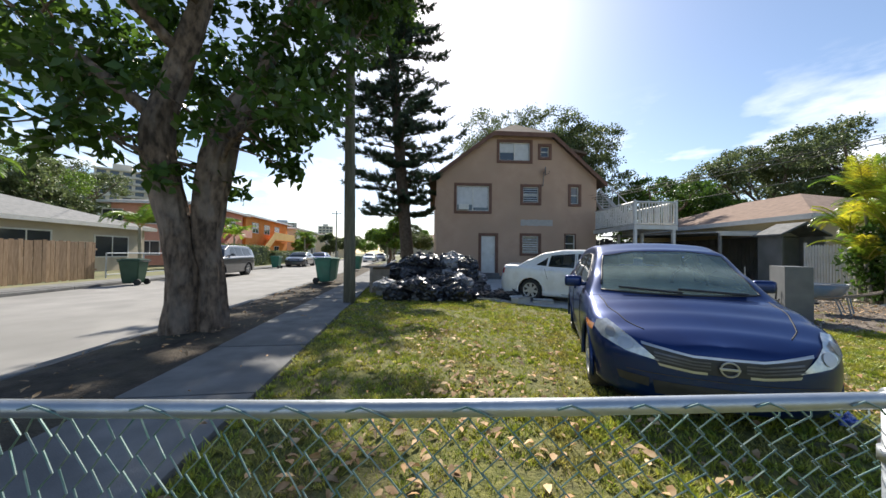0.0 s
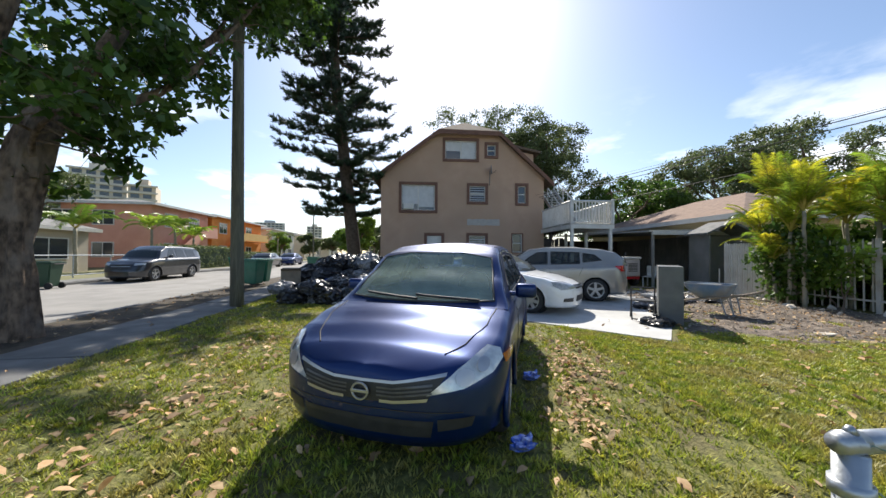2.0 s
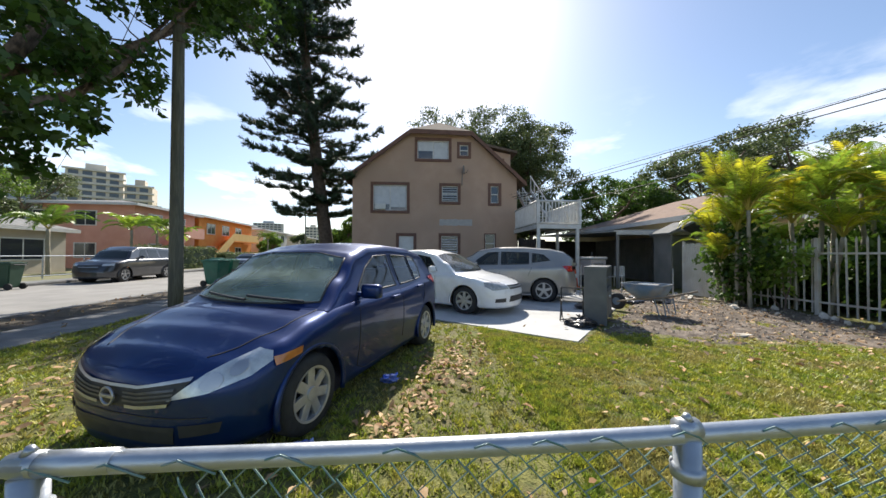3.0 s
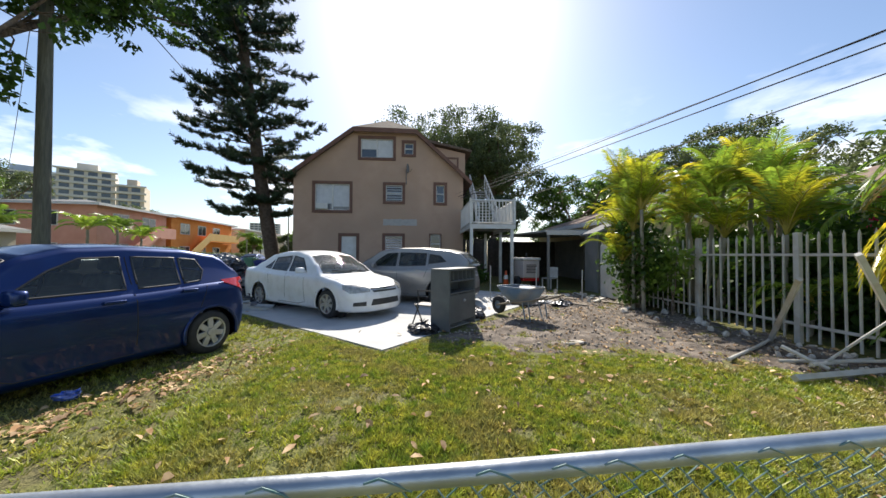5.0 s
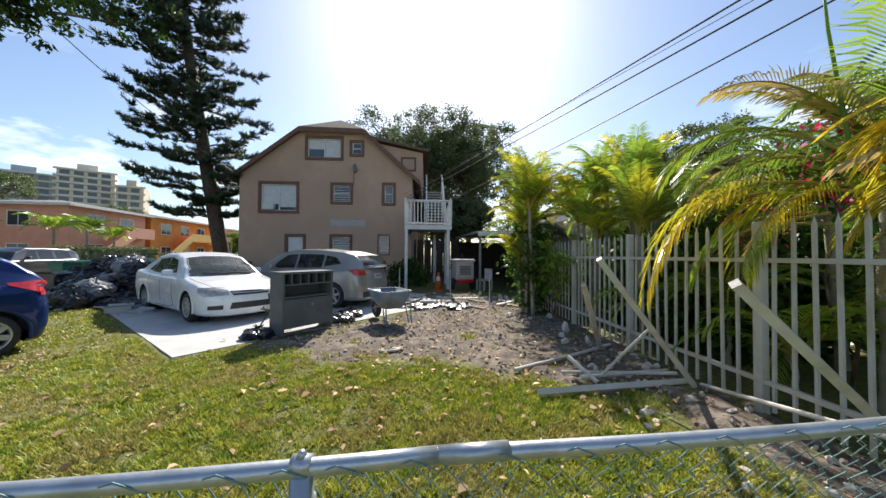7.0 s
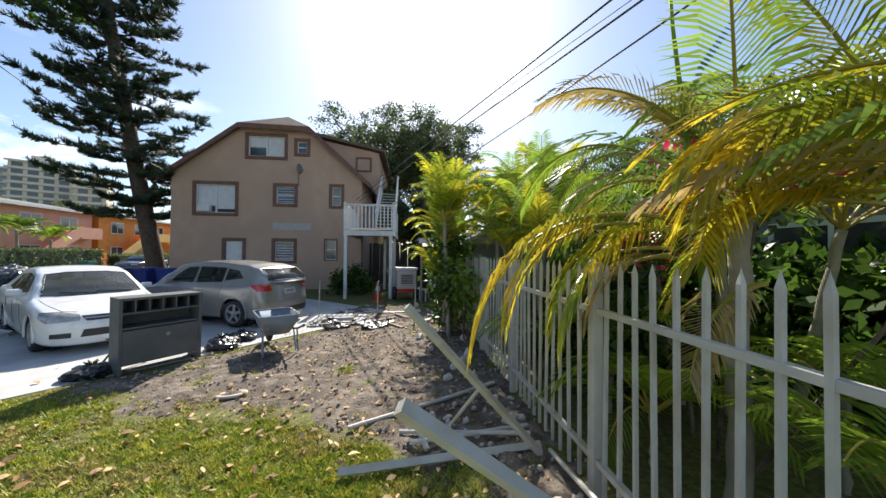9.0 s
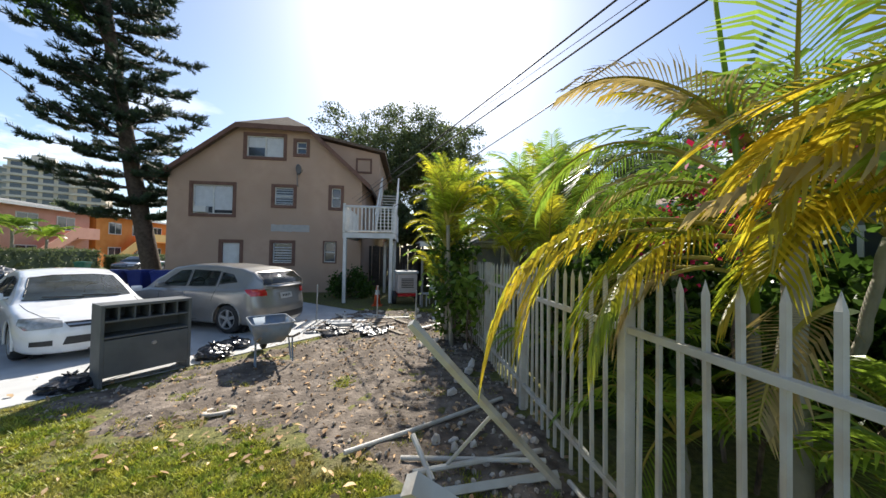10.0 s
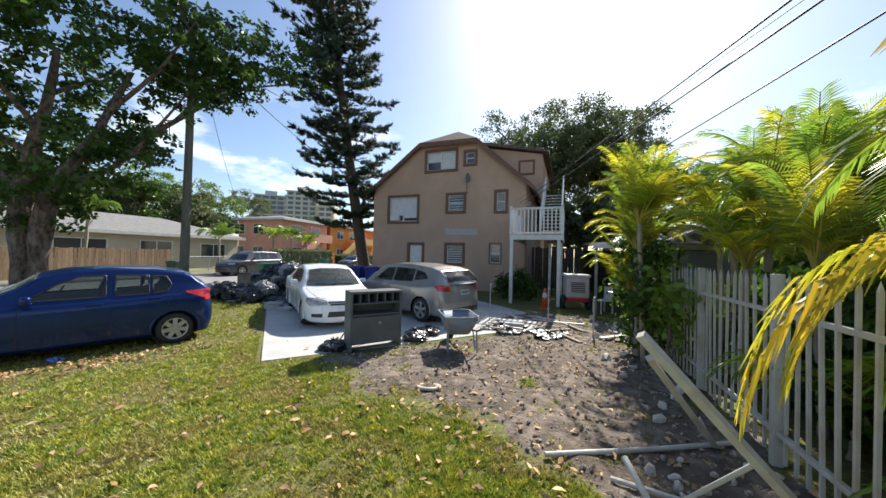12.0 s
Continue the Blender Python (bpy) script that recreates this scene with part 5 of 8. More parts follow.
low_house("neighbour_house", "low yellow bungalow with a worn brown hip roof", 15.6, 12.4, 25.0, 24.0, 2.95, 4.7, M_YELLOW, M_REDROOF, wins=(("x0", 14.5, 1.0, 15.7, 2.2),))
low_house("neighbour_house", "low tan bungalow with a grey roof behind palms", 17.0, 1.5, 26.0, 9.5, 2.9, 4.6, M_GREYWALL, M_REDROOF, wins=(("x0", 4.0, 1.0, 5.4, 2.2),))
M_PLANK_SHADE = material("dark_old_planks", (0.07, 0.058, 0.046), (0.11, 0.09, 0.075), 7, 0.9, vary=0.2)
cp = thing("carport", "open carport with a flat grey sheet roof on posts", "carport")
b = bm_new()
prism(b, [(11.4, 12.2, 2.22), (15.5, 12.0, 2.3), (15.5, 21.0, 2.5), (11.4, 21.0, 2.5)], (0, 0, 0.07))
part("roof_sheet", b, material("grey_sheet_roof", (0.3, 0.31, 0.31), (0.4, 0.4, 0.39), 3, 0.6, bump=0.2), cp)
part("edge_beam", box(bm_new(), (11.4, 12.0, 2.1), (15.5, 12.06, 2.24), 0.005), M_FASCIA, cp)
for x in (11.5, 13.4, 15.3):
    part("post", box(bm_new(), (x - 0.04, 12.1, 0), (x + 0.04, 12.18, 2.2)), M_GREYWALL, cp)
b = bm_new()
for i in range(26):
    box(b, (11.45 + i * 0.155, 20.6, 0), (11.45 + i * 0.155 + 0.156, 20.64 + 0.01 * (i % 2), 2.2))
bmesh.ops.remove_doubles(b, verts=b.verts[:], dist=0.02)
part("back_boarding", b, material("dark_weathered_boards", (0.06, 0.05, 0.042), (0.1, 0.085, 0.07), 7, 0.9), cp)
sbm = link_mesh("side_board", box(bm_new(), (0, 0, 0), (0.04, 0.17, 2.2)), M_GREYWALL)
for i in range(44):
    o = new("side_board", sbm)
    o.parent = cp
    o.matrix_basis = pose(15.35, 12.2 + i * 0.19, 0)
# boards added to close the gap; under-balcony shade is put into their dark colour
bw = thing("shade_boarding", "added board fence, coloured dark for the shade behind the balcony", "fence")
bwm = link_mesh("board", box(bm_new(), (-0.07, -0.015, 0), (0.07, 0.015, 2.3), 0.004), M_PLANK_SHADE)
for i in range(19):
    o = new("board", bwm)
    o.parent = bw
    o.matrix_basis = pose(8.85 + i * 0.146, 19.6, RNG.uniform(-0.05, 0.05), 0, RNG.uniform(-0.6, 0.6), 0)
# small ridge-roofed shed in front of the carport
sh = thing("garden_shed", "small weathered grey shed with a ridge roof", "shed")
b = bm_new()
prism(b, [(12.7, 11.0, 2.05), (13.7, 11.0, 2.5), (14.7, 11.0, 2.05), (14.7, 11.0, 2.12), (13.7, 11.0, 2.58), (12.7, 11.0, 2.12)], (0, 1.0, 0))
part("roof", b, M_GREYROOF, sh)
for lo, hi in (((12.85, 11.1, 0), (12.92, 11.95, 2.06)), ((14.48, 11.1, 0), (14.55, 11.95, 2.06)), ((12.92, 11.88, 0), (14.48, 11.95, 2.06))):
    part("wall", box(bm_new(), lo, hi), M_GREYWALL, sh)

# ---- across the street ----
M_PINK = material("peach_pink_stucco", (0.66, 0.33, 0.24), (0.72, 0.38, 0.28), 1.5, 0.92, bump=0.25)
M_ORANGE = material("orange_stucco", (0.74, 0.26, 0.05), (0.8, 0.32, 0.08), 1.5, 0.92, bump=0.25)
M_OCHRE = material("ochre_stucco", (0.66, 0.42, 0.14), (0.7, 0.46, 0.18), 1.5, 0.92, bump=0.25)
M_BEIGE = material("beige_stucco", (0.52, 0.45, 0.36), (0.58, 0.51, 0.41), 1.5, 0.92, bump=0.25)
M_CREAM = material("cream_concrete", (0.62, 0.58, 0.5), (0.68, 0.64, 0.56), 0.2, 0.9)
M_PLANK = material("weathered_brown_planks", (0.26, 0.17, 0.1), (0.36, 0.25, 0.16), 6, 0.9, bump=0.4, vary=0.2, stretch=(3, 3, 0.5))
low_house("bungalow", "low beige bungalow with a shallow grey roof", -27, 5.0, -18, 24.6, 2.75, 4.3, M_BEIGE, M_GREYROOF, STREET,
          wins=(("x1", 7.0, 0.9, 9.0, 2.1), ("x1", 12.0, 0.9, 14.5, 2.2), ("x1", 16.5, 0.9, 18.6, 2.2), ("x1", 21.0, 0.9, 23.2, 2.1)))


def flats(name, label, a0, b0, a1, b1, h, mat, roof_mat, stair_=True, mat2=None):
    e = low_house(name, label, a0, b0, a1, b1, h, h + 0.7, mat, roof_mat, STREET, along="y", over=0.6,
                  wins=[("x1", b0 + 1.6 + 3.4 * i, z, b0 + 3.2 + 3.4 * i, z + 1.15) for i in range(int((b1 - b0) / 3.4)) for z in (0.95, 3.7)] +
                       [("y0", a1 - 4.4, z, a1 - 2.9, z + 1.15) for z in (0.95, 3.7)] + [("y0", a1 - 7.4, z, a1 - 5.9, z + 1.15) for z in (0.95, 3.7)])
    if stair_:
        b = bm_new()
        for i in range(16):
            box(b, (a1 + 0.1, b0 + 1.0 + i * 0.28, 0.0 + 0.18 * i), (a1 + 1.2, b0 + 1.28 + i * 0.28, 0.18 * (i + 1)))
        part("outside_steps", b, mat, e)
        b = bm_new()
        prism(b, [(a1 + 1.2, b0 + 1.0, 0.2), (a1 + 1.2, b0 + 5.5, 3.0), (a1 + 1.2, b0 + 5.5, 4.0), (a1 + 1.2, b0 + 1.0, 1.2)], (0.1, 0, 0))
        part("stair_wall", b, mat2 or mat, e)
        part("walkway", box(bm_new(), (a1 + 0.06, b0 + 5.5, 2.85), (a1 + 1.3, b1 - 0.5, 3.0)), mat, e)
        part("walkway_wall", box(bm_new(), (a1 + 1.2, b0 + 5.5, 3.0), (a1 + 1.3, b1 - 0.5, 3.95)), mat2 or mat, e)
    return e


flats("apartment_building", "two-storey peach pink apartment building with outside stair", -25.3, 30.9, -18.5, 39.2, 5.5, M_PINK, M_GREYROOF)
flats("apartment_building", "two-storey bright orange apartment building with ochre front", -28, 40.0, -18.5, 53.5, 5.6, M_ORANGE, M_REDROOF, mat2=M_OCHRE)
flats("apartment_building", "pale two-storey apartment building further down the street", -28, 58, -18.5, 70, 5.4, M_CREAM, M_GREYROOF, False)
flats("apartment_building", "white two-storey building far down the street", -27, 76, -18, 92, 5.4, M_BEIGE, M_REDROOF, False)
low_house("bungalow", "distant pale bungalow with a brown roof", -26, 98, -17, 112, 3.0, 4.8, M_CREAM, M_REDROOF, STREET)
low_house("bungalow", "distant cream bungalow on the house side", 1.5, 48, 10, 60, 3.0, 4.6, M_CREAM, M_REDROOF, STREET)

wf = thing("board_fence", "weathered brown board fence along the far pavement", "fence")
wf.matrix_world = STREET
bd = link_mesh("board", box(bm_new(), (-0.012, -0.07, 0.02), (0.012, 0.07, 1.62), 0.004), M_PLANK)
for i in range(86):
    o = new("board", bd)
    o.parent = wf
    o.matrix_basis = pose(-13.5, 3.2 + i * 0.147, RNG.uniform(-0.03, 0.03), RNG.uniform(-0.8, 0.8), 0, 0)
for z in (0.4, 1.3):
    part("rail", box(bm_new(), (-13.57, 3.1, z - 0.04), (-13.515, 15.9, z + 0.04)), M_PLANK, wf)
pf = thing("pipe_fence", "low galvanised pipe fence along the far pavement", "fence")
pf.matrix_world = STREET
for i in range(5):
    part("post", tube(bm_new(), [(-13.4, 16.2 + i * 2.1, 0), (-13.4, 16.2 + i * 2.1, 1.15)], 0.03, 8), M_GALV, pf)
part("rail", tube(bm_new(), [(-13.4, 16.2, 1.13), (-13.4, 24.6, 1.13)], 0.025, 8), M_GALV, pf)
part("rail", tube(bm_new(), [(-13.4, 16.2, 0.15), (-13.4, 24.6, 0.15)], 0.02, 8), M_GALV, pf)


def tower(label, x, y, w, d, h, mat, rz, floors):
    e = thing("tower_block", label, "building", (x, y, 0), rz)
    part("wall", box(bm_new(), (-w / 2, -d / 2, 0), (w / 2, d / 2, h)), mat, e)
    fh = h / floors
    for i in range(floors):
        z = fh * i
        part("balcony_band", box(bm_new(), (-w / 2 - 0.8, -d / 2 - 1.2, z + fh * 0.72), (w / 2 + 0.8, -d / 2 - 0.02, z + fh * 0.95)), M_CREAM, e)
    b = bm_new()
    for i in range(floors):
        for k in range(int(w / 4)):
            box(b, (-w / 2 + 0.8 + k * 4, -d / 2 - 0.06, fh * i + fh * 0.1), (-w / 2 + 3.6 + k * 4, -d / 2 - 0.02, fh * i + fh * 0.66))
    tagged(part("window", b, M_GLASS, e), kind="stuff")
    part("roof_plant", box(bm_new(), (-w / 5, -d / 4, h), (w / 6, d / 4, h + 3)), mat, e)
    return e


tower("cream high-rise block with stacked balconies", -141, 150, 17, 14, 37, M_CREAM, 38, 13)
tower("grey-blue high-rise block beyond the trees", -163, 146, 18, 16, 35, material("blue_grey_concrete", (0.4, 0.45, 0.5), None, 0.2, 0.8), 45, 12)
tower("pale high-rise block on the skyline", -124, 152, 9, 12, 31, M_BEIGE, 30, 10)
tower("distant pale tower beyond the street", -175, 380, 30, 20, 36, material("hazy_concrete", (0.5, 0.52, 0.55), None, 0.2, 0.9), 20, 14)
tower("distant pale tower beyond the street", -128, 390, 16, 20, 33, M_CREAM, 15, 10)
tower("distant pale tower beyond the street", -48, 400, 20, 20, 32, M_CREAM, 5, 10)
utility_pole((9.6, 35.0, 0), 8.2, 0.15, label="tall wooden utility pole behind the oak")
for end, far, sag, r in (((8.5, 16.38, 4.3), (19.3, -12, 4.85), 0.05, 0.013), ((8.62, 16.38, 4.22), (19.5, -12, 4.78), 0.1, 0.013), ((8.3, 16.38, 4.4), (20.4, -12, 5.0), 0.05, 0.005), ((10.46, 13.03, 3.6), (18.4, -12, 5.3), 0.3, 0.011)):
    cable("black overhead service cable strung to the house", end, far, sag, r)

# ---- plants ----
M_LEAF = material("dark_green_leaves", (0.045, 0.1, 0.014), (0.1, 0.175, 0.026), 1.2, 0.36, trans=0.5, vary=0.35, island=True)
M_NEEDLE = material("dark_pine_needles", (0.022, 0.045, 0.018), (0.04, 0.07, 0.026), 1.0, 0.6, trans=0.15, vary=0.3, island=True)
M_FARLEAF = material("mixed_tree_leaves", (0.09, 0.125, 0.045), (0.17, 0.205, 0.08), 0.5, 0.5, trans=0.4, vary=0.35, island=True)
M_BRIGHTLEAF = material("fresh_green_leaves", (0.11, 0.2, 0.025), (0.2, 0.3, 0.04), 0.8, 0.45, trans=0.4, vary=0.3, island=True)
M_PALM = material("yellow_green_palm_leaf", (0.32, 0.4, 0.03), (0.66, 0.54, 0.035), 1.5, 0.3, trans=0.6, vary=0.4, island=True, c3=(0.12, 0.22, 0.025), c3_scale=1.1, c3_amount=0.85)
M_PALMGOLD = material("golden_palm_leaf", (0.36, 0.37, 0.03), (0.74, 0.5, 0.03), 2.2, 0.2, trans=0.56, vary=0.35, island=True, c3=(0.2, 0.33, 0.03), c3_scale=1.6, c3_amount=0.75)
M_PALMDARK = material("green_palm_leaf", (0.18, 0.31, 0.035), (0.34, 0.44, 0.05), 1.0, 0.3, trans=0.55, vary=0.3, island=True)
M_PALMDRY = material("dry_brown_palm_leaf", (0.34, 0.25, 0.08), (0.6, 0.47, 0.2), 2.0, 0.28, trans=0.4, vary=0.35, island=True)
M_STALK = material("yellow_palm_stalk", (0.3, 0.26, 0.04), (0.38, 0.3, 0.05), 4, 0.5)
M_PALMTRUNK = material("ringed_palm_trunk", (0.26, 0.24, 0.18), (0.36, 0.32, 0.24), 6, 0.8, bump=0.4)
M_FLOWER = material("magenta_bracts", (0.62, 0.02, 0.1), (0.75, 0.05, 0.2), 3, 0.6, trans=0.35, vary=0.25, island=True)


def quads(name, V, mat, parent, label="", kind="stuff"):
    """One mesh from an array of n x k x 3 corner points (n separate leaves with k corners)."""
    n, k, _ = V.shape
    me = bpy.data.meshes.new(name)
    me.vertices.add(n * k)
    me.vertices.foreach_set("co", V.reshape(-1).astype(np.float32))
    me.loops.add(n * k)
    me.loops.foreach_set("vertex_index", np.arange(n * k, dtype=np.int32))
    me.polygons.add(n)
    me.polygons.foreach_set("loop_start", np.arange(0, n * k, k, dtype=np.int32))
    me.update(calc_edges=True)
    me.materials.append(mat)
    ob = new(name, me)
    if parent is not None:
        ob.parent = parent
    return tagged(ob, label, kind=kind)


def leaves(centres, per, spread, length, width, rng, droop=0.3, flat=1.0):
    """Leaf corner points: rosettes of pointed leaves round each twig end."""
    c = np.repeat(np.asarray(centres), per, axis=0)
    n = len(c)
    c = c + rng.normal(0, 1, (n, 3)) * np.array([spread, spread, spread * flat])
    d = rng.normal(0, 1, (n, 3))
    d[:, 2] -= droop
    d /= np.linalg.norm(d, axis=1)[:, None]
    s = np.cross(d, rng.normal(0, 1, (n, 3)))
    s /= np.linalg.norm(s, axis=1)[:, None] + 1e-6
    L = length * rng.uniform(0.6, 1.25, (n, 1))
    W = width * rng.uniform(0.7, 1.2, (n, 1))
    up = np.cross(s, d) * L * 0.12
    return np.stack([c, c + d * L * 0.45 + s * W + up, c + d * L, c + d * L * 0.45 - s * W + up], axis=1)


def blob_points(rng, centres, n, shell=0.55):
    """Twig ends spread through a number of uneven lobes, denser near their skins."""
    out = []
    vol = np.array([c[3] * c[4] * c[5] for c in centres]) ** 0.8
    vol = vol / vol.sum()
    for c, f in zip(centres, vol):
        k = max(3, int(n * f))
        d = rng.normal(0, 1, (k, 3))
        d /= np.linalg.norm(d, axis=1)[:, None]
        r = (shell + (1 - shell) * rng.uniform(0, 1, (k, 1)) ** 0.5) * rng.uniform(0.8, 1.1, (k, 1))
        out.append(np.array(c[:3]) + d * r * np.array(c[3:]))
    return np.concatenate(out)


def clumps(rng, lobes_, per_area, r0):
    """Tufts of twigs over the skins of uneven lobes: centre and radius of each."""
    out = []
    for c in lobes_:
        k = max(5, int(per_area * (c[3] * c[4] + c[3] * c[5] + c[4] * c[5]) / (r0 * r0)))
        d = rng.normal(0, 1, (k, 3))
        d[:, 2] += 0.25
        d /= np.linalg.norm(d, axis=1)[:, None]
        r = rng.uniform(0.62, 1.0, (k, 1)) ** 0.6
        p = np.array(c[:3]) + d * r * np.array(c[3:])
        out.append(np.concatenate([p, r0 * rng.uniform(0.55, 1.25, (k, 1))], axis=1))
    return np.concatenate(out)


def tuft_leaves(tufts, per, leaf, rng):
    c = np.repeat(tufts, per, axis=0)
    n = len(c)
    d = rng.normal(0, 1, (n, 3))
    d /= np.linalg.norm(d, axis=1)[:, None]
    r = c[:, 3:4] * rng.uniform(0, 1, (n, 1)) ** 0.5
    p = c[:, :3] + d * r * np.array([1.0, 1.0, 0.62])
    return leaves(p, 1, 0.0, leaf, leaf * 0.3, rng)


def limb(b, pts, r0, r1, seg=10):
    k = len(pts)
    tube(b, pts, [r0 + (r1 - r0) * i / (k - 1) for i in range(k)], seg)


def bent(a, c, k, wob, rng):
    a, c = Vector(a), Vector(c)
    out = []
    for i in range(k + 1):
        t = i / k
        q = a.lerp(c, t)
        if 0 < i < k:
            q += Vector((rng.uniform(-wob, wob), rng.uniform(-wob, wob), rng.uniform(-wob, wob) * 0.5))
        out.append(q)
    return out


# the large street tree, two stems grown together
tr = thing("street_tree", "large broadleaf street tree with two fused gnarled stems", "tree", (0, 0, 0))
rg_ = random.Random(3)
b = bm_new()


def stem(b, path, radii, seg=44, knots=0.27, seed=0.0):
    rings = []
    for i, (p, r) in enumerate(zip(path, radii)):
        p = Vector(p)
        ring = []
        for k in range(seg):
            a = 2 * math.pi * k / seg
            rr = r * (1 + knots * noise.noise(Vector((math.cos(a) * 1.6 + seed, math.sin(a) * 1.6, p.z * 0.55))) + 0.5 * knots * noise.noise(Vector((math.cos(a) * 4, math.sin(a) * 4 + seed, p.z * 2.2))) - 0.55 * knots * (1 - abs(noise.noise(Vector((math.cos(a) * 3.2, math.sin(a) * 3.2 + seed, p.z * 0.7))))) ** 5)
            if p.z < 0.45:
                rr *= 1 + (0.45 - p.z) * 0.6 * (0.55 + 0.45 * math.sin(a * 5 + seed))
            ring.append(b.verts.new((p.x + rr * math.cos(a), p.y + rr * math.sin(a), p.z)))
        rings.append(ring)
    for r0, r1 in zip(rings, rings[1:]):
        for k in range(seg):
            b.faces.new((r0[k], r0[(k + 1) % seg], r1[(k + 1) % seg], r1[k]))
    b.faces.new(rings[-1])


def spline(pts, n):
    out = []
    P = [Vector(p) for p in pts]
    P = [P[0] * 2 - P[1]] + P + [P[-1] * 2 - P[-2]]
    for i in range(1, len(P) - 2):
        for k in range(n):
            t = k / n
            a, b0, c, d = P[i - 1], P[i], P[i + 1], P[i + 2]
            out.append(0.5 * ((2 * b0) + (c - a) * t + (2 * a - 5 * b0 + 4 * c - d) * t * t + (3 * b0 - a - 3 * c + d) * t ** 3))
    out.append(P[-2])
    return out


TX, TY = -3.72, 5.15
pth = spline([(-3.9, TY - 0.05, -0.15), (-3.88, TY - 0.08, 0.8), (-3.93, TY - 0.1, 1.4), (-4.1, TY - 0.1, 2.2), (-4.27, TY - 0.05, 2.85), (-4.28, TY - 0.05, 3.3), (-4.13, TY, 3.9), (-3.98, TY + 0.05, 4.6), (-3.75, TY + 0.2, 5.8), (-3.55, TY + 0.3, 7.6)], 12)


def girth(tab, z):
    for (z0, r0), (z1, r1) in zip(tab, tab[1:]):
        if z <= z1:
            return r0 + (r1 - r0) * max(0.0, (z - z0) / (z1 - z0))
    return tab[-1][1]


stem(b, pth, [girth([(-0.2, 0.3), (0.8, 0.29), (1.4, 0.3), (2.4, 0.34), (3.1, 0.33), (3.7, 0.27), (4.6, 0.24), (7.6, 0.1)], p.z) * 0.7 for p in pth], seed=1.0)
part("stem", b, M_BARK, tr, smooth=True)
b = bm_new()
pth = spline([(-3.52, TY + 0.12, -0.15), (-3.55, TY + 0.14, 0.8), (-3.64, TY + 0.14, 1.4), (-3.62, TY + 0.2, 2.3), (-3.56, TY + 0.25, 3.0), (-3.4, TY + 0.4, 3.7), (-3.05, TY + 0.9, 5.0), (-2.6, TY + 1.6, 7.4)], 12)
stem(b, pth, [girth([(-0.2, 0.28), (0.8, 0.27), (1.4, 0.28), (2.4, 0.36), (3.0, 0.35), (3.8, 0.26), (5.0, 0.19), (7.4, 0.09)], p.z) * 0.7 for p in pth], seed=5.0)
part("stem", b, M_BARK, tr, smooth=True)
BOUGHS = [((TX - 0.55, TY - 0.05, 3.3), (TX - 1.5, TY - 0.3, 4.1), (TX - 3.0, TY - 0.2, 5.2), 0.11), ((TX - 0.5, TY, 3.3), (TX - 1.3, TY + 0.8, 3.9), (TX - 2.6, TY + 2.6, 5.4), 0.1),
         ((TX + 0.1, TY + 0.35, 2.5), (TX + 0.6, TY - 0.1, 3.0), (TX + 1.6, TY - 0.4, 3.5), 0.05), ((TX + 0.3, TY + 0.6, 3.6), (TX + 1.3, TY + 1.5, 4.6), (TX + 2.3, TY + 2.9, 7.6), 0.11),
         ((TX + 0.5, TY + 0.8, 4.4), (TX + 0.9, TY + 2.2, 5.4), (TX + 1.0, TY + 4.2, 8.4), 0.1), ((TX - 0.3, TY, 4.4), (TX - 1.0, TY - 1.2, 5.4), (TX - 1.8, TY - 2.4, 6.4), 0.09),
         ((TX - 0.2, TY + 0.1, 5.2), (TX + 0.6, TY - 1.0, 6.2), (TX + 1.6, TY - 2.0, 7.0), 0.08), ((TX, TY + 0.2, 6.2), (TX - 1.2, TY + 1.4, 7.4), (TX - 2.2, TY + 2.4, 8.4), 0.08),
         ((TX + 0.12, TY + 0.35, 2.6), (TX - 0.5, TY - 0.2, 2.7), (TX - 1.4, TY - 0.6, 3.1), 0.035), ((TX + 0.9, TY + 1.2, 6.0), (TX + 2.2, TY + 1.8, 7.4), (TX + 2.9, TY + 2.4, 9.2), 0.08), ((TX + 0.9, TY + 2.2, 5.6), (TX + 1.0, TY + 5.2, 8.6), (TX + 0.6, TY + 9.0, 10.9), 0.09)]
rng = np.random.default_rng(11)
twigs = []
for a, m_, c, r in BOUGHS:
    b = bm_new()
    pts = spline([a, m_, c], 6)
    limb(b, pts, r, 0.02, 9)
    for i in range(5, len(pts)):
        for _ in range(2):
            e_ = pts[i] + Vector((rg_.uniform(-0.9, 0.9), rg_.uniform(-0.9, 0.9), rg_.uniform(-0.5, 0.7)))
            limb(b, bent(pts[i], e_, 3, 0.08, rg_), 0.022, 0.006, 5)
            twigs.append(tuple(e_))
    part("limb", b, M_BARK, tr, smooth=True)
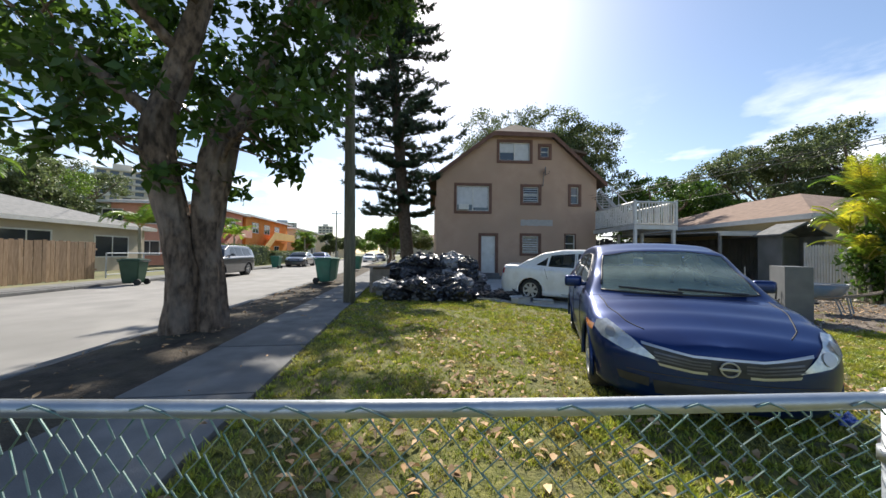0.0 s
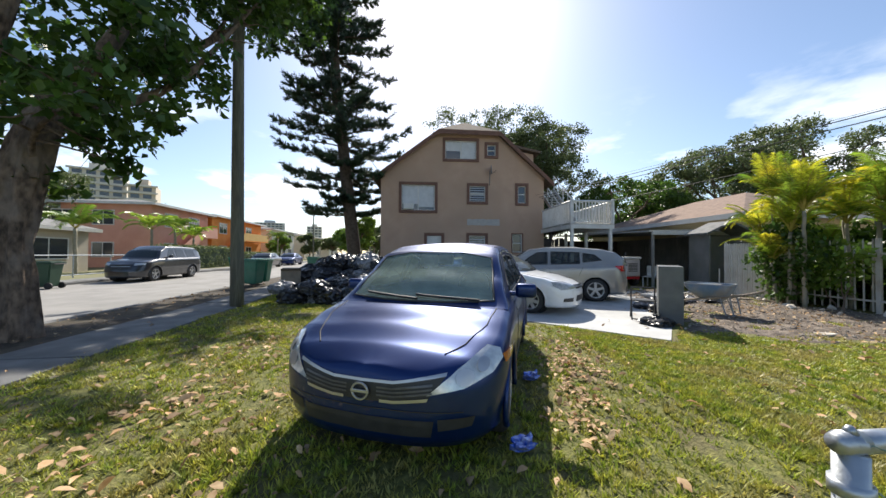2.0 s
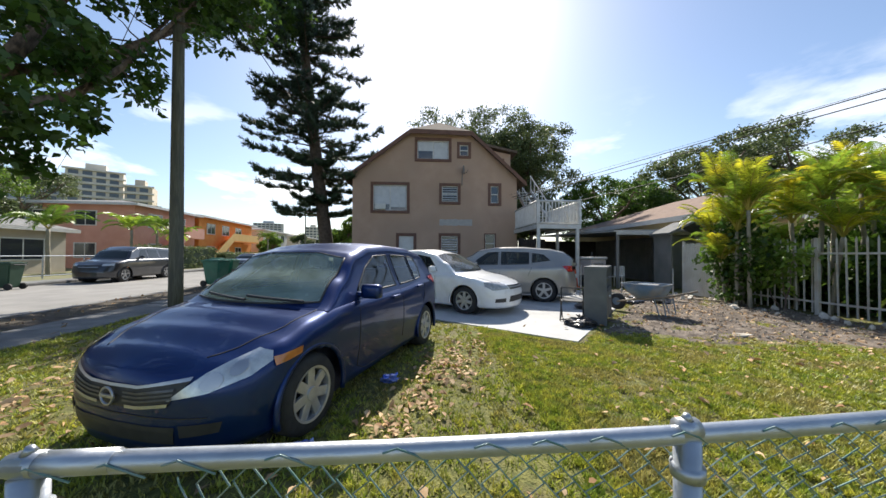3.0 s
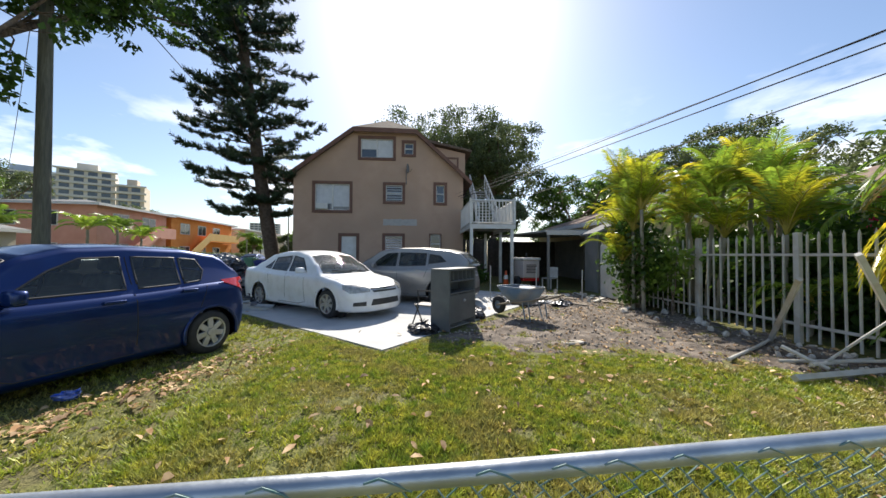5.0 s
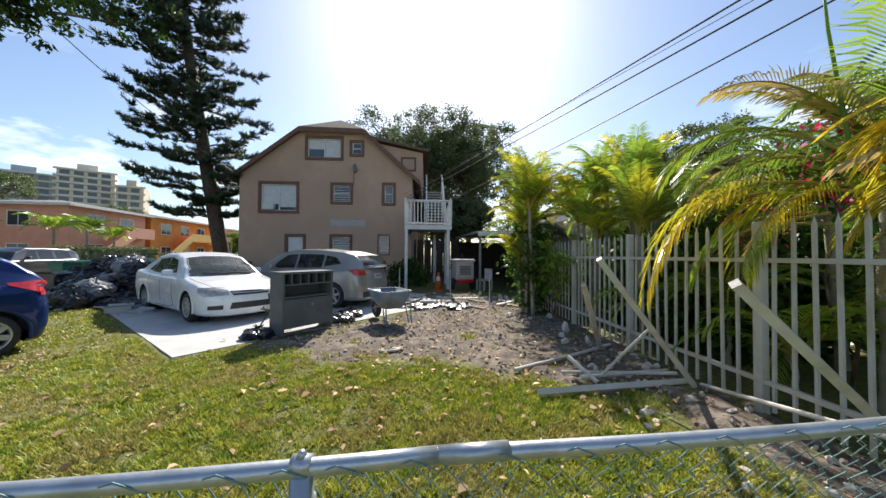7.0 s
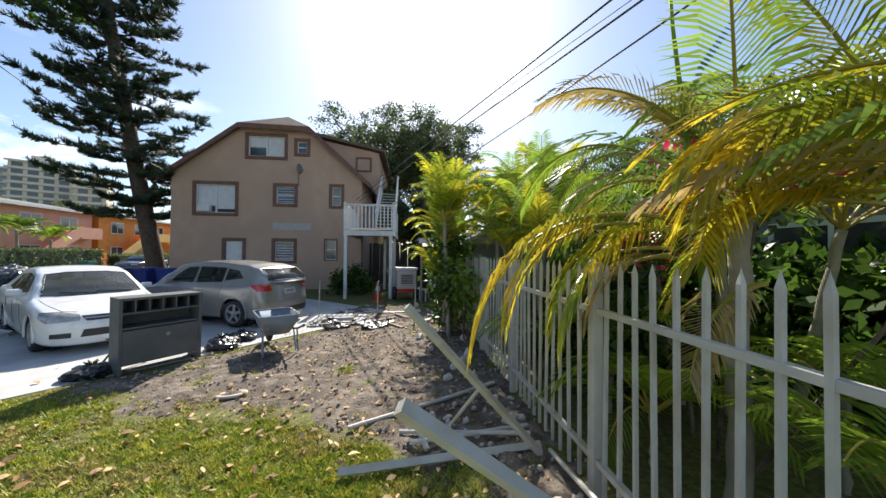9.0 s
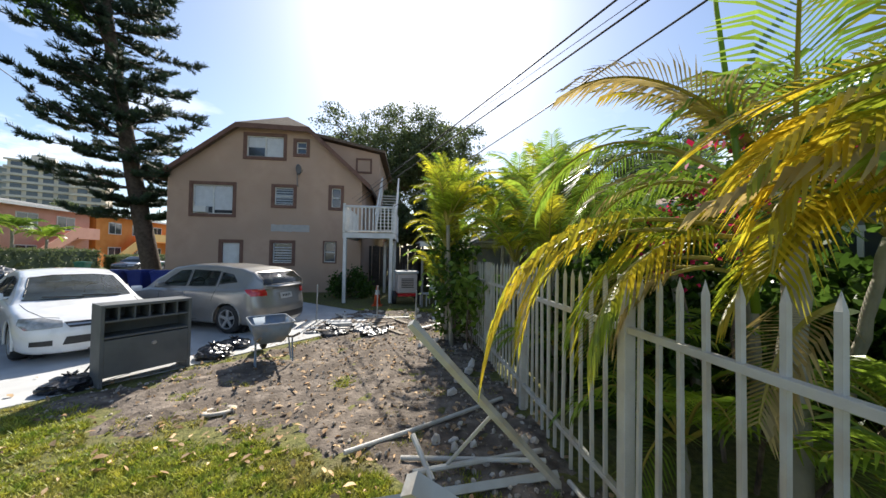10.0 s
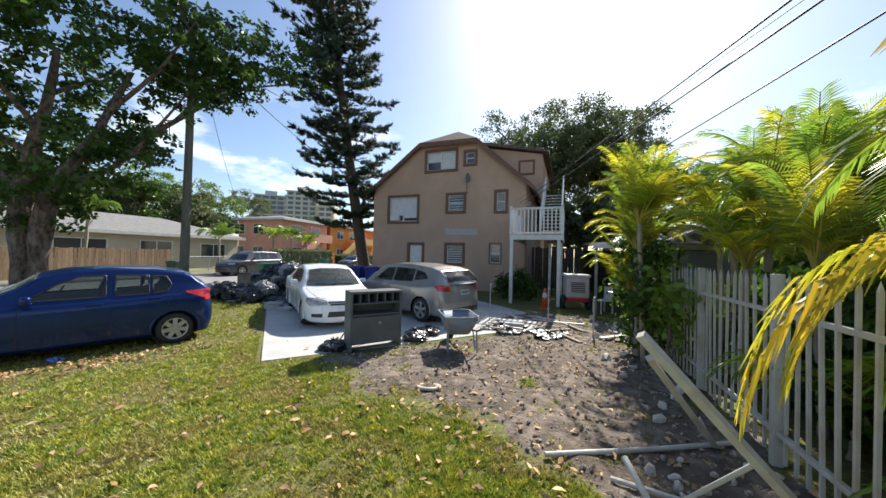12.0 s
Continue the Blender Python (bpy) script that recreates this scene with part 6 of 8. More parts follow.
lobes = [(-3.6, 5.9, 7.6, 2.4, 2.4, 1.6), (-5.6, 5.0, 5.2, 1.7, 1.6, 1.2), (-5.3, 7.4, 6.0, 1.8, 1.8, 1.3), (-2.1, 8.2, 8.2, 1.5, 1.7, 1.1), (-3.0, 10.0, 8.8, 1.6, 1.6, 1.1), (-1.6, 9.4, 9.6, 1.4, 1.5, 1.0), (-2.6, 8.9, 9.2, 1.9, 1.8, 1.2), (-1.6, 7.6, 8.7, 1.6, 1.6, 1.2),
         (-5.2, 3.0, 6.6, 1.6, 1.5, 1.1), (-2.4, 3.4, 7.0, 1.6, 1.5, 1.1), (-2.0, 5.4, 4.4, 0.9, 0.9, 0.8), (-6.6, 5.0, 4.0, 1.0, 1.0, 0.7), (-3.2, 6.9, 4.4, 1.3, 1.2, 0.9), (-5.0, 6.4, 3.9, 1.2, 1.2, 0.8),
         (-2.7, 5.0, 3.4, 0.65, 0.6, 0.5), (-5.4, 4.4, 3.3, 0.7, 0.7, 0.5), (-4.4, 5.0, 9.0, 2.2, 2.2, 1.1), (-2.5, 12.6, 11.2, 1.8, 2.1, 0.9), (-3.6, 14.6, 11.8, 1.8, 1.9, 0.9), (-1.3, 9.0, 8.0, 1.0, 1.2, 0.6)]
tf = clumps(rng, lobes, 0.75, 0.34)
tf = np.concatenate([tf, np.concatenate([np.array(twigs), np.full((len(twigs), 1), 0.3)], axis=1)])
quads("crown", tuft_leaves(tf, 30, 0.205, rng), M_LEAF, tr, "dense dark green pointed leaves")

# tall star-pine with level whorls
pn = thing("pine_tree", "tall dark star pine with level whorled branches", "tree")
b = bm_new()


def pine_axis(z):
    return Vector((-1.22 - 0.075 * z, 18.0 - 0.2 * z + 0.003 * z * z, z))


pts = [pine_axis(z) for z in np.linspace(-0.2, 23, 26)]
tube(b, pts, [0.36 * (1 - i / 27) + 0.02 for i in range(26)], 14)
part("trunk", b, M_PINEBARK, pn, smooth=True)
b = bm_new()
rg_ = random.Random(9)
rnp = np.random.default_rng(9)
SPRAY = []
z = 3.4
whorl = 0
while z < 22.8:
    R = 3.15 * min(1.0, (27.0 - z) / 14.0) * rg_.uniform(0.72, 1.1) * (0.75 if z < 4.5 else 1)
    nb = 6
    for k in range(nb):
        a = 2 * math.pi * (k + 0.5 * (whorl % 2)) / nb + rg_.uniform(-0.35, 0.35)
        Rk = R * rg_.uniform(0.5, 1.08)
        if rg_.random() < 0.1:
            continue
        o = pine_axis(z + rg_.uniform(-0.12, 0.12))
        out_ = Vector((math.cos(a), math.sin(a), 0))
        tip = o + out_ * Rk + Vector((0, 0, rg_.uniform(-0.12, 0.2) * Rk))
        pts = bent(o, tip, 6, 0.07, rg_)
        pts[-1].z += 0.22
        tube(b, pts, [0.045, 0.04, 0.033, 0.026, 0.02, 0.013, 0.008], 5, caps=False)
        for i in range(2, 7):
            for s in range(2):
                q = pts[i - 1].lerp(pts[i], (s + rg_.random()) / 2)
                for sg in (1, -1):
                    if rg_.random() < 0.12:
                        continue
                    ln = rg_.uniform(0.35, 0.75) * (1.15 - 0.1 * i) * min(1.0, Rk / 2.2)
                    sd_ = Vector((-math.sin(a), math.cos(a), 0)) * sg
                    d = (sd_ * rg_.uniform(0.5, 1.0) + out_ * rg_.uniform(0.4, 0.9) + Vector((0, 0, rg_.uniform(0.0, 0.4)))).normalized()
                    SPRAY.append((q, q + d * ln))
        SPRAY.append((pts[-2], pts[-1] + out_ * 0.25 + Vector((0, 0, 0.18))))
        SPRAY.append((pts[-3], pts[-2] + Vector((0, 0, 0.12))))
    z += rg_.uniform(0.46, 0.7)
    whorl += 1
# bottle-brush needles round each branchlet
V = []
A0 = np.array([p[0][:] for p in SPRAY])
A1 = np.array([p[1][:] for p in SPRAY])
for f_ in np.linspace(0.08, 1.0, 9):
    for _ in range(5):
        c = A0 + (A1 - A0) * np.clip(f_ + rnp.uniform(-0.05, 0.05, (len(A0), 1)), 0, 1)
        ax_ = A1 - A0
        ax_ = ax_ / np.linalg.norm(ax_, axis=1)[:, None]
        d = rnp.normal(0, 1, c.shape)
        d = d - ax_ * (d * ax_).sum(1)[:, None]
        d = d / np.linalg.norm(d, axis=1)[:, None] + ax_ * 0.7 + np.array([0, 0, 0.25])
        L_ = rnp.uniform(0.09, 0.17, (len(c), 1))
        s_ = np.cross(d, ax_)
        s_ = s_ / (np.linalg.norm(s_, axis=1)[:, None] + 1e-6) * 0.021
        V.append(np.stack([c - s_, c + s_, c + d * L_ + s_ * 0.5, c + d * L_ - s_ * 0.5], axis=1))
V = np.concatenate(V)
tagged(part("branch_work", b, M_PINEBARK, pn), kind="stuff")
quads("needle_foliage", V, M_NEEDLE, pn, "dark rope-like needle sprays")


def broad_tree(name, label, at, h, r, n, leaf, mat, seed, trunk_r=0.3, lobes_=None, tuft=None):
    rr, rn = random.Random(seed), np.random.default_rng(seed)
    e = thing(name, label, "tree", at)
    zc = h - r * 0.62
    lob = []
    k_ = lobes_ or 9
    for i in range(k_):
        a = 6.283 * i / k_ * 1.618 + rr.uniform(-0.5, 0.5)
        q = rr.uniform(0.3, 0.85) * r
        s = rr.uniform(0.22, 0.42) * r
        top = rr.uniform(-0.85, 0.62) * r * (1.1 - 0.6 * q / r)
        lob.append((q * math.cos(a), q * math.sin(a), zc + top, s * 1.15, s * 1.15, s * 0.85))
    b = bm_new()
    fork = Vector((0.2, 0.1, max(1.2, zc - r * 0.55)))
    limb(b, bent((0, 0, -0.2), fork, 5, 0.12, rr), trunk_r, trunk_r * 0.7)
    for c in lob:
        tip = Vector(c[:3])
        pts = bent(fork, tip, 4, r * 0.07, rr)
        limb(b, pts, trunk_r * 0.5, 0.05, 7)
        for _ in range(5):
            q = pts[rr.choice((2, 3, 4))]
            dv = Vector((rr.uniform(-1, 1), rr.uniform(-1, 1), rr.uniform(-0.3, 0.9))) * c[3]
            limb(b, bent(q, q + dv, 3, 0.1, rr), 0.05, 0.012, 5)
    part("trunk", b, M_BARK, e, smooth=True)
    tf = clumps(rn, lob, 2.2, tuft or r * 0.13)
    per = max(24, int(n * 26 / len(tf)))
    quads("crown", tuft_leaves(tf, per, leaf * 0.62, rn), mat, e)
    return e


broad_tree("oak_tree", "spreading grey-green oak behind the house", (8.6, 31.0, 0), 14.8, 6.0, 1500, 0.36, M_FARLEAF, 21, 0.4, 18)
broad_tree("oak_tree", "spreading grey-green oak behind the house", (13.6, 31.0, 0), 13.6, 5.6, 1400, 0.36, M_FARLEAF, 22, 0.3, 17)
broad_tree("broadleaf_tree", "dense dark tree behind the neighbour's roof", (24.5, 29.0, 0), 9.0, 5.0, 1000, 0.38, M_LEAF, 23, 0.3, 13)
broad_tree("broadleaf_tree", "dense dark tree behind the neighbour's roof", (30.5, 28.0, 0), 11.6, 5.4, 1100, 0.4, M_FARLEAF, 24, 0.3, 14)
broad_tree("broadleaf_tree", "tall tree above the neighbour's roof", (38.5, 27.0, 0), 13.2, 6.2, 1200, 0.42, M_FARLEAF, 25, 0.35, 14)
broad_tree("broadleaf_tree", "dense dark tree beyond the carport", (19.5, 26.5, 0), 7.2, 3.9, 900, 0.32, M_LEAF, 26, 0.25, 12)
broad_tree("broadleaf_tree", "tree between the two bungalows", (30.0, 12.5, 0), 9.0, 4.2, 900, 0.36, M_FARLEAF, 27, 0.25, 12)
broad_tree("broadleaf_tree", "tree between the two bungalows", (39.0, 14.0, 0), 10.5, 4.8, 900, 0.38, M_FARLEAF, 28, 0.25, 12)
k = 0
for a, bb, h, r in ((-31, 4, 9.6, 4.4), (-32, 11, 10.4, 4.8), (-31, 18, 9.8, 4.6), (-34, 26, 10.2, 5.0), (-30, 7.5, 8.6, 3.8), (-29.5, 14.5, 8.8, 3.8), (-29.5, 21.5, 8.4, 3.6), (-28.5, 27.5, 8.2, 3.6), (-44, 22, 11.5, 5.2), (-45, 31, 12.5, 5.4), (12.5, 23.0, 6.0, 2.6), (13.5, 21.5, 5.6, 2.4), (-38, 35, 11.0, 5.0), (-40, 44, 12.0, 5.2), (-33, 56, 8.5, 4.6), (-16.5, 55.5, 4.2, 2.0), (-16, 72, 5.0, 2.4), (-15.5, 94, 6.0, 3.0),
                    (-1.5, 34, 4.8, 2.2), (0.5, 40, 5.6, 2.6), (-1.8, 64, 6.0, 3.0), (-14, 120, 8, 4.5), (-7, 150, 9, 6), (-1, 120, 8, 4.5), (3, 90, 8, 4.2), (-22, 150, 10, 6), (12, 46, 8.5, 4.4), (20, 48, 9.5, 5)):
    p = st(a, bb)
    broad_tree("broadleaf_tree", "leafy green garden tree down the street" if bb > 30 else "leafy green tree behind the bungalow", (p.x, p.y, 0), h, r, 420, 0.42 if bb < 60 else 0.6, M_FARLEAF if k % 3 else M_LEAF if bb < 30 else M_BRIGHTLEAF, 40 + k, 0.2)
    k += 1


def hedge(label, a0, b0, a1, b1, h, seed, mat=M_FARLEAF, m=STREET, n=900, leaf=0.12):
    rn = np.random.default_rng(seed)
    e = thing("hedge", label, "hedge")
    e.matrix_world = m
    p = rn.uniform(0, 1, (n, 3))
    f = rn.integers(0, 3, n)
    for ax in range(3):
        msk = f == ax
        p[msk, ax] = np.round(p[msk, ax]) if ax < 2 else 1.0
    p = p * np.array([a1 - a0, b1 - b0, h]) + np.array([a0, b0, 0])
    quads("foliage", leaves(p, 9, 0.07, leaf, leaf * 0.35, rn), mat, e)
    part("core", box(bm_new(), (a0 + 0.1, b0 + 0.1, 0), (a1 - 0.1, b1 - 0.1, h - 0.08)), M_NEEDLE, e)
    return e


hedge("clipped green hedge along the far pavement", -14.4, 25.0, -13.3, 33.5, 1.75, 61)
hedge("clipped green hedge along the far pavement", -14.4, 35.5, -13.4, 47, 1.3, 62)


def frond(base_, d0, length, droop, n, leaf_len, rng_, lw=0.018, twist=0.0, stalk=0.18, hang=1.0):
    """A feather palm leaf: an arching midrib, and leaflet corner points on both sides of it."""
    p = Vector(base_)
    d = Vector(d0).normalized()
    pts, V = [p.copy()], []
    seg = length / 14
    for i in range(14):
        d = (d + Vector((0, 0, -1)) * droop * (0.35 + i / 9) / 14).normalized()
        p = p + d * seg
        pts.append(p.copy())
    for i in range(n):
        t = stalk + (1 - stalk) * (i + 0.5) / n
        f = t * 14
        k = min(13, int(f))
        q = pts[k].lerp(pts[k + 1], f - k)
        dd = (pts[k + 1] - pts[k]).normalized()
        side = dd.cross(Vector((0, 0, 1)))
        if side.length < 0.05:
            side = Vector((1, 0, 0))
        side.normalize()
        upv = side.cross(dd).normalized()
        ll = leaf_len * (0.45 + 0.55 * math.sin(math.pi * min(1.0, 0.18 + 0.8 * t))) * rng_.uniform(0.85, 1.1)
        for sg in (1, -1):
            e0 = (side * sg * 0.78 + dd * (0.55 + 0.4 * t) + upv * (0.28 - 0.2 * t + twist)).normalized()
            e1 = (e0 + Vector((0, 0, -1)) * rng_.uniform(0.35, 0.75) * hang).normalized()
            m1 = q + e0 * ll * 0.5
            m2 = m1 + e1 * ll * 0.5
            w = (dd * 0.9 + upv * 0.35).normalized() * lw
            V.append((q - w * 0.4, q + w * 0.4, m1 + w, m1 - w))
            V.append((m1 - w, m1 + w, m2 + w * 0.12, m2 - w * 0.12))
    return pts, V


def frond_part(e, pts, V, mat, r):
    b = bm_new()
    tube(b, pts, [r * (1 - i / 16) + 0.002 for i in range(15)], 5, caps=False)
    for q4 in V:
        f = b.faces.new([b.verts.new(p) for p in q4])
        f.material_index = 1
    part("frond", b, [M_STALK, mat], e)


def palm(label, at, stems, seed, mat, fronds=9, length=1.7, leaf_len=0.42, n=34, name="areca_palm", lw=0.018, droop=(0.7, 1.5), extra=(), lift=(0.7, 2.4)):
    """A clump of slender stems, each with a crown of arching fronds."""
    rr = random.Random(seed)
    e = thing(name, label, "palm", at)
    for sx, sy, h, r in stems:
        b = bm_new()
        top = Vector((sx + rr.uniform(-0.15, 0.15), sy + rr.uniform(-0.15, 0.15), h))
        pts = bent((sx * 0.6, sy * 0.6, -0.1), top, 12, 0.012, rr)
        tube(b, pts, [r * (1.0 + (0.1 if i % 2 else 0.0)) * (1 - 0.25 * i / 12) for i in range(13)], 10)
        part("stem", b, M_PALMTRUNK, e, smooth=True)
        for k in range(fronds):
            a = 2 * math.pi * k / fronds + rr.uniform(-0.3, 0.3)
            pts, v = frond(top, (math.cos(a), math.sin(a), rr.uniform(*lift)), length * rr.uniform(0.75, 1.12), rr.uniform(*droop) * 1.5, n, leaf_len, rr, lw)
            frond_part(e, pts, v, M_PALMDARK if (mat is M_PALM and rr.random() < 0.3) or (mat is M_PALMGOLD and rr.random() < 0.45) else mat, 0.014)
    for i, (base_, d0, ln, dr_, nn, lf) in enumerate(extra):
        pts, v = frond(base_, d0, ln, dr_, nn, lf, rr, lw * 1.15, hang=2.4 if dr_ > 2 else 1.2)
        frond_part(e, pts, v, mat if i < 4 else (M_PALMDARK, M_PALMDRY, mat)[i % 3], 0.016)
    return e


palm("yellow-green areca palm clump leaning out beside the iron fence", (12.1, 7.85, 0), [(0, 0, 2.6, 0.05), (-0.1, 0.5, 2.9, 0.05), (-0.4, -0.1, 1.9, 0.045), (-0.3, -0.6, 2.4, 0.045), (-0.05, 0.9, 2.0, 0.05), (-0.4, 0.3, 1.1, 0.04)], 71, M_PALM, 12, 1.25, 0.34, 32, lw=0.0115, droop=(0.5, 1.5), lift=(1.0, 4.6))
palm("yellow-green areca palm clump behind the iron fence", (13.4, 5.9, 0), [(0, 0, 2.5, 0.05), (0.5, 0.4, 2.2, 0.05), (-0.4, -0.5, 1.7, 0.045), (0.2, 0.9, 2.7, 0.05)], 72, M_PALM, 11, 1.3, 0.36, 32, lw=0.0115, droop=(0.5, 1.5), lift=(1.0, 4.6))
palm("yellow-green areca palm clump behind the iron fence", (13.0, 7.0, 0), [(0, 0, 2.5, 0.05), (-0.15, 0.5, 2.1, 0.045), (0.35, -0.3, 2.8, 0.05), (-0.1, -0.5, 1.7, 0.045), (0.2, 0.7, 2.3, 0.045)], 78, M_PALM, 11, 1.25, 0.36, 32, lw=0.0115, droop=(0.7, 1.8), lift=(0.8, 3.8))
palm("green areca palm clump behind the iron fence", (14.6, 7.0, 0), [(0, 0, 2.4, 0.05), (0.4, -0.4, 2.0, 0.05), (0.5, 0.7, 2.1, 0.05)], 73, M_PALMDARK, 10, 1.6, 0.45, 28, droop=(1.5, 2.5), lift=(1.3, 3.8))
palm("green areca palm clump at the fence's far end", (14.3, 9.4, 0), [(0, 0, 2.1, 0.05), (0.3, 0.5, 2.5, 0.05), (0.3, -0.5, 1.6, 0.045)], 74, M_PALMDARK, 10, 1.3, 0.4, 26, lw=0.013, droop=(1.5, 2.5), lift=(1.3, 3.8))
near_palm = palm("yellow-green areca palm reaching over the near fence", (13.25, 2.75, 0), [(0, 0, 2.15, 0.07)], 75, M_PALMGOLD, 5, 1.7, 0.42, 44, lw=0.0105, droop=(0.6, 1.0), lift=(1.6, 2.6),
     extra=(((-0.3, 0.1, 1.98), (-0.95, 0.3, 0.3), 2.0, 2.5, 53, 0.52), ((-0.2, 0.3, 1.95), (-0.85, 0.55, 0.3), 1.8, 2.6, 45, 0.5), ((-0.3, -0.05, 1.9), (-0.9, 0.1, 0.2), 1.3, 2.4, 41, 0.46), ((0.35, -0.25, 2.05), (-0.85, -0.2, 0.75), 1.55, 2.6, 42, 0.46), ((0, 0, 2.2), (-0.8, 0.2, 1.3), 1.55, 1.5, 43, 0.4),
            ((0.5, -0.5, 2.1), (-0.55, 0.1, 1.5), 1.9, 1.4, 43, 0.42), ((0, 0.1, 2.1), (-0.6, 0.8, 0.9), 1.5, 2.6, 37, 0.38), ((0.1, 0.3, 2.1), (-0.4, 0.9, 0.9), 1.6, 2.0, 44, 0.4), ((0.3, 0.2, 2.0), (-0.6, 0.6, 0.3), 1.6, 2.2, 44, 0.42), ((-0.1, 0.4, 1.8), (-0.7, 0.5, 0.1), 1.3, 2.2, 40, 0.4), ((0.2, 0.5, 1.7), (-0.5, 0.8, 0.2), 1.5, 2.0, 40, 0.4),
            ((0.5, -0.9, 1.9), (-0.8, 0.5, 0.5), 1.6, 1.9, 46, 0.46), ((0.7, -0.2, 2.2), (-0.8, 0.3, 1.4), 1.7, 2.0, 41, 0.42)))
palm("green areca palm behind the near fence", (14.6, 4.0, 0), [(0, 0, 2.2, 0.06), (-0.5, 0.5, 1.8, 0.05), (0.5, -0.5, 2.0, 0.05)], 76, M_PALMDARK, 8, 1.8, 0.44, 34)
side_palm = palm("yellow-green areca palm beside the near fence", (14.3, 1.6, 0), [(0, 0, 2.0, 0.06), (0.4, 0.5, 2.2, 0.06)], 77, M_PALMGOLD, 8, 1.8, 0.44, 38, lw=0.012,
     extra=(((-1.0, 0.15, 2.05), (-0.75, 0.3, 0.8), 1.3, 1.9, 37, 0.4), ((-0.9, 0.1, 2.0), (-0.8, 0.35, 0.9), 1.4, 2.2, 37, 0.42), ((-0.75, 0.15, 2.1), (-0.75, 0.6, 0.35), 1.35, 1.7, 38, 0.48)))
# the fronds that hang nearest over the fence, broader in the leaf
rr = random.Random(19)
for own, base_, d0, ln, dr_, nn, lf, lw, hang, mat in (
        (side_palm, (-1.2, 0.0, 2.0), (-0.75, 0.62, 0.35), 1.15, 0.8, 26, 0.36, 0.016, 1.8, M_PALMDRY),
        (side_palm, (-0.9, -0.3, 2.05), (-0.8, 0.5, 0.5), 1.2, 1.0, 28, 0.38, 0.015, 1.6, M_PALMDARK),
        (side_palm, (-0.7, 0.0, 2.4), (-0.8, 0.5, 0.35), 1.6, 1.0, 46, 0.36, 0.012, 0.5, M_PALMGOLD),
        (side_palm, (-0.5, 0.4, 2.2), (-0.8, 0.35, 0.6), 1.5, 1.6, 44, 0.4, 0.012, 1.0, M_PALMGOLD),
        (side_palm, (-1.0, 0.4, 1.95), (-0.8, 0.5, 0.3), 0.9, 0.9, 32, 0.32, 0.012, 1.4, M_PALMGOLD),
        (near_palm, (-0.35, -0.05, 2.2), (-0.12, 0.8, 0.8), 1.9, 2.2, 46, 0.42, 0.011, 1.2, M_PALMDARK),
        (near_palm, (-0.3, 0.0, 2.2), (-0.45, 0.6, 0.9), 1.7, 2.4, 44, 0.4, 0.011, 1.4, M_PALMDARK),
        (near_palm, (-0.2, -0.1, 2.3), (0.3, 0.5, 1.2), 1.8, 1.6, 44, 0.42, 0.011, 1.0, M_PALM),
        (near_palm, (-0.4, 0.1, 1.75), (-0.6, 0.3, -0.05), 0.8, 2.2, 30, 0.3, 0.011, 2.0, M_PALMDRY),
        (near_palm, (-0.3, -0.4, 1.6), (-0.7, -0.1, -0.05), 0.75, 2.0, 30, 0.28, 0.011, 1.6, M_PALMDRY)):
    pts, v = frond(base_, d0, ln, dr_, nn, lf, rr, lw, hang=hang)
    frond_part(own, pts, v, mat, 0.014)
b = bm_new()
tube(b, [(-0.3, -0.05, 1.5), (-0.36, 0.0, 2.4), (-0.4, 0.08, 3.3), (-0.42, 0.14, 4.3)], [0.022, 0.017, 0.012, 0.005], 8)
part("spear_leaf", b, M_PALMDARK, near_palm, "tall unopened green spear leaf", smooth=True)
for i, (a, bb, h) in enumerate(((-15.2, 20.5, 2.6), (-15.5, 26.5, 3.0), (-15.4, 29.0, 3.2), (-15.6, 31.5, 2.6), (-15.0, 12.0, 3.6), (-15.8, 7.0, 3.2), (-14.8, 50.0, 3.4), (-2.2, 46, 3.8), (-1.8, 55, 4.5))):
    p = st(a, bb)
    palm("small garden palm across the street" if a < -5 else "palm beside the pavement down the street", (p.x, p.y, 0), [(0, 0, h, 0.1)], 80 + i, M_PALMDARK if i % 2 else M_BRIGHTLEAF, 13, 2.0, 0.6, 18, name="palm_tree", lw=0.05)


for i, (x, y, h) in enumerate(((13.2, 1.5, 0.35), (13.5, 2.3, 0.5), (13.1, 3.3, 0.4), (13.3, 4.2, 0.6), (14.3, 2.9, 0.7), (14.2, 0.6, 0.6), (15.2, 2.0, 0.9), (13.1, 5.2, 0.5))):
    palm("low dark green palm seedling clump behind the iron fence", (x, y, 0), [(0, 0, h, 0.03)], 140 + i, M_PALMDARK, 9, 1.15, 0.32, 24, lw=0.013, droop=(0.9, 1.7), lift=(0.6, 2.4))


def bush(name, label, at, lobes_, n, leaf, mat, seed, per=10, cat="bush", flowers=0):
    rn = np.random.default_rng(seed)
    rr = random.Random(seed)
    e = thing(name, label, cat, at)
    b = bm_new()
    for c in lobes_:
        limb(b, bent((c[0] * 0.2, c[1] * 0.2, -0.05), c[:3], 4, 0.06, rr), 0.02, 0.006, 5)
    tagged(part("twig_work", b, M_BARK, e), kind="stuff")
    tw_ = blob_points(rn, lobes_, n, 0.3)
    quads("foliage", leaves(tw_, per, leaf * 0.8, leaf, leaf * 0.3, rn), mat, e)
    if flowers:
        pick = tw_[rn.integers(0, len(tw_), flowers)]
        quads("blossom", leaves(pick, 7, 0.05, 0.06, 0.03, rn), M_FLOWER, e, "magenta papery bracts")
    return e


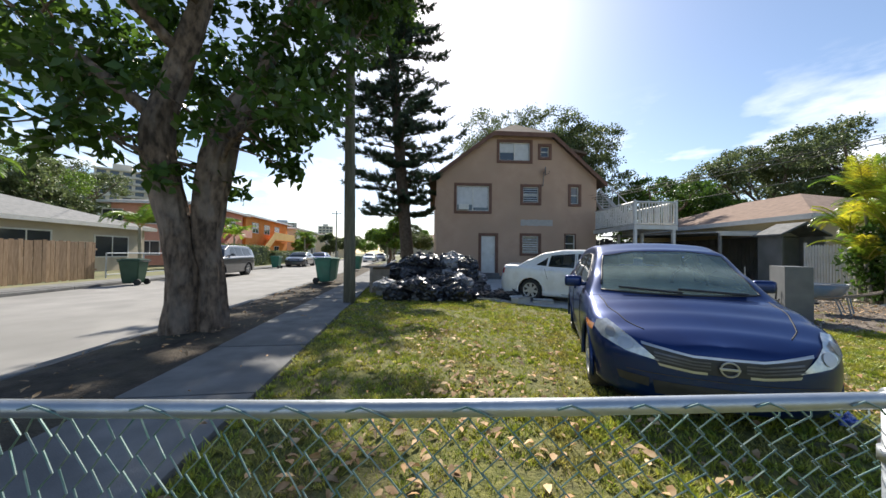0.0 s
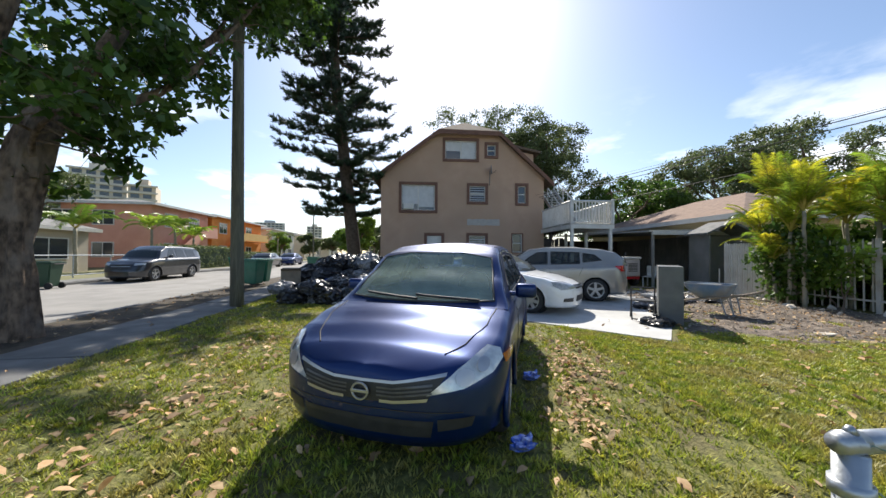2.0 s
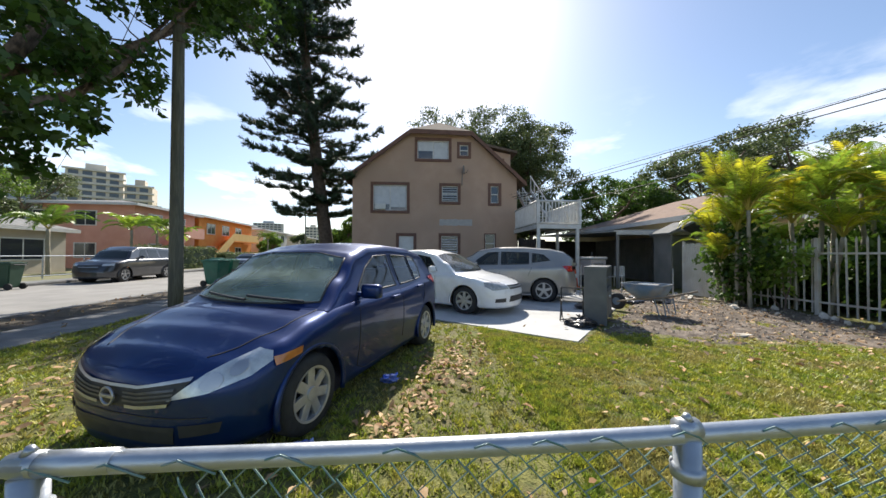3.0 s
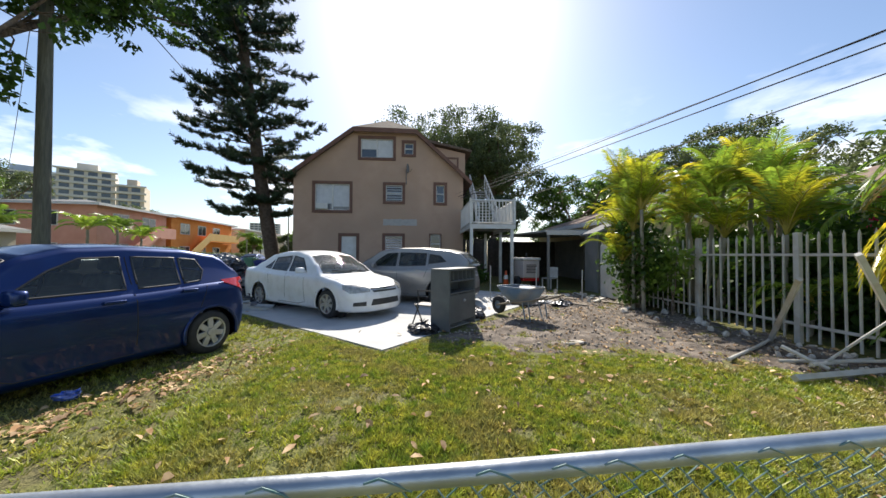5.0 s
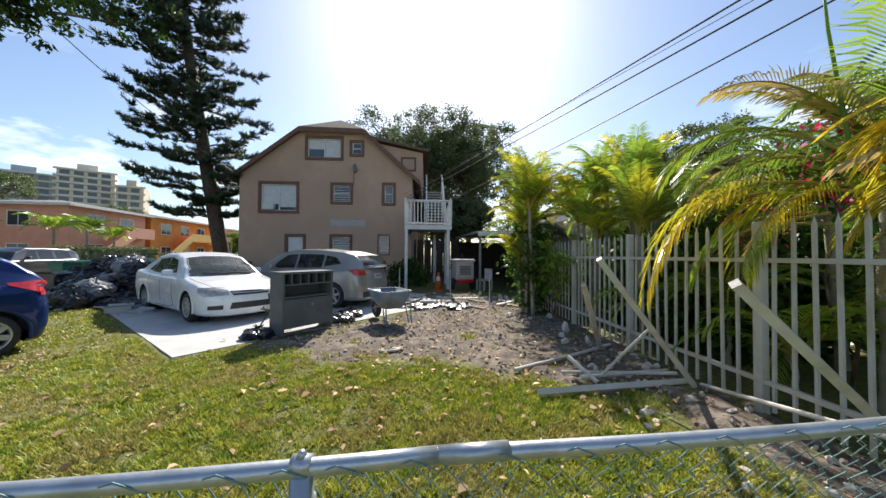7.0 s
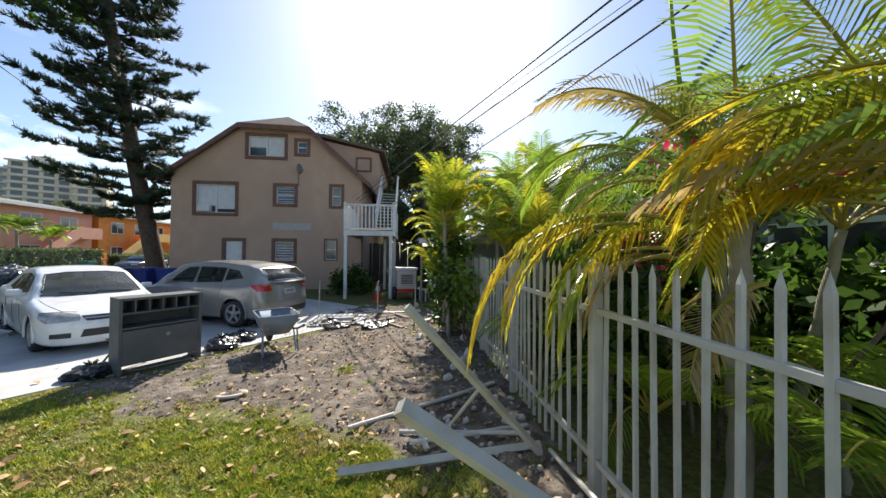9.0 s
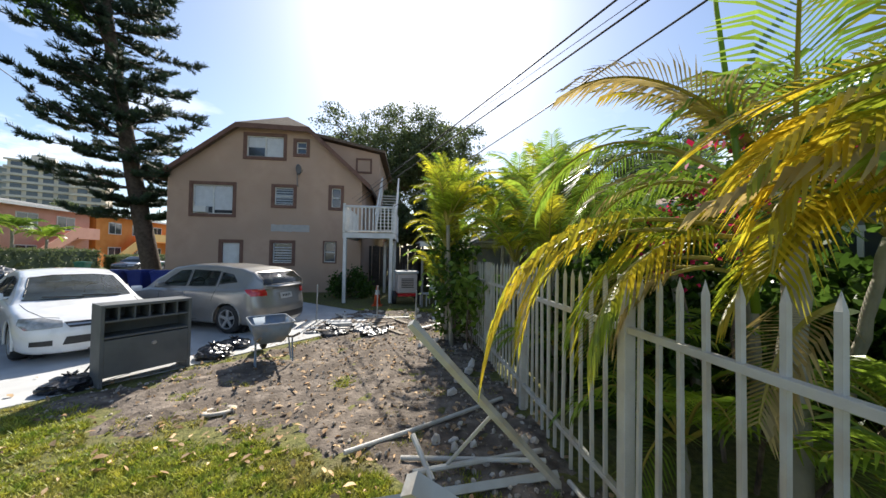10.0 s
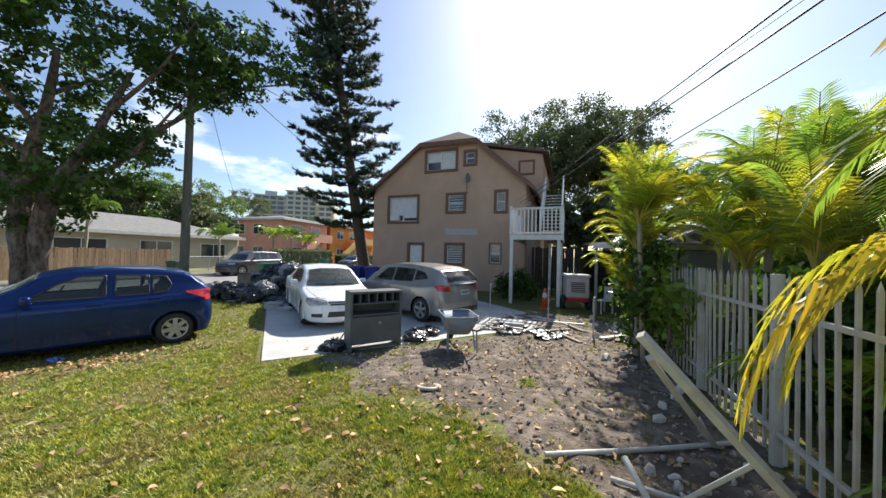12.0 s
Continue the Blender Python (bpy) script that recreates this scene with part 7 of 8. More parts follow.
bush("bougainvillea", "bougainvillea with magenta bracts among the palms", (13.8, 3.5, 0), [(0, 0, 2.3, 0.7, 0.9, 0.5), (-0.4, -0.8, 2.4, 0.6, 0.6, 0.5), (0.2, 0.9, 2.0, 0.6, 0.7, 0.5), (0.3, -1.6, 2.6, 0.6, 0.6, 0.5)], 220, 0.09, M_LEAF, 91, flowers=110)
for i, (y, hh) in enumerate(((4.6, 1.3), (5.4, 1.6), (6.3, 1.6), (7.6, 1.5), (8.9, 1.2))):
    bush("shrub", "dark leafy shrub behind the iron fence", (13.5, y, 0), [(0, 0, hh * 0.5, 0.4, 0.7, hh * 0.5), (0.6, 0.3, hh * 0.7, 0.5, 0.6, hh * 0.4)], 280, 0.17, M_LEAF, 100 + i)
# extra row of dark foliage, added to stand for the shade between the pickets
for i, y in enumerate((4.8, 5.9, 7.0, 8.1, 9.2)):
    bush("shrub", "tall leafy shrub added to darken the gaps behind the palms", (14.7, y, 0), [(0, 0, 0.9, 0.5, 0.75, 0.95), (0.3, 0.3, 1.5, 0.5, 0.6, 0.6)], 260, 0.18, M_LEAF, 170 + i)
for i, y in enumerate((-0.2, 1.0, 2.2, 3.4, 4.6)):
    bush("shrub", "dark leafy shrub in the neighbour's garden", (16.2, y, 0), [(0, 0, 0.9, 0.5, 0.8, 0.9), (0.4, 0.4, 1.3, 0.5, 0.6, 0.6)], 240, 0.2, M_LEAF, 150 + i)
bush("shrub", "bright broad-leaved shrub growing through the fence", (12.2, 7.0, 0), [(0, 0, 1.0, 0.3, 0.4, 0.5), (-0.15, -0.35, 1.35, 0.28, 0.3, 0.25), (0.05, 0.4, 0.7, 0.25, 0.3, 0.3)], 55, 0.17, M_BRIGHTLEAF, 111, 6)
bush("shrub", "leafy green shrub round the palm stems beside the fence", (12.0, 7.9, 0), [(0, 0, 0.6, 0.35, 0.5, 0.6), (-0.1, 0.4, 1.2, 0.35, 0.4, 0.5), (-0.05, -0.5, 1.3, 0.3, 0.4, 0.5), (0, 0, 1.9, 0.4, 0.6, 0.4)], 170, 0.15, M_LEAF, 118)
bush("shrub", "dark leafy shrub at the foot of the palms", (12.75, 8.5, 0), [(0, 0, 0.5, 0.35, 0.5, 0.5), (0.05, -0.5, 0.9, 0.3, 0.4, 0.4)], 200, 0.16, M_LEAF, 115)
bush("shrub", "potted green shrubs against the house wall", (8.2, 14.6, 0), [(0, 0, 0.5, 0.4, 0.4, 0.45), (0.6, 0.5, 0.7, 0.4, 0.4, 0.5), (1.0, -0.2, 0.4, 0.35, 0.35, 0.35)], 160, 0.16, M_LEAF, 112)

# ---- bare earth beside the driveway ----
DIRT = [(6.72, 5.25), (7.15, 4.85), (8.2, 4.45), (9.2, 4.5), (9.9, 4.2), (10.6, 3.75), (11.3, 3.3), (11.6, 2.4), (11.9, 1.5), (12.55, 1.2), (12.6, 9.9), (11.8, 11.2), (9.6, 11.8), (8.3, 9.4), (9.1, 8.3)]


def edge_dist(poly, x, y):
    best = 9.0
    for (ax, ay), (bx, by) in zip(poly, poly[1:] + poly[:1]):
        dx, dy = bx - ax, by - ay
        t = max(0.0, min(1.0, ((x - ax) * dx + (y - ay) * dy) / (dx * dx + dy * dy)))
        best = min(best, math.hypot(x - ax - t * dx, y - ay - t * dy))
    return best


def dirt_depth(x, y):
    """How far inside the bare earth a place lies, with a ragged margin; negative outside."""
    d = edge_dist(DIRT, x, y)
    d = d if inside(DIRT, x, y) else -d
    return d + 0.28 * fbm(x, y, 1.9, 4.0)


def dirt_z(x, y):
    d = dirt_depth(x, y)
    f = max(0.0, min(1.0, (d + 0.1) / 0.45))
    return -0.045 + f * (0.07 + 0.05 * fbm(x, y, 2.3, 1.0) + 0.022 * fbm(x, y, 8.0, 2.0))


bm = bm_new()
STEP = 0.075
nx, ny = int(6.6 / STEP), int(11.4 / STEP)
vg = {}
for i in range(nx + 1):
    for j in range(ny + 1):
        x, y = 6.2 + i * STEP, 0.9 + j * STEP
        if dirt_depth(x, y) > -0.25:
            vg[i, j] = bm.verts.new((x, y, dirt_z(x, y)))
for i in range(nx):
    for j in range(ny):
        k4 = ((i, j), (i + 1, j), (i + 1, j + 1), (i, j + 1))
        if all(k in vg for k in k4):
            bm.faces.new([vg[k] for k in k4])
tagged(part("bare_earth", bm, M_DIRT, smooth=True), "turned grey-brown bare earth with rubble", "earth", kind="structure")


def on_drive(x, y):
    r = Vector((x, y, 0)) - DC
    return -0.1 < r.dot(DN) < 7.3 and -0.1 < r.dot(DV) < 9.8


# grass blades, thinning where the lawn is worn
rng = np.random.default_rng(5)
N = 100000
PER = 8
gy = 0.2 + 11.5 * rng.uniform(0, 1, N) ** 1.9
gx = -1.25 - 0.0875 * gy + rng.uniform(0, 1, N) * (14.0 + 0.0875 * gy)
near = np.arange(N) >= 62000
gx[near] = rng.uniform(4.8, 12.2, near.sum())
gy[near] = rng.uniform(0.6, 5.8, near.sum())
keep = np.zeros(N, bool)
hgt = np.zeros(N)
for i in range(N):
    x, y = gx[i], gy[i]
    d = dirt_depth(x, y) if x > 5.8 else -1.0
    w = fbm(x, y, 1.1, 7.0)
    fine = noise.noise(Vector((x * 7.0, y * 7.0, 3.0)))
    if x > 12.3 or on_drive(x, y) or (d > 0.02 and not (w > 0.2 and d < 1.6 and rng.random() < 0.35)):
        continue
    if fine + 0.7 * w < -0.3 and rng.random() < 0.7:
        continue
    keep[i] = True
    hgt[i] = 0.022 + 0.02 * rng.random() + 0.028 * max(0.0, fine) + 0.02 * max(0.0, w)
gx, gy, hgt = gx[keep], gy[keep], hgt[keep]
# each tuft is a small rosette of blades that lean outwards
n = len(gx) * PER
gx, gy, hgt = np.repeat(gx, PER), np.repeat(gy, PER), np.repeat(hgt, PER) * rng.uniform(0.6, 1.25, n)
out = rng.uniform(0, 2 * np.pi, n)
off = rng.uniform(0.003, 0.03, n)
gx, gy = gx + np.cos(out) * off, gy + np.sin(out) * off
ang = out + np.pi / 2 + rng.normal(0, 0.5, n)
wd = rng.uniform(0.0028, 0.0062, n) * (1 + gy * 0.2)
base_ = np.stack([gx, gy, np.full(n, -0.005)], 1)
sd3 = np.stack([np.cos(ang) * wd, np.sin(ang) * wd, np.zeros(n)], 1)
lean = hgt * rng.uniform(0.3, 1.3, n)
tip = base_ + np.stack([np.cos(out) * lean, np.sin(out) * lean, hgt], 1)
gr_ob = quads("lawn_grass", np.stack([base_ - sd3, base_ + sd3, tip], 1), M_GRASS, None, "short sunlit lawn grass, green and straw-coloured")
tagged(gr_ob, category="grass")

# fallen leaves, thick beside the hatchback
M_DRYLEAF = material("dry_fallen_leaves", (0.3, 0.16, 0.065), (0.62, 0.45, 0.26), 9, 0.8, vary=0.5, island=True, trans=0.15)
pl = []
for cx, cy, sx, sy, k in ((4.12, 3.65, 0.16, 0.35, 190), (3.8, 3.0, 0.12, 0.3, 90), (3.6, 2.5, 0.12, 0.2, 70), (4.5, 4.5, 0.2, 0.4, 90), (0.35, 3.05, 0.3, 0.25, 90), (0.2, 4.7, 0.4, 0.3, 70), (1.5, 3.4, 1.0, 1.2, 170), (-0.5, 2.1, 0.35, 0.3, 90), (0.3, 2.2, 0.8, 0.6, 150), (0.4, 4.6, 1.2, 1.2, 160), (5.5, 2.6, 3.0, 1.2, 260), (-0.2, 1.4, 0.5, 0.4, 70), (1.2, 2.0, 0.6, 0.5, 90), (8.5, 3.0, 2.0, 1.0, 60), (9.6, 5.6, 1.3, 1.5, 700), (10.6, 8.6, 0.9, 1.4, 400), (11.4, 4.2, 0.5, 0.9, 150)):
    pl.append(np.stack([rng.normal(cx, sx, k), rng.normal(cy, sy, k), np.full(k, 0.035)], 1))
for k in range(260):
    pl.append(np.array([[*st(rng.uniform(-3.8, -2.5), rng.uniform(0.5, 14))[:2], 0.03]]))
pl = np.concatenate(pl)
pl = pl[(pl[:, 1] > 0.7)]
n = len(pl)
d = rng.normal(0, 1, (n, 3))
d[:, 2] *= 0.25
d /= np.linalg.norm(d, axis=1)[:, None]
s = np.cross(d, np.array([0, 0, 1.0]) + rng.normal(0, 0.35, (n, 3)))
s /= np.linalg.norm(s, axis=1)[:, None]
L = 0.016 + 0.038 * rng.uniform(0, 1, (n, 1)) ** 1.6
W = L * rng.uniform(0.35, 0.6, (n, 1))
up = np.array([0, 0, 1.0]) * rng.uniform(0.0, 0.02, (n, 1))
fl = quads("fallen_leaves", np.stack([pl - d * L, pl - d * L * 0.3 + s * W + up, pl + d * L * 0.4 + s * W * 0.8 + up * 1.3, pl + d * L, pl + d * L * 0.4 - s * W * 0.8 + up, pl - d * L * 0.3 - s * W + up], 1), M_DRYLEAF, None, "curled dry brown leaves scattered on the grass")
tagged(fl, category="leaves")


def chunk(b, at, s, rr, flat=0.6):
    r = bmesh.ops.create_icosphere(b, subdivisions=1, radius=s)
    mt = Matrix.Translation(at) @ Euler((rr.uniform(0, 6), rr.uniform(0, 6), rr.uniform(0, 6))).to_matrix().to_4x4() @ Matrix.Diagonal((rr.uniform(0.6, 1.3), rr.uniform(0.5, 1.0), flat * rr.uniform(0.6, 1.1), 1))
    for v in r["verts"]:
        v.co = mt @ (v.co * rr.uniform(0.8, 1.15))


# rubble on the bare earth: loose crumbs as stuff, the larger lumps as things
M_STONE = material("rubble_stone", (0.44, 0.38, 0.31), (0.6, 0.55, 0.48), 9, 0.95, bump=0.5, vary=0.3, island=True)
rr = random.Random(12)
V, F = [], []
ico = bm_new()
bmesh.ops.create_icosphere(ico, subdivisions=1, radius=1.0)
iv = np.array([v.co[:] for v in ico.verts])
jf = np.array([[v.index for v in f.verts] for f in ico.faces])
ico.free()
pts = []
while len(pts) < 6000:
    x, y = rr.uniform(6.4, 12.5), rr.uniform(1.2, 11.6)
    if dirt_depth(x, y) > 0.05:
        pts.append((x, y, dirt_z(x, y)))
tri = []
for x, y, z in pts:
    s_ = 0.004 + 0.024 * rr.random() ** 4
    w = iv * (s_ * rng.uniform(0.6, 1.3, 3)) * rng.uniform(0.8, 1.2, (len(iv), 1)) + np.array([x, y, z + s_ * 0.2])
    tri.append(w[jf])
rb = quads("gravel_crumbs", np.concatenate(tri), material("soil_crumbs", (0.2, 0.16, 0.12), (0.46, 0.4, 0.33), 3, 0.95, vary=0.5, island=True), None, "loose pale crumbs of rubble and soil")
tagged(rb, category="gravel")
for k in range(105):
    if k < 26:
        x, y = rr.uniform(11.2, 12.3), rr.uniform(5.0, 10.5)
    elif k < 46:
        x, y = rr.uniform(9.2, 12.0), rr.uniform(8.6, 11.2)
    else:
        x, y = rr.uniform(11.2, 12.3), rr.uniform(1.9, 4.6)
    b = bm_new()
    sz = rr.uniform(0.05, 0.13) if k < 46 else rr.uniform(0.025, 0.065)
    chunk(b, (0, 0, 0), sz, rr)
    o = tagged(part("rubble_lump", b, M_STONE), "broken pale lump of concrete rubble on the earth", "rubble", "rubble lumps")
    o.location = (x, y, max(0.0, dirt_z(x, y)) + sz * 0.22)

# ---- rubbish heap by the street ----
M_BAG = material("black_bin_bag", (0.012, 0.012, 0.014), (0.022, 0.022, 0.025), 6, 0.28, spec=0.6, bump=0.5, bump_scale=9)
M_BAGGREY = material("grey_plastic_sack", (0.14, 0.14, 0.15), (0.3, 0.3, 0.31), 6, 0.4, bump=0.5, bump_scale=9)
M_BAGBLUE = material("blue_plastic_sack", (0.02, 0.05, 0.22), (0.03, 0.08, 0.3), 6, 0.4, bump=0.4, bump_scale=9)
M_PLYWOOD = material("stained_board", (0.2, 0.16, 0.12), (0.3, 0.25, 0.19), 4, 0.85, bump=0.2)


def bag(at, s, mat, seed, label, squash=0.75):
    squash *= 0.85 + 0.3 * ((seed * 37) % 10) / 10
    e = thing("bin_bag", label, "bin bag", at, (seed * 47) % 360, group="bags in the rubbish heap")
    b = bm_new()
    bmesh.ops.create_icosphere(b, subdivisions=4, radius=1.0)
    for v in b.verts:
        q = v.co.copy()
        f = 0.9 + 0.26 * noise.noise(q * 1.3 + Vector((seed, 0, 0))) + (0.2 - 0.34 * abs(noise.noise(q * 2.6 + Vector((0, seed, 0))))) + (0.08 - 0.2 * abs(noise.noise(q * 6 + Vector((0, 0, seed)))))
        z = max(-0.55, q.z * f)
        pinch = 1 - 0.55 * max(0.0, q.z - 0.55) / 0.45
        v.co = Vector((q.x * f * pinch * s, q.y * f * pinch * s, (z + 0.55) * s * squash))
    part("sack", b, mat, e, smooth=False)
    b = bm_new()
    top = 1.52 * s * squash
    for k in range(5):
        a = k * 1.256 + seed
        tube(b, [(0, 0, top - 0.08), (0.03 * math.cos(a), 0.03 * math.sin(a), top + 0.02), (0.08 * math.cos(a), 0.08 * math.sin(a), top + 0.05)], [0.03, 0.02, 0.006], 5)
    part("knot", b, mat, e)


rr = random.Random(31)
k = 0
for layer, cnt, z in ((0, 20, 0.0), (1, 13, 0.4), (2, 6, 0.78)):
    for i in range(cnt):
        f = (i + 0.5) / cnt
        x = -1.5 + (3.3 - 0.45 * layer) * f + rr.uniform(-0.15, 0.15) + 0.25 * layer
        y = 11.0 - 1.0 * f + rr.uniform(-0.75, 0.9) * (1 - 0.3 * layer)
        mat = M_BAG if rr.random() < 0.8 else (M_BAGGREY if rr.random() < 0.7 else M_BAGBLUE)
        nm = {"black_bin_bag": "shiny black bin bag in the rubbish heap", "grey_plastic_sack": "grey plastic sack in the rubbish heap", "blue_plastic_sack": "blue plastic sack in the rubbish heap"}[mat.name]
        bag((x, y, z + rr.uniform(-0.03, 0.06)), rr.uniform(0.3, 0.46), mat, k + 1, nm)
        k += 1
for i in range(24):
    x, y = 0.0 + 2.7 * (i / 23) + rr.uniform(-0.25, 0.25), 9.35 - 0.6 * (i / 23) + rr.uniform(-0.4, 0.5)
    bag((x, y, 0.0), rr.uniform(0.18, 0.34), M_BAG if i % 4 else M_BAGGREY, 70 + i, "flattened torn bag at the foot of the rubbish heap", 0.5)


for i in range(16):
    x, y = -1.15 + 2.0 * (i / 15) + rr.uniform(-0.15, 0.15), 9.0 + rr.uniform(-0.5, 0.6)
    bag((x, y, 0.25 if i % 3 == 0 else 0.0), rr.uniform(0.28, 0.4), M_BAG if i % 5 else M_BAGGREY, 120 + i, "shiny black bin bag in the rubbish heap")


def crate(at, size, rz, mat, label, name="cardboard_box", cat="box"):
    e = thing(name, label, cat, at, rz)
    x, y, z = size
    part("body", box(bm_new(), (-x / 2, -y / 2, 0), (x / 2, y / 2, z), 0.012), mat, e)
    for sg in (1, -1):
        b = bm_new()
        prism(b, [(-x / 2, sg * y / 2, z), (x / 2, sg * y / 2, z), (x / 2, sg * y * 0.78, z + y * 0.14), (-x / 2, sg * y * 0.78, z + y * 0.14)], (0, 0, 0.006))
        part("flap", b, mat, e)


crate((-1.65, 10.3, 0), (0.55, 0.5, 0.75), 20, M_PLYWOOD, "stained brown box standing by the rubbish heap")
crate((-1.35, 9.6, 0), (0.45, 0.35, 0.3), -15, material("grey_crate", (0.3, 0.3, 0.3), None, 4, 0.7), "grey crate beside the utility pole")
crate((2.35, 8.15, 0), (0.45, 0.25, 0.14), 30, M_DRIVE, "pale concrete block at the edge of the driveway", "concrete_block", "block")
crate((2.9, 8.05, 0), (0.5, 0.2, 0.08), -20, M_DRIVE, "pale concrete offcut at the edge of the driveway", "concrete_block", "block")
for i in range(9):
    x, y = 0.2 + 0.32 * i + rr.uniform(-0.1, 0.1), 8.7 + rr.uniform(-0.35, 0.4)
    e = thing("board_scrap", "loose board scrap lying by the rubbish heap", "board", (x, y, 0.03), rr.uniform(0, 180), "board scraps")
    part("board", box(bm_new(), (-rr.uniform(0.2, 0.5), -0.05, 0), (rr.uniform(0.2, 0.5), 0.05, 0.03), 0.004), M_PLYWOOD if i % 2 else M_OFFWHITE, e)


def wheelie_bin(at, rz, label, colour):
    e = thing("wheelie_bin", label, "bin", at, rz, "bins along the street")
    b = bm_new()
    lo = [(-0.22, -0.26, 0.08), (0.22, -0.26, 0.08), (0.22, 0.26, 0.08), (-0.22, 0.26, 0.08)]
    hi = [(-0.3, -0.36, 0.98), (0.3, -0.36, 0.98), (0.3, 0.36, 0.98), (-0.3, 0.36, 0.98)]
    a = [b.verts.new(p) for p in lo]
    c = [b.verts.new(p) for p in hi]
    b.faces.new(a[::-1])
    b.faces.new(c)
    for i in range(4):
        b.faces.new((a[i], a[(i + 1) % 4], c[(i + 1) % 4], c[i]))
    bmesh.ops.bevel(b, geom=b.edges[:], offset=0.03, segments=2, affect="EDGES")
    part("body", b, colour, e, smooth=False)
    b = bm_new()
    box(b, (-0.32, -0.39, 0.985), (0.32, 0.4, 1.03), 0.015)
    box(b, (-0.24, -0.3, 1.03), (0.24, 0.3, 1.06), 0.012)
    part("lid", b, colour, e)
    part("handle", tube(bm_new(), [(-0.25, 0.44, 0.95), (0.25, 0.44, 0.95)], 0.016, 8), M_PLASTIC, e)
    part("rim", box(bm_new(), (-0.315, -0.375, 0.93), (0.315, 0.375, 0.975), 0.01), colour, e)
    for sg in (1, -1):
        b = bm_new()
        bmesh.ops.create_cone(b, cap_ends=True, segments=20, radius1=0.12, radius2=0.12, depth=0.06, matrix=Matrix.Translation((sg * 0.27, 0.3, 0.12)) @ Matrix.Rotation(math.pi / 2, 4, "Y"))
        part("wheel", b, M_BLACK, e)


M_BINGREEN = material("green_bin_plastic", (0.02, 0.14, 0.09), (0.03, 0.18, 0.12), 4, 0.45, c3=(0.06, 0.16, 0.12), c3_scale=3, c3_amount=0.4)
M_BINDARK = material("dark_green_bin_plastic", (0.02, 0.06, 0.035), (0.03, 0.075, 0.045), 4, 0.5)
M_BINBLUE = material("blue_bin_plastic", (0.02, 0.035, 0.2), (0.03, 0.05, 0.26), 4, 0.5)
for a, bb, rz, mt, lb in ((-3.15, 13.6, 80, M_BINGREEN, "green wheelie bin on the verge"), (-3.2, 14.5, 95, M_BINGREEN, "green wheelie bin on the verge"), (-3.4, 24.0, 85, M_BINGREEN, "green wheelie bin further down the verge"),
                          (-10.75, 14.2, -80, M_BINDARK, "dark green wheelie bin at the far kerb"), (-10.7, 28.5, -90, M_BINGREEN, "green wheelie bin at the far kerb")):
    p = st(a, bb)
    wheelie_bin((p.x, p.y, ROAD_Z if a < -4.2 else 0.0), rz, lb, mt)
wheelie_bin((-0.2, 14.6, 0), 10, "blue wheelie bin beside the pine", M_BINBLUE)
wheelie_bin((0.6, 14.8, 0), -5, "blue wheelie bin beside the pine", M_BINBLUE)
wheelie_bin((1.5, 14.6, 0), 20, "blue wheelie bin against the house wall", M_BINBLUE)

# ---- discarded furniture on the driveway's edge ----
M_GREYWOOD = material("grey_painted_cabinet", (0.1, 0.108, 0.112), (0.14, 0.148, 0.152), 4, 0.6, c3=(0.12, 0.12, 0.125), c3_scale=3, c3_amount=0.4, bump=0.1)
ds = thing("cabinet", "discarded grey pigeonhole cabinet standing on the driveway", "cabinet", (7.28, 6.14, 0.02), 54)
w, d_, h = 0.47, 0.19, 1.06
for sg in (1, -1):
    part("side_panel", box(bm_new(), (sg * w - 0.02, -d_, 0.0), (sg * w + 0.02, d_, h), 0.006), M_GREYWOOD, ds)
part("top_panel", box(bm_new(), (-w + 0.021, -d_, h - 0.04), (w - 0.021, d_, h), 0.006), M_GREYWOOD, ds)
part("back_panel", box(bm_new(), (-w + 0.021, d_ - 0.02, 0.1), (w - 0.021, d_ - 0.002, h - 0.041)), M_GREYWOOD, ds)
part("front_panel", box(bm_new(), (-w + 0.021, -d_ + 0.004, 0.12), (w - 0.021, -d_ + 0.03, 0.6), 0.004), M_GREYWOOD, ds)
for z in (0.63, 0.84):
    part("shelf", box(bm_new(), (-w + 0.021, -d_ + 0.01, z - 0.012), (w - 0.021, d_ - 0.021, z + 0.012), 0.003), M_GREYWOOD, ds)
for i in range(1, 6):
    part("divider", box(bm_new(), (-w + i * w / 3 - 0.008, -d_ + 0.02, 0.853), (-w + i * w / 3 + 0.008, d_ - 0.022, h - 0.042)), M_GREYWOOD, ds)
b = bm_new()
bmesh.ops.create_cone(b, cap_ends=True, segments=16, radius1=0.03, radius2=0.025, depth=0.02, matrix=Matrix.Translation((0.05, -d_ - 0.006, 0.48)) @ Matrix.Rotation(math.pi / 2, 4, "X"))
part("lock", b, M_GALV, ds)
ch = thing("metal_chair", "folded black metal chair leaning against the cabinet", "chair", (6.78, 6.2, 0.03), 60)
b = bm_new()
for y in (-0.2, 0.2):
    tube(b, [(-0.2, y, 0.0), (0.05, y, 0.35), (0.0, y, 0.62)], 0.014, 7)
    tube(b, [(0.18, y, 0.0), (-0.1, y, 0.4)], 0.014, 7)
tube(b, [(0.0, -0.2, 0.62), (0.0, 0.2, 0.62)], 0.014, 7)
tube(b, [(-0.2, -0.2, 0.02), (-0.2, 0.2, 0.02)], 0.012, 7)
part("frame", b, M_PLASTIC, ch)
part("seat", box(bm_new(), (-0.16, -0.19, 0.36), (0.16, 0.19, 0.385), 0.01), M_PLASTIC, ch)
bag((6.72, 5.75, 0.0), 0.25, M_BAG, 201, "black torn bag slumped beside the cabinet", 0.4)
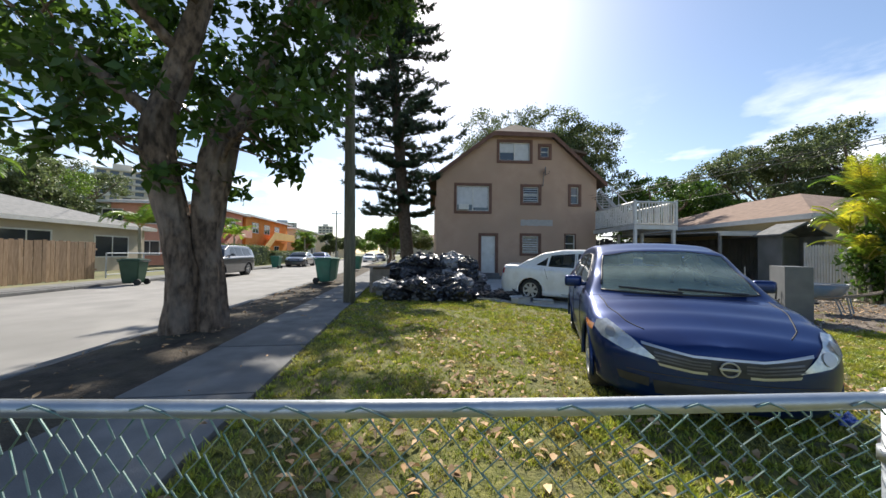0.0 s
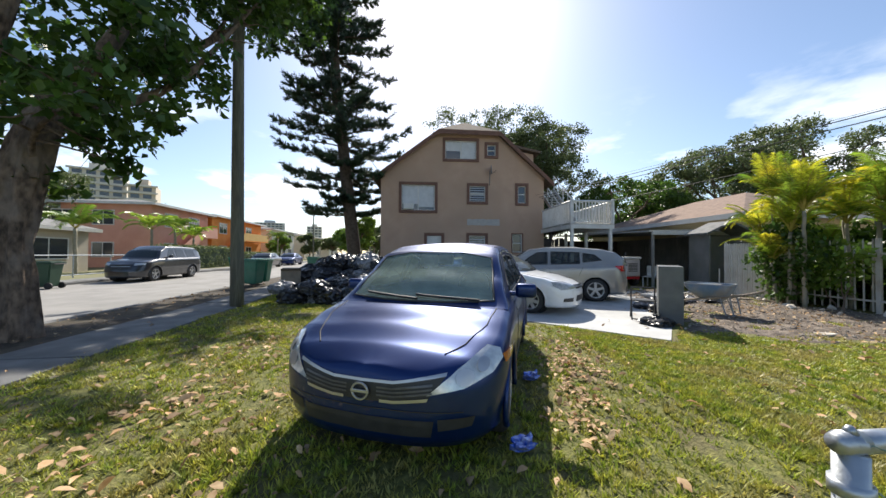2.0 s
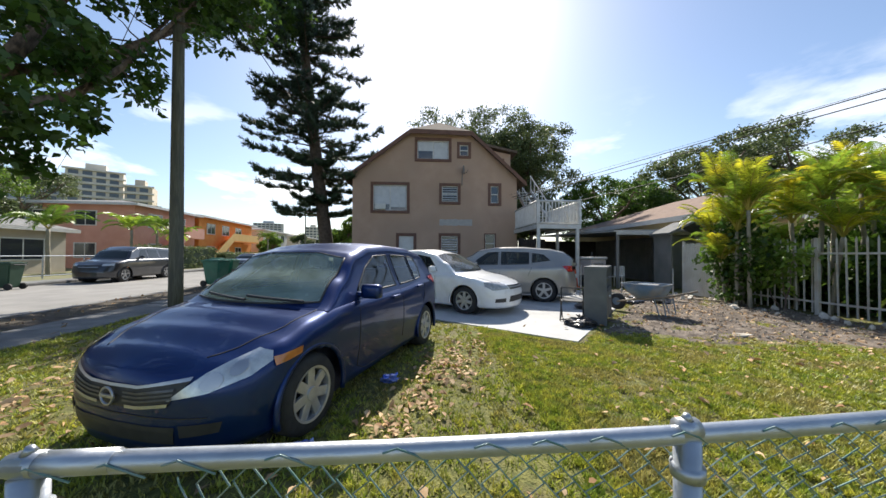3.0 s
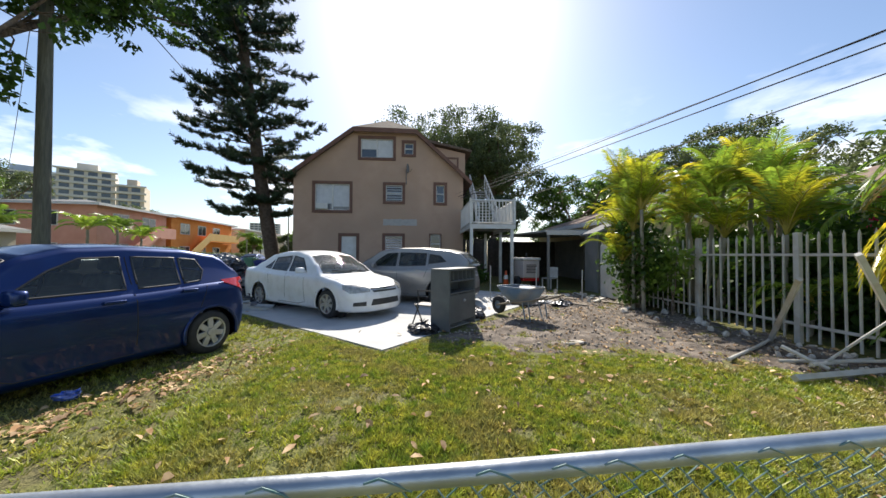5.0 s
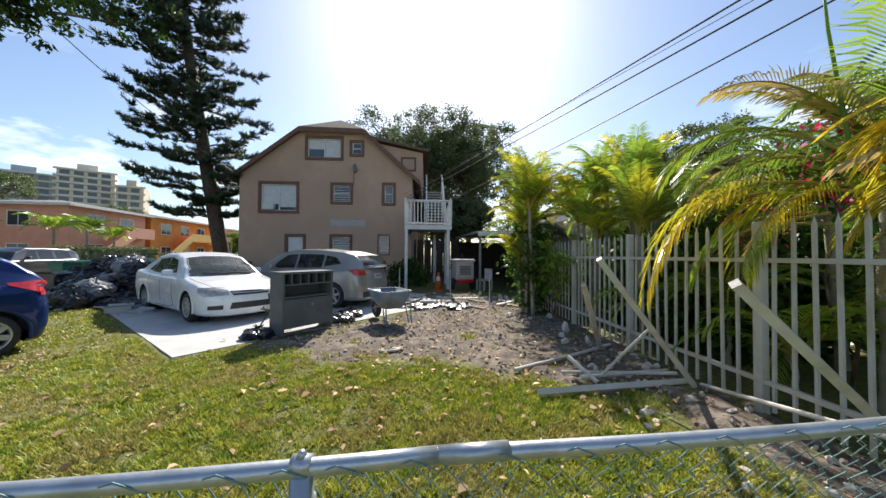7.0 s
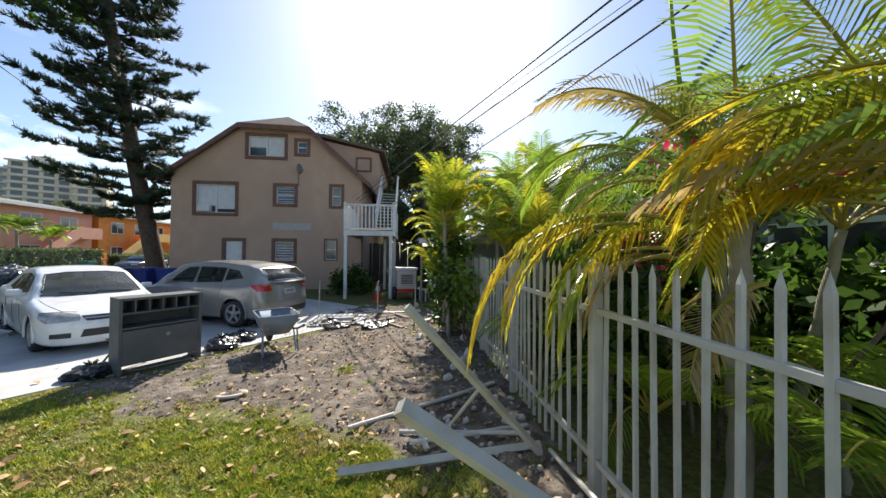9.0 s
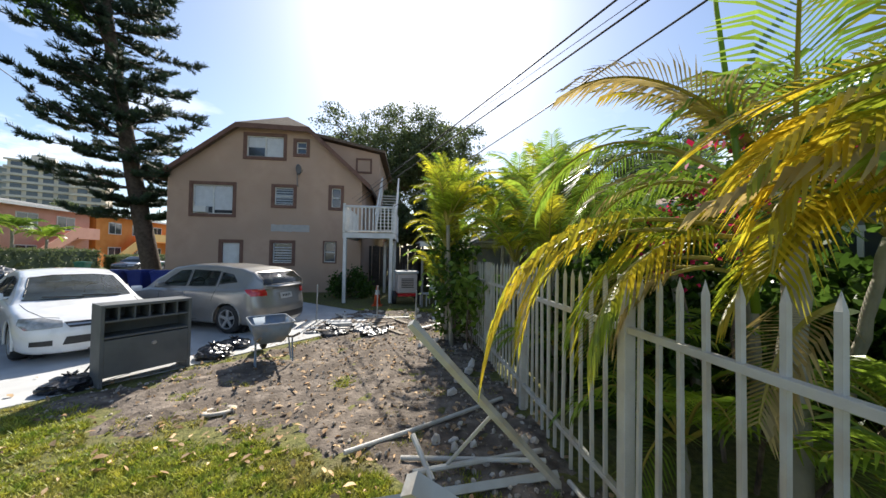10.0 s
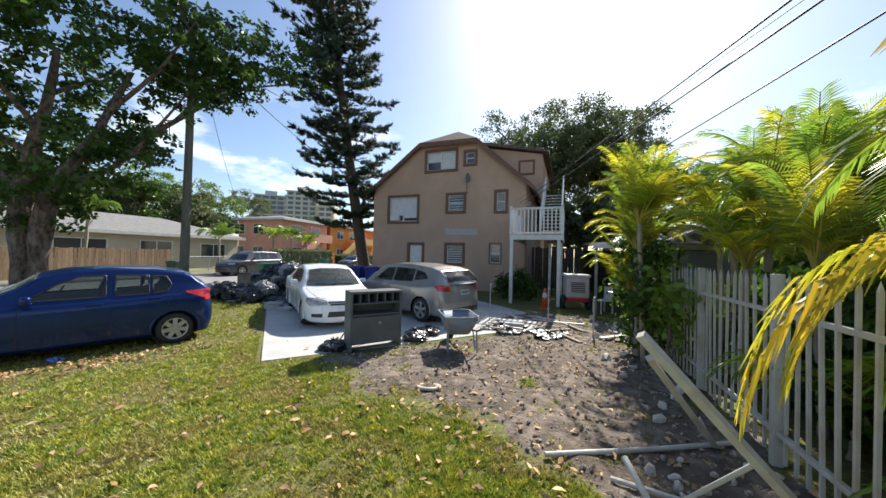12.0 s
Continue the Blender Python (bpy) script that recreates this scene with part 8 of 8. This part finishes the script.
bag((7.75, 6.95, 0.0), 0.24, M_BAG, 202, "black torn bag slumped beside the cabinet", 0.6)
bag((7.8, 7.5, 0.0), 0.26, M_BAG, 203, "black torn bag slumped beside the cabinet", 0.5)
for i in range(7):
    bag((8.9 + 0.28 * i, 8.6 + 0.3 * math.sin(i * 2.3), 0.0), 0.16 + 0.05 * (i % 3), M_BAG if i % 4 else M_BAGGREY, 210 + i, "crumpled black plastic sheeting on the earth", 0.35)

# ---- wheelbarrow ----
wb_ = thing("wheelbarrow", "blue-grey steel wheelbarrow standing on the earth", "wheelbarrow", (8.75, 6.75, 0.03), 122)
M_TRAY = material("scuffed_blue_steel", (0.14, 0.21, 0.29), (0.24, 0.3, 0.36), 5, 0.55, metal=0.2, c3=(0.32, 0.27, 0.22), c3_scale=4, c3_amount=0.6)
b = bm_new()
rings = []
for z, x0, x1, hw in ((0.64, -0.38, 0.46, 0.31), (0.46, -0.31, 0.34, 0.26), (0.31, -0.22, 0.16, 0.19)):
    ring = []
    r_ = 0.1
    for ci, (cx, cy, a0) in enumerate(((x0 + r_, -hw + r_, 180), (x1 - r_, -hw + r_, 270), (x1 - r_, hw - r_, 0), (x0 + r_, hw - r_, 90))):
        for kk in range(5):
            a = radians(a0 + 90 * kk / 4)
            ring.append(b.verts.new((cx + r_ * math.cos(a), cy + r_ * math.sin(a), z)))
    rings.append(ring)
for r0, r1 in zip(rings, rings[1:]):
    m_ = len(r0)
    for i in range(m_):
        b.faces.new((r0[i], r0[(i + 1) % m_], r1[(i + 1) % m_], r1[i]))
b.faces.new(rings[-1])
rim_pts = [v.co.copy() for v in rings[0]]
tray = part("tray", b, M_TRAY, wb_, smooth=True)
tray.modifiers.new("thickness", "SOLIDIFY").thickness = 0.008
part("tray_rim", tube(bm_new(), rim_pts + rim_pts[:1], 0.012, 6), M_GALV, wb_)
for sg in (1, -1):
    part("handle", tube(bm_new(), [(0.62, sg * 0.1, 0.2), (0.2, sg * 0.2, 0.3), (-0.45, sg * 0.25, 0.42), (-0.8, sg * 0.26, 0.54)], 0.019, 8), M_PLYWOOD, wb_)
    part("leg", tube(bm_new(), [(-0.2, sg * 0.24, 0.36), (-0.3, sg * 0.26, 0.02), (-0.42, sg * 0.26, 0.02), (-0.36, sg * 0.26, 0.4)], 0.013, 7), M_TRAY, wb_)
b = bm_new()
Car.revolve(b, [(-0.045, 0.09), (-0.045, 0.16), (-0.02, 0.195), (0.02, 0.195), (0.045, 0.16), (0.045, 0.09)], 24)
wl_ = part("wheel", b, M_BLACK, wb_, smooth=True)
wl_.matrix_basis = Matrix.Translation((0.66, 0, 0.195))
b = bm_new()
bmesh.ops.create_cone(b, cap_ends=True, segments=18, radius1=0.1, radius2=0.1, depth=0.05, matrix=Matrix.Rotation(math.pi / 2, 4, "X"))
part("rim", b, M_TRAY, wl_)

# ---- small things on the ground ----
ty = thing("wheel_trim", "pale old wheel trim half sunk in the earth", "wheel trim", (8.95, 4.98, -0.01), 20)
b = bm_new()
Car.revolve(b, [(-0.02, 0.09), (0.01, 0.12), (0.012, 0.15), (0.004, 0.17), (-0.02, 0.17), (-0.02, 0.09)], 28)
o = part("ring", b, M_STONE, ty, smooth=True)
o.matrix_basis = Matrix.Translation((0, 0, 0.025)) @ Matrix.Rotation(radians(80), 4, "X")


def lean_bar(name, label, pts, r, mat, cat="bar", square=False):
    e = thing(name, label, cat, (0, 0, 0))
    part("bar", tube(bm_new(), pts, r, 4 if square else 10), mat, e)
    return e


gf = thing("gate_frame", "dismantled off-white gate frame leaning by the iron fence", "gate frame")
for pts, r in ((((12.2, 3.47, 0.06), (11.06, 3.22, 1.35)), 0.034), (((12.25, 3.6, 0.05), (10.55, 3.38, 0.06)), 0.04), (((12.0, 4.85, 0.02), (11.24, 3.86, 1.05)), 0.035), (((12.25, 2.1, 0.3), (11.05, 1.92, 1.24)), 0.034)):
    b = bm_new()
    tube(b, pts, r, 4)
    part("upright", b, M_OFFWHITE, gf)
for pts, r in ((((11.65, 3.35, 0.68), (11.35, 3.75, 0.05)), 0.014), (((12.2, 3.7, 0.1), (11.0, 3.9, 0.06)), 0.02), (((12.25, 3.9, 0.06), (11.1, 3.65, 0.1)), 0.022), (((12.25, 2.1, 0.3), (12.3, 3.5, 0.06)), 0.02), (((11.25, 3.6, 0.06), (11.1, 3.95, 0.22)), 0.024)):
    b = bm_new()
    tube(b, pts, r, 8)
    part("stay", b, M_OFFWHITE, gf)
lean_bar("timber_pole", "long pale pole lying on the earth", [(10.5, 4.04, 0.04), (11.4, 4.5, 0.05), (12.2, 4.95, 0.06)], 0.022, M_OFFWHITE, "pole")
for x, y, h_ in ((8.7, 9.6, 1.0), (10.2, 9.9, 0.95), (11.23, 9.07, 0.9)):
    lean_bar("metal_stake", "thin galvanised stake driven into the ground", [(x, y, -0.1), (x + 0.01, y, h_)], 0.018, M_GALV, "stake")
e = thing("stepping_slab", "square pale concrete slab lying on rubble", "slab", (9.35, 9.2, 0.05), 12)
part("slab", box(bm_new(), (-0.3, -0.25, 0), (0.3, 0.25, 0.08), 0.012), M_DRIVE, e)
for i in range(16):
    x, y = rr.uniform(9.0, 12.0), rr.uniform(8.2, 10.6)
    e = thing("board_scrap", "loose pale board lying on the rubble", "board", (x, y, max(0.02, dirt_z(x, y) + 0.02)), rr.uniform(0, 180), "board scraps")
    part("board", box(bm_new(), (-rr.uniform(0.2, 0.55), -0.045, 0), (rr.uniform(0.2, 0.55), 0.045, 0.025), 0.004), M_OFFWHITE if i % 2 else M_PLYWOOD, e)
cn = thing("traffic_cone", "orange traffic cone with a white band by the balcony", "traffic cone", (9.95, 12.5, 0))
M_CONE = material("orange_cone_plastic", (0.75, 0.13, 0.03), (0.68, 0.1, 0.03), 5, 0.5)
b = bm_new()
box(b, (-0.18, -0.18, 0), (0.18, 0.18, 0.03), 0.01)
part("foot", b, M_CONE, cn)
b = bm_new()
bmesh.ops.create_cone(b, cap_ends=True, segments=24, radius1=0.13, radius2=0.03, depth=0.68, matrix=Matrix.Translation((0, 0, 0.37)))
part("cone", b, M_CONE, cn, smooth=True)
b = bm_new()
bmesh.ops.create_cone(b, cap_ends=False, segments=24, radius1=0.088, radius2=0.064, depth=0.16, matrix=Matrix.Translation((0, 0, 0.47)))
part("band", b, M_WHITE, cn, smooth=True)
gn = thing("compressor", "pale wheeled compressor trailer under the carport edge", "compressor", (10.95, 12.9, 0), 10)
M_SALMON = material("faded_salmon_panel", (0.48, 0.42, 0.39), (0.55, 0.48, 0.45), 4, 0.6)
part("housing", box(bm_new(), (-0.36, -0.3, 0.42), (0.36, 0.5, 1.12), 0.05), M_SALMON, gn)
part("hood", box(bm_new(), (-0.4, -0.34, 1.121), (0.4, 0.54, 1.22), 0.04), M_FASCIA, gn)
part("skirt", box(bm_new(), (-0.34, -0.28, 0.3), (0.34, 0.48, 0.419), 0.01), M_TAIL, gn)
part("exhaust", tube(bm_new(), [(0, 0.1, 1.2), (0, 0.1, 1.42)], 0.035, 10), M_PLASTIC, gn)
b = bm_new()
for i in range(6):
    box(b, (-0.22, -0.312, 0.62 + i * 0.06), (0.22, -0.301, 0.65 + i * 0.06))
part("louvre", b, M_PLASTIC, gn)
for sg in (1, -1):
    b = bm_new()
    Car.revolve(b, [(-0.06, 0.1), (-0.06, 0.24), (0.06, 0.24), (0.06, 0.1)], 24)
    o = part("wheel", b, M_BLACK, gn, smooth=True)
    o.matrix_basis = Matrix.Translation((sg * 0.42, 0.1, 0.24)) @ Matrix.Rotation(math.pi / 2, 4, "Z")
pcr = thing("garden_chair", "white plastic garden chair under the carport edge", "chair", (11.75, 12.6, 0), -60)
part("seat", box(bm_new(), (-0.22, -0.22, 0.4), (0.22, 0.22, 0.43), 0.012), M_WHITE, pcr)
o = part("backrest", box(bm_new(), (-0.22, 0.19, 0.44), (0.22, 0.22, 0.85), 0.012), M_WHITE, pcr)
for x in (-0.2, 0.2):
    for y in (-0.2, 0.2):
        part("leg", box(bm_new(), (x - 0.018, y - 0.018, 0), (x + 0.018, y + 0.018, 0.4), 0.004), M_WHITE, pcr)
for x, y in ((3.55, 3.38), (3.1, 2.25)):
    e = thing("crisp_packet", "crumpled bright blue plastic packet on the grass", "packet", (x, y, 0.02), 30)
    b = bm_new()
    bmesh.ops.create_icosphere(b, subdivisions=3, radius=0.075)
    for v in b.verts:
        q = v.co * 22
        v.co = Vector((v.co.x * 1.3, v.co.y * 0.8, v.co.z * 0.55 + 0.03)) * (1 + 0.75 * noise.noise(q) - 0.4 * abs(noise.noise(q * 2.3)))
    part("wrapper", b, material("blue_foil", (0.03, 0.1, 0.5), (0.3, 0.35, 0.6), 25, 0.25, metal=0.3), e)
